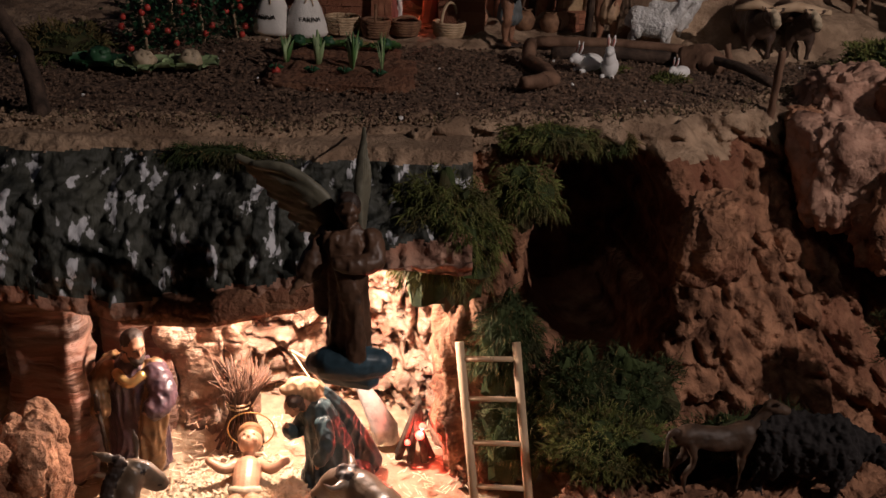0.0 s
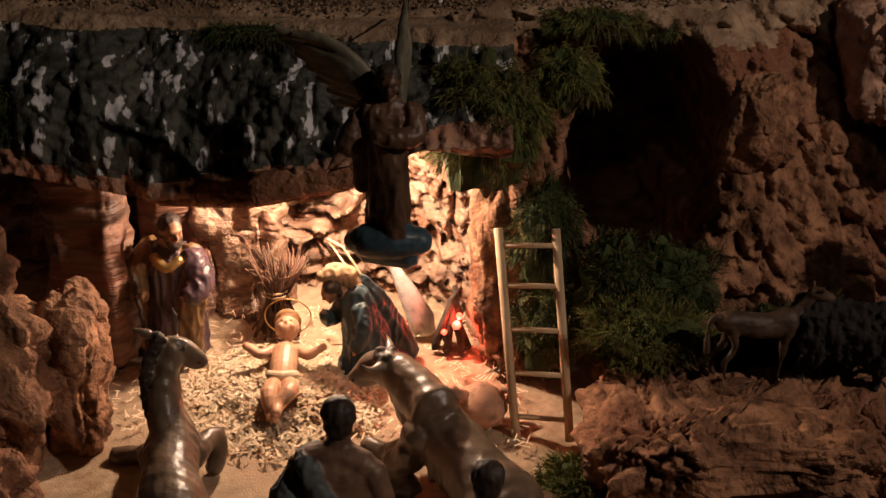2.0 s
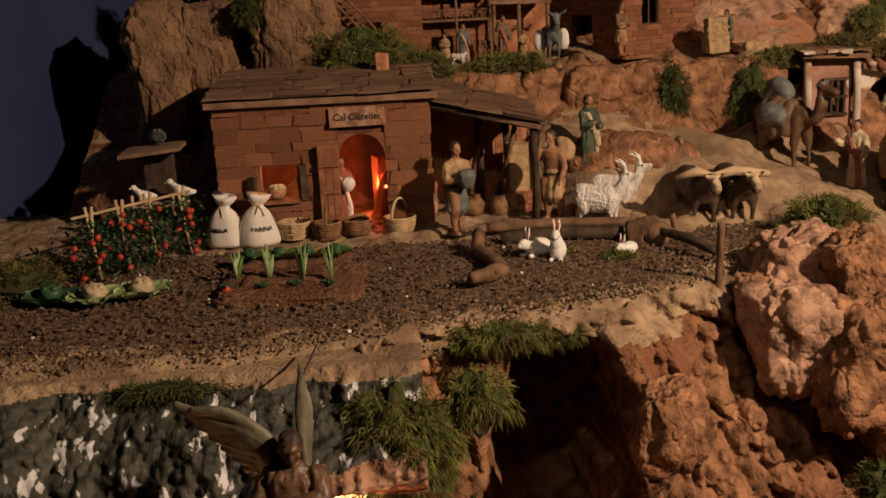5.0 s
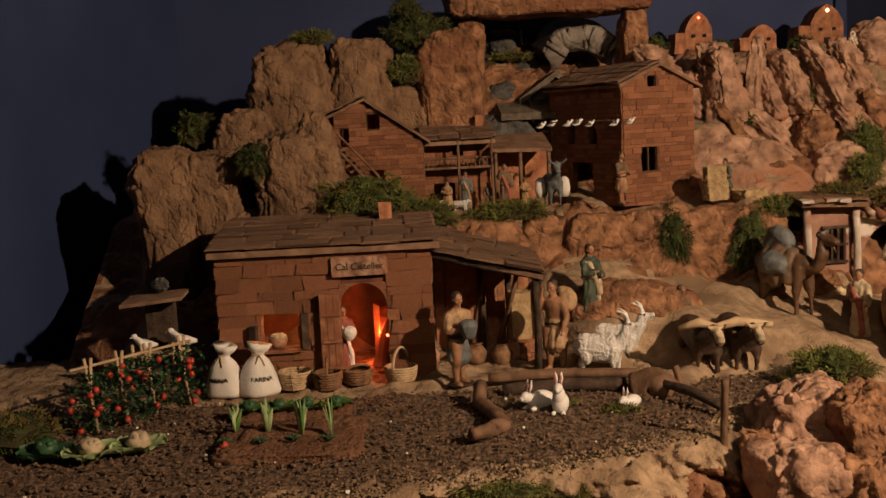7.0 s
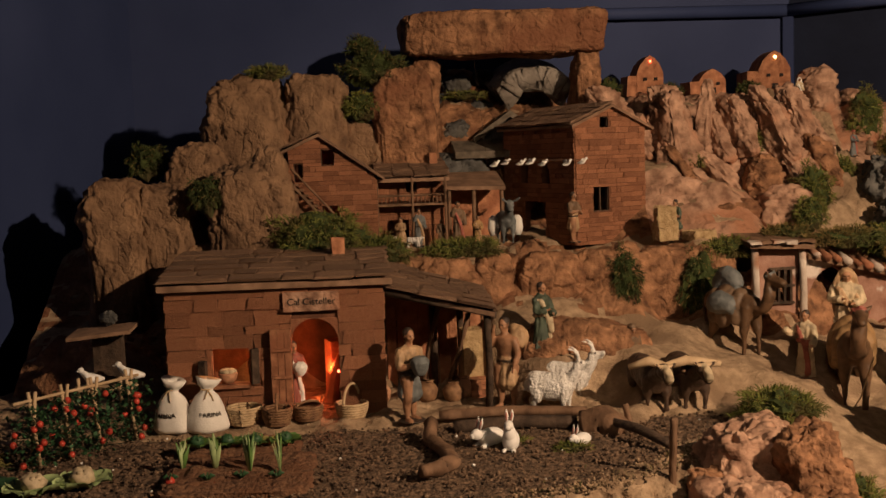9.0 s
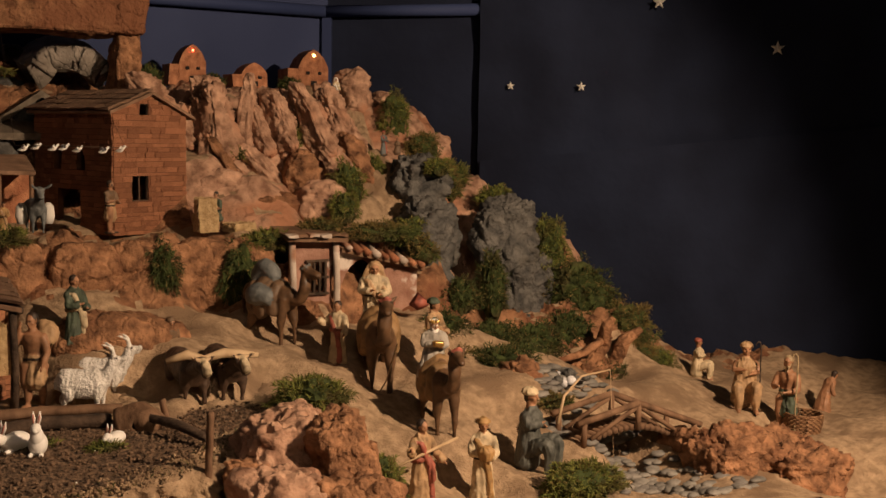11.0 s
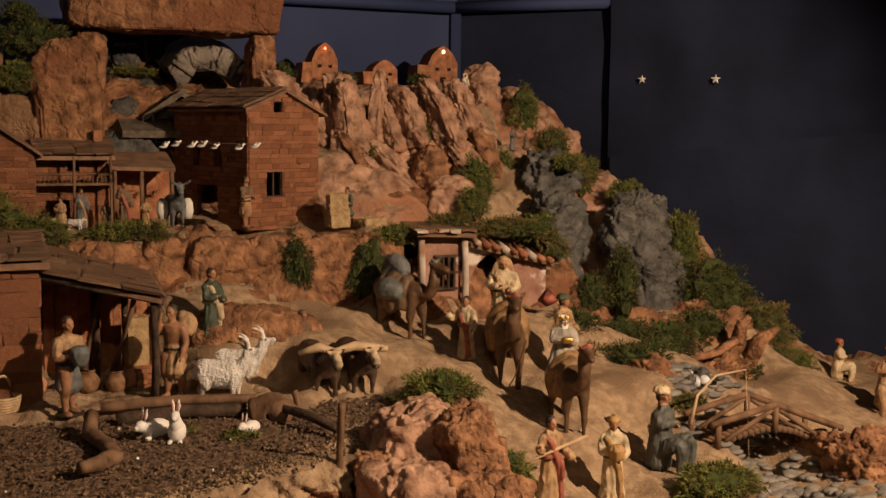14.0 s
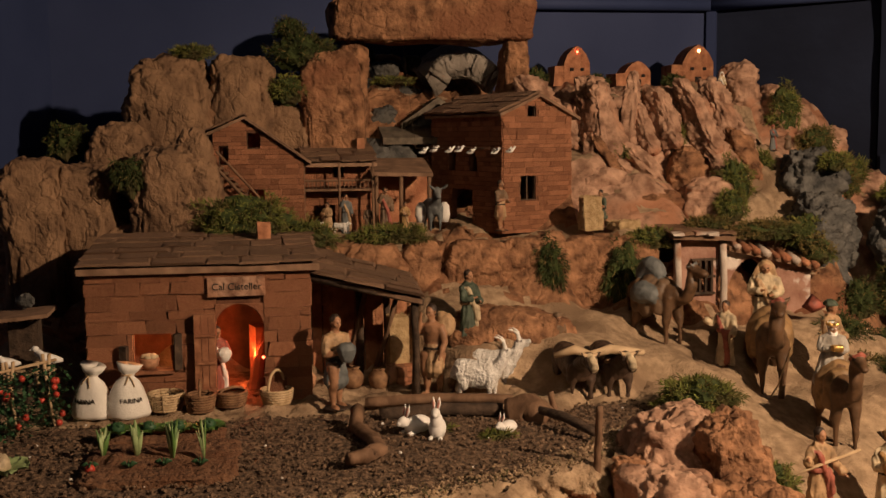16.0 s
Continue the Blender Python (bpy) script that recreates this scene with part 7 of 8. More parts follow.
def hay_bale(place, s, yaw, label):
    mb = MB()
    rnd = random.Random(int(place[0] * 1000))
    mb.box((0, 0, s[2] / 2), s, 0, 0, 0.002)
    for i in range(260):
        p = Vector((rnd.uniform(-1, 1) * s[0] / 2, rnd.uniform(-1, 1) * s[1] / 2, rnd.uniform(0, 1) * s[2]))
        ax = rnd.randrange(3)
        if ax == 0:
            p.x = math.copysign(s[0] / 2, p.x)
        elif ax == 1:
            p.y = -s[1] / 2
        else:
            p.z = s[2]
        d = Vector((rnd.uniform(-1, 1), rnd.uniform(-0.6, 0.3), rnd.uniform(-1, 1))) * 0.006
        n = d.cross(Vector((0.3, 1, 0.2))).normalized() * 0.0008
        mb.add([p - d - n, p - d + n, p + d + n, p + d - n], [(0, 1, 2, 3)])
    return mb.obj("straw_bale", BALE, place, yaw, smooth=False, label=label, category="bale", group="straw bales")


hay_bale((0.9, 2.93, 1.372), (0.055, 0.05, 0.046), 8, "square straw bale on the terrace")
hay_bale((0.902, 2.935, 1.418), (0.052, 0.05, 0.044), -4, "square straw bale stacked beside the tall house")
hay_bale((0.985, 2.9, 1.372), (0.07, 0.06, 0.025), 20, "broken straw bale lying on the terrace")
hay_bale((0.322, 2.57, 1.05), (0.045, 0.045, 0.16), 10, "upright straw sheaf under the lean-to")
statue((0.935, 2.93, 1.375), 0.11, -60, GREENC, GREENC, HAIR, "tunic", "front", -0.1, None, "small figurine in dark green working at the bales")

rock("vegetable_bed", (-0.165, 2.0, 1.03), (0.28, 0.25, 0.03), 201, BED, 0.05, 0.3, k=16, stretch=(1, 1, 1), label="raised bed of reddish earth in the field", category="bed")
rock("vegetable_bed", (-0.178, 2.16, 1.03), (0.24, 0.1, 0.036), 202, BED, 0.07, 0.4, k=16, stretch=(1, 1, 1), label="ridge of reddish earth planted with broccoli", category="bed")


def leek(place, s):
    rnd = random.Random(int(place[0] * 1000) + 7)
    ob = base("leek_plant", place, rnd.uniform(0, 180), "upright pale green leek plant in the earth bed", "leek", "leeks")
    for i in range(10):
        mb = MB()
        a = rnd.uniform(0, 6.3)
        o = rnd.uniform(0.004, 0.016)
        h = s * rnd.uniform(0.7, 1.05)
        mb.tube([(0, 0, 0), (0.3 * o * math.cos(a), 0.3 * o * math.sin(a), h * 0.5), (o * math.cos(a), o * math.sin(a), h)], [0.0035, 0.0062, 0.0008], 6, 0, 0.4)
        part("leaf", mb, LEAF_PALE if i % 3 else LEAF, ob, smooth=True)
    return ob


for x, y, s in ((-0.274, 2.04, 0.056), (-0.213, 2.03, 0.068), (-0.147, 2.0, 0.076), (-0.09, 1.99, 0.08)):
    leek((x, y, 1.054), s)


def cabbage(place, r, heart, leaf, label, name="cabbage_plant", group="cabbages"):
    rnd = random.Random(int(place[0] * 1000) + 3)
    ob = base(name, place, rnd.uniform(0, 300), label, "vegetable", group)
    mb = MB()
    mb.ball((0, 0, r * 0.5), (r * 0.42, r * 0.42, r * 0.36), 0, 14, 10, 0.35, 3)
    for i in range(12):
        a, q = rnd.uniform(0, 6.3), r * 0.3 * math.sqrt(rnd.random())
        mb.ball((q * math.cos(a), q * math.sin(a), r * 0.68), r * 0.13, 0, 7, 5)
    part("heart", mb, heart, ob, smooth=True)
    for i in range(9):
        a = i * 2.4
        mb = MB()
        vs, fs = [], []
        for j in range(6):
            v = j / 5
            for k in range(5):
                u = (k - 2) / 2
                w = r * 0.55 * math.sin(math.pi * (0.12 + 0.8 * v))
                rad = r * (0.2 + 0.85 * v)
                z = r * (0.15 + 0.55 * v - 0.35 * v * v) + r * 0.09 * math.cos(5 * u + i) * v + 0.12 * r * u * u
                x, y = rad, u * w
                vs.append((x * math.cos(a) - y * math.sin(a), x * math.sin(a) + y * math.cos(a), z))
        for j in range(5):
            for k in range(4):
                fs.append((j * 5 + k, j * 5 + k + 1, (j + 1) * 5 + k + 1, (j + 1) * 5 + k))
        mb.add(vs, fs)
        mb.add([(x, y, z - 0.001) for x, y, z in vs], [f[::-1] for f in fs])
        part("leaf", mb, leaf, ob, smooth=True)
    return ob


cabbage((-0.525, 1.96, 1.043), 0.05, CREAM, LEAF_PALE, "pale cauliflower with broad green leaves in the field")
cabbage((-0.445, 1.985, 1.043), 0.05, CREAM, LEAF_PALE, "pale cauliflower with open leaves in the field")
cabbage((-0.61, 1.975, 1.043), 0.05, LEAF_DARK, LEAF_DARK, "dark green cabbage in the field")
for x in (-0.265, -0.205, -0.15, -0.092):
    cabbage((x, 2.15, 1.064), 0.031, LEAF_DARK, LEAF, "dark green broccoli head behind the leeks", "broccoli_plant", "broccoli")
for x, y, red in ((-0.283, 1.955, True), (-0.217, 1.95, False), (-0.158, 1.955, False), (-0.094, 1.945, False)):
    ob = base("radish_plant", (x, y, 1.055), 0, "small radish with dark leaves in the earth bed", "radish", "radishes")
    if red:
        mb = MB()
        mb.ball((0, -0.004, 0.005), (0.009, 0.009, 0.009), 0, 12, 8)
        part("root", mb, TOMATO, ob, "bright red root", smooth=True)
    for i in range(4):
        mb = MB()
        a = i * 1.6
        mb.tube([(0, 0, 0.004), (0.008 * math.cos(a), 0.008 * math.sin(a), 0.014), (0.015 * math.cos(a), 0.015 * math.sin(a), 0.012)], [0.002, 0.005, 0.001], 6, 0, 0.4)
        part("leaf", mb, LEAF_DARK, ob, smooth=True)

# tomatoes on canes
trellis = base("tomato_trellis", (0, 0, 0), 0, "row of crossed canes carrying tomato plants", "trellis")
CANES = [(-0.573, 2.14), (-0.528, 2.2), (-0.485, 2.26), (-0.43, 2.33)]
for x, y in CANES:
    for s in (-1, 1):
        mb = MB()
        mb.tube([(x + 0.012 * s, y - 0.008 * s, 1.04), (x - 0.007 * s, y, 1.195)], 0.0036, 6)
        part("cane", mb, WOOD_PALE, trellis, smooth=True)
mb = MB()
mb.tube([(-0.6, 2.11, 1.178), (-0.415, 2.35, 1.178)], 0.0034, 6)
part("cross_cane", mb, WOOD_PALE, trellis, smooth=True)
for n, (x, y) in enumerate(CANES):
    rnd = random.Random(n)
    ob = base("tomato_plant", (x, y, 1.043), 0, "bushy tomato plant hung with red fruit on canes", "tomato plant", "tomato plants")
    mb = MB()
    for i in range(700):
        p = Vector((rnd.gauss(0, 0.024), rnd.gauss(0, 0.02), rnd.uniform(0.0, 0.13)))
        d = Vector((rnd.uniform(-1, 1), rnd.uniform(-1, 0.4), rnd.uniform(-0.7, 0.5))).normalized() * 0.011
        w = d.cross(Vector((0.2, 0.5, 1))).normalized() * 0.004
        mb.add([p, p + d * 0.5 + w, p + d, p + d * 0.5 - w], [(0, 1, 2, 3)])
    part("leaves", mb, LEAF_DARK, ob)
    for i in range(7):
        mb = MB()
        mb.ball((rnd.uniform(-0.032, 0.032), rnd.uniform(-0.035, -0.015), rnd.uniform(0.01, 0.125)), 0.007, 0, 10, 7)
        part("tomato", mb, TOMATO, ob, smooth=True)

# bird table with doves
table = base("bird_table", (-0.5, 2.45, 1.05), 0, "rustic dark bird table with a plank roof", "bird table")
mb = MB()
slab(mb, [(-0.075, -0.05, 0.205), (0.062, -0.05, 0.217), (0.062, 0.05, 0.222), (-0.075, 0.05, 0.21)], 0.008)
part("roof", mb, ROOF, table)
mb = MB()
mb.box((0, 0.02, 0.15), (0.06, 0.03, 0.1), 0, 0, 0.004)
mb.tube([(0, 0.02, 0), (0, 0.02, 0.1)], 0.012, 8)
part("post", mb, WOOD_DARK, table)
mb = MB()
mb.box((0, -0.03, 0.09), (0.13, 0.05, 0.006))
part("shelf", mb, WOOD_PALE, table)
for x in (-0.055, -0.035, 0.035, 0.055):
    mb = MB()
    mb.tube([(x, -0.045, 0.06), (x, -0.045, 0.115)], 0.004, 6)
    part("rail", mb, WOOD_PALE, table, smooth=True)
mb = MB()
mb.ball((0.0, 0.03, 0.235), (0.02, 0.02, 0.016), 0, 10, 8, 0.3, 1)
part("roof_stone", mb, GREY_ROCK, table)


def dove(place, yaw, s=1.0, fly=False, label="white dove figurine perched on the bird table", group="doves"):
    mb = MB()
    mb.tube([(0, 0.028, 0.014), (0, 0.012, 0.016), (0, -0.004, 0.02), (0, -0.014, 0.03), (0, -0.019, 0.036)], [0.003, 0.009, 0.011, 0.007, 0.005], 10)
    mb.ball((0, -0.02, 0.038), (0.006, 0.007, 0.006), 0, 8, 6)
    mb.tube([(0, -0.025, 0.037), (0, -0.031, 0.036)], [0.002, 0.0005], 5)
    if fly:
        for k in (-1, 1):
            mb.tube([(0, 0, 0.022), (0.022 * k, -0.003, 0.034), (0.042 * k, 0.006, 0.028)], [0.008, 0.008, 0.002], 7, 0, 0.25)
    else:
        mb.tube([(0, 0, 0), (0, 0, 0.012)], 0.003, 6)
    mb.v = [(x * s, y * s, z * s) for x, y, z in mb.v]
    return mb.obj("flying_dove" if fly else "dove_figurine", WHITE_GLAZE, place, yaw, label=label, category="bird figurine", group=group)


dove((-0.53, 2.415, 1.143), -60, 1.05)
dove((-0.445, 2.41, 1.148), -80, 1.15)
for i, (x, z) in enumerate([(0.42, 1.597), (0.452, 1.6), (0.485, 1.599), (0.512, 1.6), (0.55, 1.595), (0.605, 1.594), (0.645, 1.597)]):
    dove((x, 2.8 + 0.03 * math.sin(i * 2), z - 0.012), 90 + 20 * math.sin(i * 3), 0.5, True, "little white dove figurine flying on a thin wire", "flying doves")
mb = MB()
mb.tube([(0.4, 2.8, 1.603), (0.66, 2.8, 1.601)], 0.0009, 4)
mb.tube([(0.66, 2.8, 1.601), (0.62, 3.36, 1.93)], 0.0005, 4)
mb.tube([(0.4, 2.8, 1.603), (0.43, 3.36, 1.93)], 0.0005, 4)
mb.obj("dove_wire", WOOD_DARK, label="thin wire carrying the flying doves", category="wire")

# village figurines
for x, y, h, yaw, robe, second, style, arms, label in (
    (0.64, 2.9, 0.14, 40, BROWNC, TAN, "tunic", "front", "figurine in brown carrying a basket on the terrace"),
    (0.228, 2.98, 0.104, 20, GREYC, TAN, "robe", "up", "small grey-robed woman figurine on the terrace"),
    (0.178, 2.98, 0.08, -30, TAN, TAN, "kneel", "front", "small kneeling tan figurine on the terrace"),
    (0.333, 2.95, 0.122, 10, BROWNC, REDC, "robe", "up", "brown-robed figurine beside the village shed"),
    (0.388, 2.96, 0.08, 0, OCHRE, TAN, "robe", "front", "small ochre figurine in the village street"),
    (0.29, 3.0, 0.07, 0, BROWNC, BROWNC, "robe", "down", "small dark figurine in the village street"),
):
    statue((x, y, 1.378), h, yaw, robe, second, HAIR, style, arms, 0, None, label, group="villagers")
beast("donkey_figurine", (0.463, 2.96, 1.378), 5, 0.1, 0.085, GREYC, neck=((0, -0.55, 1.05), (0, -0.62, 1.3)), head=(0.14, 0.2), ears=0.2, thick=0.24, label="grey donkey figurine laden with white sacks", headdir=(0, -0.7, -0.7))
for s in (-1, 1):
    mb = MB()
    mb.tube([(0, 0, 0), (0, 0, 0.02), (0, 0, 0.045), (0, 0, 0.055)], [0.01, 0.016, 0.013, 0.005], 12, 0, 0.8)
    mb.obj("pannier_sack", WHITEC, (0.463 + 0.033 * s, 2.955, 1.4), label="full white sack slung on the donkey", category="sack", group="pannier sacks")
for x, y in ((0.14, 2.95), (0.21, 2.93)):
    beast("sheep_figurine", (x, y, 1.378), 80, 0.035, 0.026, WHITE_FUR, neck=((0, -0.55, 0.95), (0, -0.62, 1.05)), head=(0.14, 0.2), ears=0.06, thick=0.3, label="tiny white sheep figurine on the terrace", group="sheep")
statue((1.505, 3.48, 1.757), 0.08, 0, CREAM, WHITEC, None, "robe", "up", 0, "veil", "tiny white-robed figurine on the hilltop")
statue((1.585, 3.26, 1.58), 0.08, 20, GREYC, REDC, HAIR, "robe", "front", 0, "cap", "small blue-grey figurine on the hill path")
statue((1.63, 3.25, 1.585), 0.05, -30, BROWNC, BROWNC, HAIR, "kneel", "front", 0, None, "small crouching brown figurine on the hill path")

# the camel train
CARPET = plain("worn_saddle_cloth", (0.25, 0.15, 0.07))


def camel(place, yaw, s, label, laden=False):
    def saddle(mb, S, z, t, H):
        for y in (-0.2, 0.26):
            limb(mb, [S(t * 0.98, y, z - 0.2), S(t * 0.9, y, z + 0.1), S(0, y, z + t * 1.15), S(-t * 0.9, y, z + 0.1), S(-t * 0.98, y, z - 0.2)], H * 0.09, 3, 0.7, 10, up=(0, 1, 0))
        limb(mb, [S(t * 1.0, 0.03, z - 0.24), S(t * 1.05, 0.03, z + 0.1), S(0, 0.03, z + t * 1.5), S(-t * 1.05, 0.03, z + 0.1), S(-t * 1.0, 0.03, z - 0.24)], H * 0.13, 3, 0.6, 12, up=(0, 1, 0))
        c = Vector(S(0, -0.72, 1.2))
        limb(mb, [c + Vector((0.11 * H, 0, 0.02 * H)), c + Vector((0, -0.09 * H, 0.1 * H)), c + Vector((-0.11 * H, 0, 0.02 * H))], H * 0.018, 1, n=6)
        if laden:
            for k in (-1, 1):
                limb(mb, [S(k * t * 1.2, 0.25, z + 0.02), S(k * t * 1.35, 0.05, z + 0.06), S(k * t * 1.2, -0.18, z + 0.02)], [H * 0.12, H * 0.17, H * 0.12], 1, 1.0, 12)
            limb(mb, [S(0, 0.3, z + t * 1.5), S(0, 0.1, z + t * 2.3), S(0, -0.1, z + t * 1.5)], [H * 0.12, H * 0.15, H * 0.1], 1)

    return beast("camel_figurine", place, yaw, 0.14 * s, 0.165 * s, CAMEL, CARPET if not laden else BROWNC, neck=((0, -0.6, 0.74), (0, -0.72, 0.9), (0, -0.72, 1.08), (0, -0.74, 1.2)), head=(0.1, 0.17), ears=0.06, hump=True, thick=0.18, second=GREYC if laden else REDC, label=label, headdir=(0, -1, -0.3), group="camels", extra=saddle)


camel((0.985, 2.63, 1.1), 32, 1.05, "brown camel figurine laden with grey bundles on the path", True)
camel((1.205, 2.45, 1.005), -18, 1.2, "brown camel figurine carrying a veiled rider")
statue((1.205, 2.48, 1.155), 0.175, -20, CREAM, TAN, HAIR, "robe", "front", 0, "veil", "cream-robed veiled rider figurine seated on a camel", stout=1.3)
camel((1.245, 2.2, 0.955), -8, 1.05, "brown camel figurine carrying a crowned rider")
statue((1.238, 2.215, 1.085), 0.14, -10, plain("ermine_grey", (0.36, 0.33, 0.29)), GOLD, WHITEC, "kneel", "front", 0, "crown", "crowned rider figurine in grey and ermine holding a gift", prop="box", stout=1.15)
statue((1.115, 2.5, 1.07), 0.165, -50, CREAM, REDC, HAIR, "robe", "open", 0, None, "guide figurine in cream tunic and red skirt leading a camel", prop="sash")
statue((1.36, 2.45, 1.035), 0.2, 30, TAN, GREENC, HAIR, "robe", "front", 0, "cap", "figurine in tan with green turban behind the camels")
statue((1.08, 1.96, 0.885), 0.185, 15, TAN, REDC, HAIR, "robe", "open", 0, None, "figurine in tan robe with red sash on the path", prop="sash")
statue((1.245, 1.99, 0.862), 0.185, -20, CREAM, OCHRE, HAIR, "robe", "front", 0, "cap", "figurine in cream robe holding a jug on the path", prop="basket")
mb = MB()
mb.tube([(1.0, 1.93, 0.98), (1.16, 1.95, 1.02)], 0.0035, 6)
mb.obj("walking_stick", WOOD_PALE, label="pale stick carried by the path figurine", category="stick")
mb = MB()
mb.tube([(1.19, 2.31, 1.15), (1.185, 2.36, 1.05), (1.17, 2.39, 1.0), (1.18, 2.41, 0.998)], 0.0018, 5)
mb.obj("camel_rope", WICKER_PALE, label="pale lead rope hanging to the sand", category="rope")
statue((1.435, 2.1, 0.87), 0.2, 35, plain("worn_grey_green", (0.09, 0.095, 0.085)), CREAM, HAIR, "sit", "front", 0, "cap", "seated fisherman figurine in grey on a stone")
mb = MB()
mb.tube([(1.5, 2.08, 0.98), (1.53, 2.1, 1.04), (1.6, 2.13, 1.075), (1.7, 2.15, 1.078)], [0.004, 0.0035, 0.003, 0.002], 6)
mb.tube([(1.7, 2.15, 1.078), (1.702, 2.12, 0.82)], 0.0009, 4)
mb.obj("fishing_rod", WOOD_PALE, label="bent cane fishing rod with a line over the stream", category="rod")
statue((2.4, 2.62, 0.895), 0.13, 40, CREAM, REDC, HAIR, "sit", "front", 0, "cap", "seated figurine in white shirt and red cap on the sand")
statue((2.315, 2.32, 0.878), 0.195, -35, TAN, TAN, HAIR, "sit", "front", 0, "cap", "seated bare-chested figurine in tan wrap with a stick", prop="staff")
statue((2.36, 2.2, 0.828), 0.23, -70, SKIN, GREENC, plain("sandy_hair", (0.4, 0.3, 0.18)), "tunic", "front", 0, None, "old bare-chested figurine leaning on a stick", prop="staff")
statue((2.69, 2.37, 0.815), 0.13, 75, SKIN, GREYC, HAIR, "kneel", "down", -0.35, None, "bent figurine washing beside the sand bank")
basket((2.385, 2.16, 0.825), 0.05, 0.075, 0, WICKER, "round brown wicker basket on the sand")

# bridge
bridge = base("log_bridge", (0, 0, 0), 0, "arched bridge of small round logs over the stream", "bridge")
A, B = 1.585, 1.95
bz = lambda x: 0.905 - 0.04 * (x - A) / (B - A) + 0.05 * math.sin(math.pi * (x - A) / (B - A))
mb = MB()
mb.tube([(0, -0.05, 0), (0, 0.05, 0)], 0.0085, 9)
LOGM = mb.mesh("deck_log", WOOD)
for i in range(22):
    x = A + (B - A) * (i + 0.5) / 22
    ob = new("deck_log", LOGM)
    ob.matrix_basis = pose(x, 2.16, bz(x), 0, 0, random.uniform(-2, 2))
    ob.parent = bridge
for y in (2.105, 2.215):
    for x0, x1 in ((A - 0.01, (A + B) / 2 - 0.01), ((A + B) / 2 - 0.01, B + 0.01)):
        mb = MB()
        mb.tube([(x0, y, bz(x0) + 0.062), (x1, y, bz(x1) + 0.062)], 0.0085, 8)
        part("rail", mb, WOOD, bridge, smooth=True)
    for x in (A + 0.01, (A + B) / 2 - 0.01, B - 0.01):
        mb = MB()
        mb.tube([(x, y, bz(x) - 0.005), (x, y, bz(x) + 0.062)], 0.0075, 8)
        part("post", mb, WOOD, bridge, smooth=True)
    for x0, x1 in ((A + 0.03, (A + B) / 2 - 0.02), (B - 0.03, (A + B) / 2)):
        mb = MB()
        mb.tube([(x0, y, bz(x0) + 0.008), (x1, y, bz(x1) + 0.05)], 0.006, 7)
        part("brace", mb, WOOD, bridge, smooth=True)
random.seed(8)
mb = MB()
for i in range(260):
    x, y = random.gauss(1.73, 0.065), random.uniform(1.78, 2.45)
    s = random.uniform(0.012, 0.027)
    mb.ball((x, y, height(x, y) + 0.004), (s, s * 0.7, s * 0.35), 0, 9, 6, 0.3, i)
mb.obj("stream_stones", mat("stream_slate", (0.11, 0.105, 0.095), (0.3, 0.28, 0.25), 18, 0.6, 0.5, 90, (0.16, 0.15, 0.14), 12), label="flat grey stones filling the dry stream bed", category="stones", kind="stuff")
random.seed(18)
for i in range(14):
    mb = MB()
    mb.ball((0, 0, 0), (random.uniform(0.012, 0.02), 0.012, random.uniform(0.01, 0.016)), 0, 10, 7, 0.3, i)
    mb.obj("pale_pebble", SNOW if i % 3 == 0 else GREY_ROCK, (1.72 + random.uniform(-0.05, 0.06), 2.38 + random.uniform(-0.04, 0.05), height(1.73, 2.38) + 0.03 * random.random()), label="pale rounded pebble above the bridge", category="pebble", group="pebbles")

# stars on the cloth
for x, y, z, s in ((2.165, 3.42, 1.832, 0.016), (2.363, 3.257, 1.832, 0.018), (2.88, 2.828, 1.971, 0.026), (2.565, 3.088, 2.129, 0.024)):
    mb = MB()
    pts = []
    for k in range(10):
        a = math.pi / 2 + math.pi * k / 5
        r = s if k % 2 == 0 else s * 0.42
        pts.append((r * math.cos(a), 0, r * math.sin(a)))
    mb.add(pts + [(0, -s * 0.3, 0), (0, s * 0.1, 0)], [(k, (k + 1) % 10, 10) for k in range(10)] + [((k + 1) % 10, k, 11) for k in range(10)])
    mb.obj("paper_star", SILVER, (x, y, z), -39, smooth=False, label="small silver five-pointed star pinned on the cloth", category="star", group="stars")


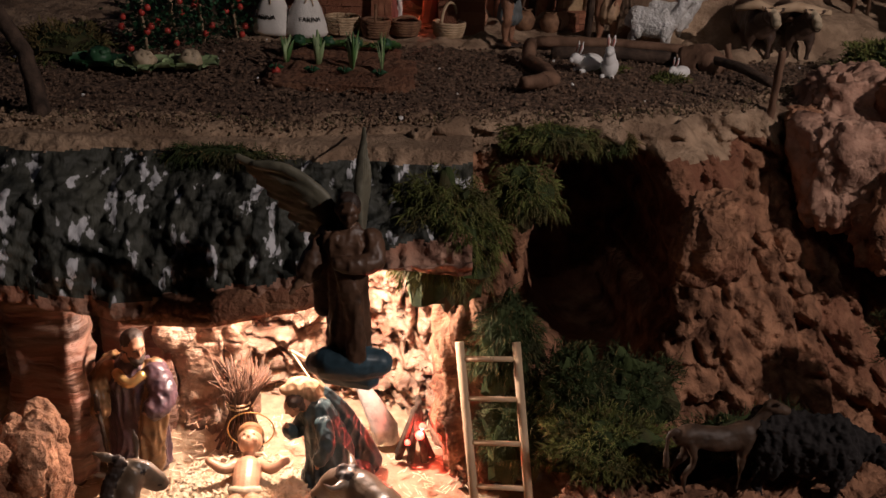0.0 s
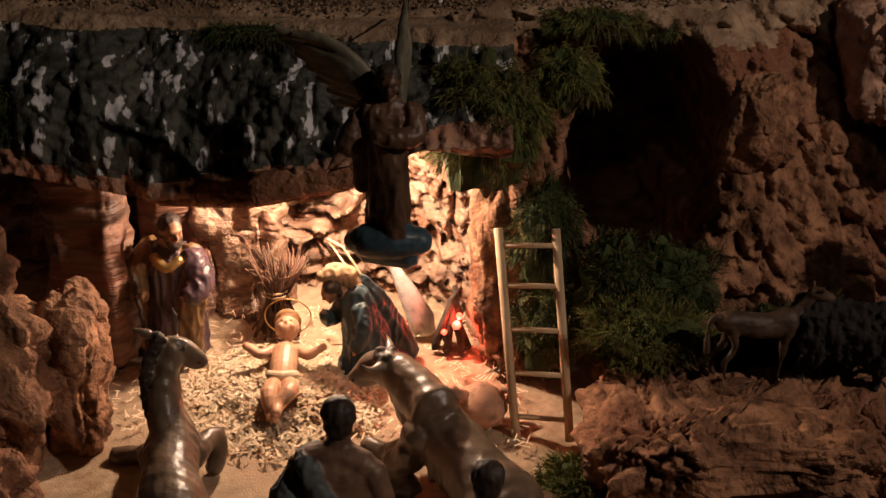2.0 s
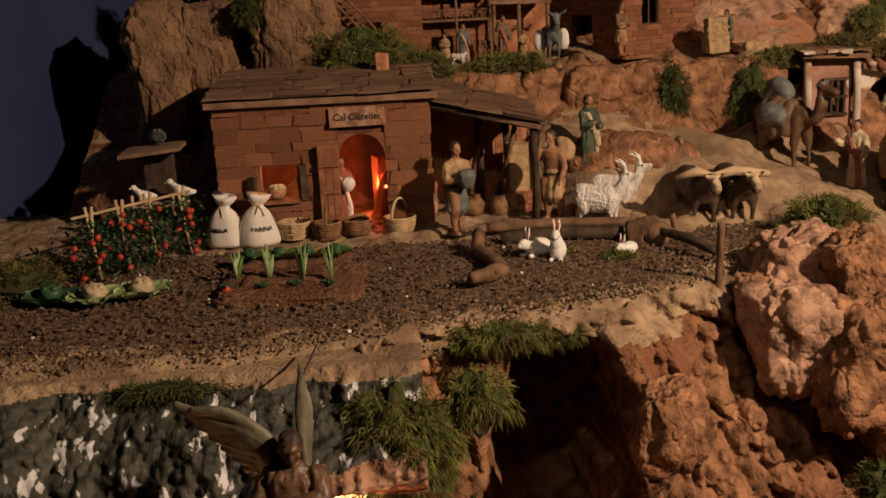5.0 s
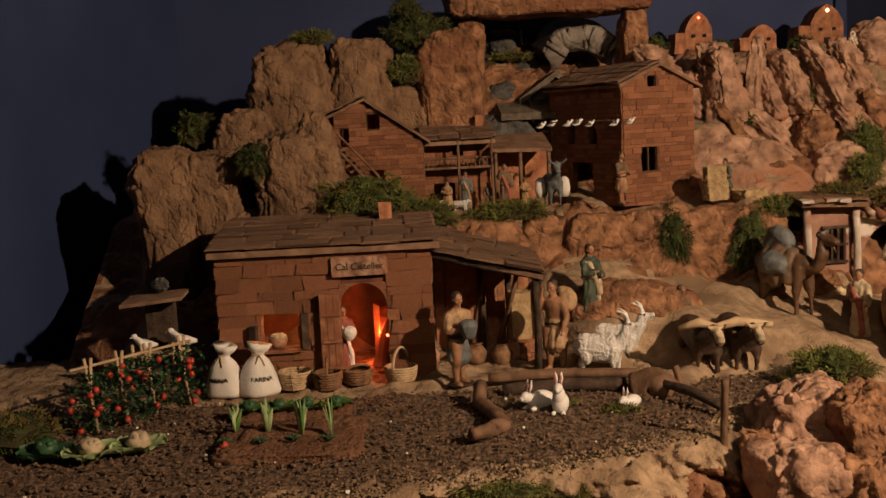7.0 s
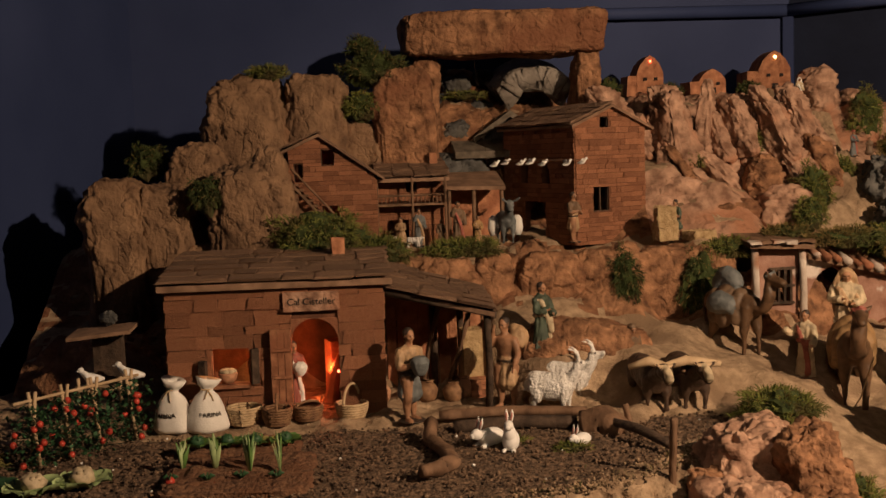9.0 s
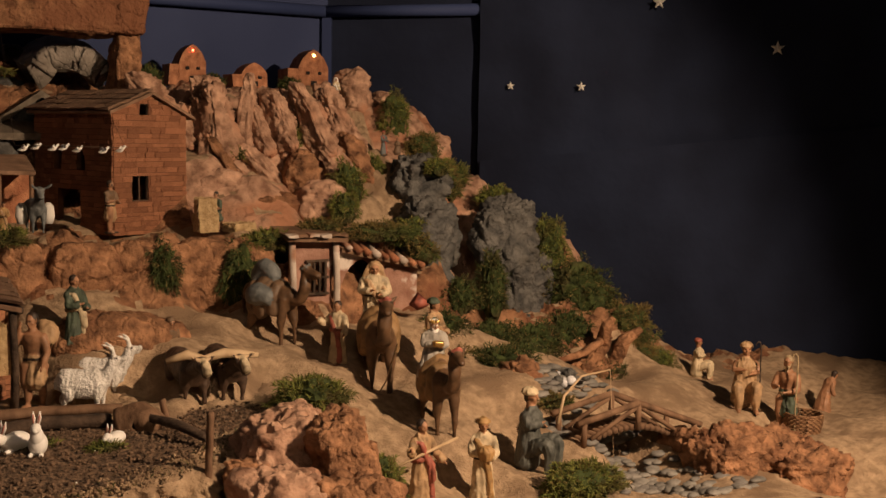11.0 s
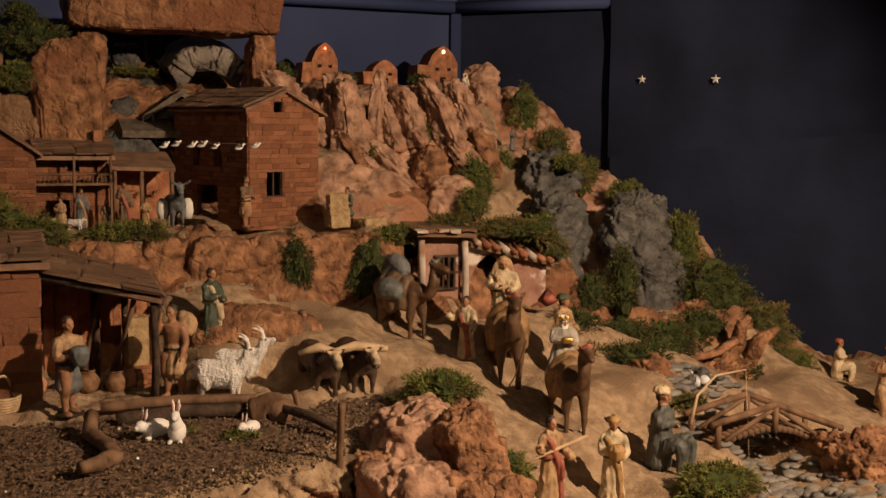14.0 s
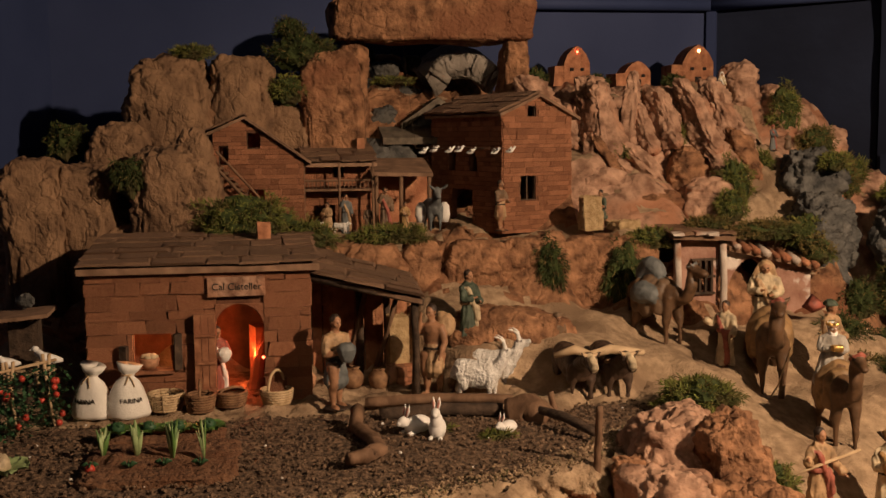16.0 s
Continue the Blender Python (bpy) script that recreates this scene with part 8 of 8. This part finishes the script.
# ---- moss ----
def moss(place, size, n, blade=0.014, m=None, seed=0, droop=0.3, label="clump of green moss on the rocks", core=True, name="moss_clump", wide=0.0011, bias=0.2):
    rnd = random.Random(seed)
    mb = MB()
    # core closes the gaps; the shade between the blades is in its darker colour
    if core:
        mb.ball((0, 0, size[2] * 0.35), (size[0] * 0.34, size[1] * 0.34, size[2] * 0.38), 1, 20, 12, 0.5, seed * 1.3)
    for i in range(n):
        a, c = rnd.uniform(0, 6.283), rnd.uniform(-0.5, 1)
        q = math.sqrt(1 - c * c)
        d = Vector((q * math.cos(a), q * math.sin(a), c))
        lump = 0.75 + 0.45 * noise.noise(d * 2.2 + Vector((seed, 0, 0))) + 0.25 * noise.noise(d * 6 + Vector((seed, 0, 0)))
        p = Vector((d.x * size[0] / 2, d.y * size[1] / 2, size[2] * (0.35 + 0.5 * d.z))) * 1.0
        p = Vector((p.x * lump, p.y * lump, size[2] * 0.35 + (p.z - size[2] * 0.35) * lump))
        g = (d + Vector((rnd.gauss(0, 0.6), rnd.gauss(0, 0.6), rnd.gauss(bias, 0.6)))).normalized() * blade * rnd.uniform(0.5, 1.4)
        w = g.cross(Vector((rnd.uniform(-1, 1), rnd.uniform(-1, 1), rnd.uniform(-1, 1)))).normalized() * wide
        e = Vector((0, 0, -droop * blade))
        mb.add([p - w, p + w, p + g * 0.6 + w * 0.8, p + g * 0.6 - w * 0.8, p + g + e], [(0, 1, 2, 3), (3, 2, 4)], 0 if rnd.random() < 0.8 else 2)
    return mb.obj(name, [m or MOSS, MOSS_DARK_SHADE, MOSS_DRY], place, smooth=False, label=label, category="moss")


CLUMPS = [
    ((2.1, 2.87, 1.08), (0.26, 0.16, 0.22), 2200, MOSS_DARK_SHADE, "thick green bush on the steep slope"), ((2.22, 2.76, 0.98), (0.24, 0.14, 0.18), 1800, MOSS_DRY, "brown-green bush on the steep slope"), ((2.0, 2.78, 0.98), (0.22, 0.14, 0.16), 1600, MOSS_DARK_SHADE, "dark bush above the bridge"),
    ((2.3, 2.7, 0.9), (0.16, 0.1, 0.1), 900, MOSS, "green bush at the hill's foot"), ((1.98, 3.12, 1.3), (0.14, 0.1, 0.16), 1000, MOSS, "green bush along the crest"), ((1.85, 3.28, 1.45), (0.16, 0.1, 0.14), 1000, MOSS, "green bush along the crest"),
    ((1.33, 2.98, 1.38), (0.1, 0.08, 0.12), 800, MOSS, "moss beside the sand path"), ((0.42, 3.53, 1.8), (0.14, 0.08, 0.03), 500, MOSS, "moss patch inside the rock gate"), ((1.52, 3.2, 1.5), (0.08, 0.08, 0.1), 600, MOSS, "moss beside the sand path"), ((1.2, 2.84, 1.36), (0.16, 0.08, 0.06), 700, MOSS_DRY, "dry turf on the terrace edge"),
    ((1.62, 2.78, 1.12), (0.12, 0.1, 0.14), 900, MOSS_DARK_SHADE, "moss at the grey crag's foot"), ((1.5, 2.55, 1.03), (0.16, 0.1, 0.06), 900, MOSS_DRY, "low moss beside the path"),
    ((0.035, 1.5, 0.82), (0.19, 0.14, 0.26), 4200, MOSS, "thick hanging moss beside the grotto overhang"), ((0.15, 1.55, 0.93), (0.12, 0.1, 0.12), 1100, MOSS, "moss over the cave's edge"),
    # two dark clumps added to cover cliff that the grotto bulb lights
    ((0.135, 1.5, 0.66), (0.13, 0.1, 0.22), 1500, MOSS_DARK_SHADE, "dark hanging moss added over the bulb-lit cliff above the ladder"), ((0.24, 1.47, 0.62), (0.14, 0.1, 0.18), 1200, MOSS_DARK_SHADE, "dark moss added over the bulb-lit cliff beside the ladder"),
    ((0.16, 1.5, 0.5), (0.14, 0.1, 0.26), 1600, MOSS_DARK_SHADE, "dark moss on the cliff behind the ladder"), ((0.29, 1.4, 0.585), (0.22, 0.15, 0.13), 2600, MOSS, "springy green moss bush on the cork ledge"),
    ((0.19, 1.225, 0.465), (0.14, 0.12, 0.06), 1500, MOSS, "bright low moss cushion in front of the ladder"), ((0.55, 1.45, 0.56), (0.3, 0.12, 0.14), 1200, MOSS_DARK_SHADE, "dark moss under the cliff"),
    ((0.33, 1.5, 0.6), (0.2, 0.12, 0.18), 1200, MOSS_DARK_SHADE, "dark moss below the cave mouth"), ((0.78, 1.5, 0.72), (0.16, 0.12, 0.18), 1000, MOSS_DARK_SHADE, "dark moss on the low cliff"),
    ((-0.64, 1.47, 0.86), (0.2, 0.12, 0.12), 1200, MOSS_DARK_SHADE, "dark moss on the rock overhang"), ((-0.3, 1.55, 1.01), (0.2, 0.06, 0.03), 700, MOSS_DARK_SHADE, "thin moss along the overhang's rim"),
    ((0.2, 1.69, 1.01), (0.18, 0.1, 0.05), 900, MOSS, "grassy moss on the cliff's rim"), ((0.3, 1.72, 1.0), (0.1, 0.06, 0.05), 500, MOSS_DRY, "dry moss on the cliff's rim"),
    ((-0.72, 2.1, 1.03), (0.2, 0.3, 0.09), 1200, MOSS_DRY, "dry brown moss beside the field"), ((0.35, 2.15, 1.04), (0.1, 0.05, 0.015), 250, MOSS, "flat moss patch among the rabbits"),
    ((0.47, 2.08, 1.04), (0.08, 0.05, 0.018), 250, MOSS, "flat moss patch beside a rabbit"),
    ((-0.51, 3.08, 1.58), (0.12, 0.1, 0.12), 900, MOSS_DARK_SHADE, "dark bush on the cork towers"), ((-0.315, 2.82, 1.5), (0.1, 0.08, 0.11), 900, MOSS_DARK_SHADE, "dark bush hanging on the cork crag"),
    ((-0.185, 3.2, 1.855), (0.13, 0.08, 0.05), 600, MOSS, "low moss on the cork tower"), ((0.09, 3.22, 1.73), (0.14, 0.1, 0.1), 900, MOSS, "green moss between the towers"),
    ((0.13, 3.26, 1.83), (0.22, 0.12, 0.13), 1400, MOSS_DARK_SHADE, "dark bush on top of the cork tower"), ((0.09, 3.3, 1.92), (0.1, 0.08, 0.08), 500, MOSS_DARK_SHADE, "dark bush beside the rock lintel"),
    ((-0.03, 2.76, 1.37), (0.28, 0.14, 0.15), 2400, MOSS, "leafy green bush behind the brick house"), ((0.1, 2.75, 1.35), (0.2, 0.12, 0.1), 1300, MOSS, "leafy green bush behind the brick house"),
    ((0.33, 2.8, 1.36), (0.22, 0.08, 0.055), 1300, MOSS, "low green bush on the terrace edge"), ((0.745, 2.76, 1.21), (0.09, 0.08, 0.19), 1100, MOSS_DARK_SHADE, "hanging moss on the terrace face"),
    ((0.945, 2.76, 1.19), (0.13, 0.08, 0.2), 1300, MOSS_DARK_SHADE, "hanging moss on the terrace face"), ((0.92, 2.17, 1.05), (0.18, 0.2, 0.09), 1500, MOSS, "grassy moss at the field's corner"),
    ((1.02, 2.78, 1.33), (0.16, 0.08, 0.07), 800, MOSS, "moss above the whitewashed hut"), ((1.35, 2.8, 1.35), (0.26, 0.1, 0.06), 1100, MOSS_DRY, "mossy turf over the hut's roof"),
    ((1.38, 3.08, 1.4), (0.13, 0.1, 0.2), 1300, MOSS, "green moss beside the sand path"), ((1.5, 2.87, 1.31), (0.15, 0.1, 0.12), 1000, MOSS, "green moss beside the grey crag"),
    ((1.06, 3.22, 1.56), (0.1, 0.06, 0.06), 600, MOSS, "moss tuft on the crags"), ((1.3, 3.34, 1.66), (0.1, 0.06, 0.08), 600, MOSS, "moss tuft on the crags"), ((1.26, 3.25, 1.58), (0.06, 0.06, 0.12), 500, MOSS, "moss tuft between the crags"),
    ((1.1, 3.55, 1.79), (0.08, 0.06, 0.05), 400, MOSS_DARK_SHADE, "moss tuft by the hilltop house"), ((1.36, 3.55, 1.79), (0.08, 0.06, 0.05), 400, MOSS_DARK_SHADE, "moss tuft by the hilltop house"), ((0.88, 3.5, 1.75), (0.1, 0.08, 0.12), 600, MOSS_DARK_SHADE, "dark bush beside the rock pillar"),
    ((1.7, 3.42, 1.62), (0.12, 0.1, 0.22), 1100, MOSS, "green bush on the hill's crest"), ((1.78, 3.36, 1.56), (0.14, 0.1, 0.12), 900, MOSS_DRY, "brown-green bush on the hill's crest"), ((1.66, 3.02, 1.52), (0.1, 0.08, 0.07), 700, MOSS, "moss on the grey crag"),
    ((1.92, 3.1, 1.42), (0.14, 0.1, 0.08), 900, MOSS, "green bush above the waterfall"), ((1.8, 3.2, 1.42), (0.1, 0.1, 0.16), 700, MOSS_DRY, "dry bush beside the grey crag"),
    ((2.03, 2.93, 1.2), (0.14, 0.1, 0.24), 1800, MOSS, "green bush along the steep edge"), ((2.14, 2.83, 1.06), (0.22, 0.12, 0.15), 2000, MOSS_DARK_SHADE, "green bush along the steep edge"), ((2.22, 2.7, 0.92), (0.2, 0.12, 0.11), 1400, MOSS_DRY, "brown-green bush at the hill's foot"),
    # darker green from here puts the slope's shade into the moss colour
    ((2.05, 2.64, 0.92), (0.22, 0.12, 0.06), 1000, MOSS_DARK_SHADE, "low moss behind the bridge"), ((1.6, 2.5, 1.0), (0.22, 0.16, 0.1), 1800, MOSS_DARK_SHADE, "green moss bank beside the path"), ((1.66, 2.66, 1.02), (0.2, 0.14, 0.12), 1400, MOSS_DARK_SHADE, "dark moss in the dry waterfall"),
    ((1.7, 2.58, 0.98), (0.2, 0.16, 0.12), 1700, MOSS_DARK_SHADE, "bush darkened in colour on the shaded slope"), ((1.82, 2.68, 0.98), (0.22, 0.14, 0.15), 1700, MOSS_DARK_SHADE, "bush darkened in colour on the shaded slope"), ((1.48, 2.62, 1.08), (0.16, 0.12, 0.1), 1000, MOSS_DARK_SHADE, "dark bush above the path"),
    ((1.74, 2.8, 1.1), (0.1, 0.1, 0.26), 1100, MOSS_DARK_SHADE, "dark moss in the dry waterfall"), ((1.63, 2.3, 0.95), (0.14, 0.08, 0.05), 700, MOSS_DRY, "low moss beside the stream"), ((1.47, 1.93, 0.85), (0.22, 0.14, 0.1), 2400, MOSS, "bright green moss bush beside the stream"),
    ((2.46, 2.1, 0.76), (0.32, 0.1, 0.05), 1300, MOSS_DARK_SHADE, "low moss on the sand bank"), ((0.97, 1.92, 0.93), (0.1, 0.1, 0.1), 900, MOSS, "moss among the orange rocks"), ((1.48, 2.76, 1.28), (0.1, 0.1, 0.1), 700, MOSS_DRY, "dry moss by the hut"),
]
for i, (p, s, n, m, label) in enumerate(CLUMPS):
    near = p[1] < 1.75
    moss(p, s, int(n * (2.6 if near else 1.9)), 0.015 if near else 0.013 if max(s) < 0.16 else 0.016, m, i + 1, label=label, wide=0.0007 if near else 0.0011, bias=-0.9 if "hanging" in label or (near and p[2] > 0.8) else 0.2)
# twisted roots above the bridge
branch("twisted_root", [(2.0, 2.66, 0.95), (2.06, 2.66, 1.02), (2.05, 2.64, 1.08), (2.07, 2.63, 1.11)], [0.02, 0.024, 0.018, 0.008], CORK, "twisted red-brown root above the bridge")
branch("twisted_root", [(2.1, 2.66, 0.95), (2.12, 2.64, 1.03), (2.17, 2.62, 1.07)], [0.02, 0.022, 0.01], CORK, "twisted red-brown root above the bridge")
branch("twisted_root", [(1.86, 2.6, 1.0), (1.96, 2.62, 1.01), (2.06, 2.66, 1.04)], [0.008, 0.012, 0.014], CORK, "twisted red-brown root reaching over the stream")
# gravel on the field
random.seed(12)
mb = MB()
for i in range(5200):
    x, y = random.uniform(-0.95, 0.85), random.uniform(1.62, 2.3)
    if y < lerp(x, EDGE) + 0.05:
        continue
    s = random.uniform(0.0013, 0.0042)
    mb.ball((x, y, 1.049), (s, s, s * 0.8), 1 if random.random() < 0.007 else 0, 6, 4, 0.5, i)
mb.obj("soil_crumbs", [SOIL, WHITE_GLAZE], smooth=False, label="dark crumbled soil with pale specks", category="soil", kind="stuff")
# dry grit and fibres along the field's rim
random.seed(21)
mb = MB()
for i in range(4200):
    x = random.uniform(-1.0, 0.8)
    y = lerp(x, EDGE) + random.gauss(0.05, 0.03)
    z = 1.045 - 0.03 * (1 - step(0, 0.03, y - lerp(x, EDGE)))
    if i % 3:
        q = random.uniform(0.001, 0.0035)
        mb.ball((x, y, z + 0.002), (q, q, q * 0.8), 0, 6, 4, 0.5, i)
    else:
        w, l = random.uniform(0, 6.28), random.uniform(0.004, 0.012)
        d = Vector((math.cos(w), math.sin(w), random.uniform(0, 0.9))) * l
        n = Vector((-d.y, d.x, 0)).normalized() * 0.0006
        p = Vector((x, y, z + 0.002))
        mb.add([p - n, p + n, p + d + n, p + d - n], [(0, 1, 2, 3)], 1 if i % 2 else 2)
mb.obj("rim_grit", [SAND_WET, MOSS_DRY, MOSS_DARK_SHADE], smooth=False, label="dry grit and moss fibres along the field's rim", category="grit", kind="stuff")
bpy.data.scenes.remove(BENCH)
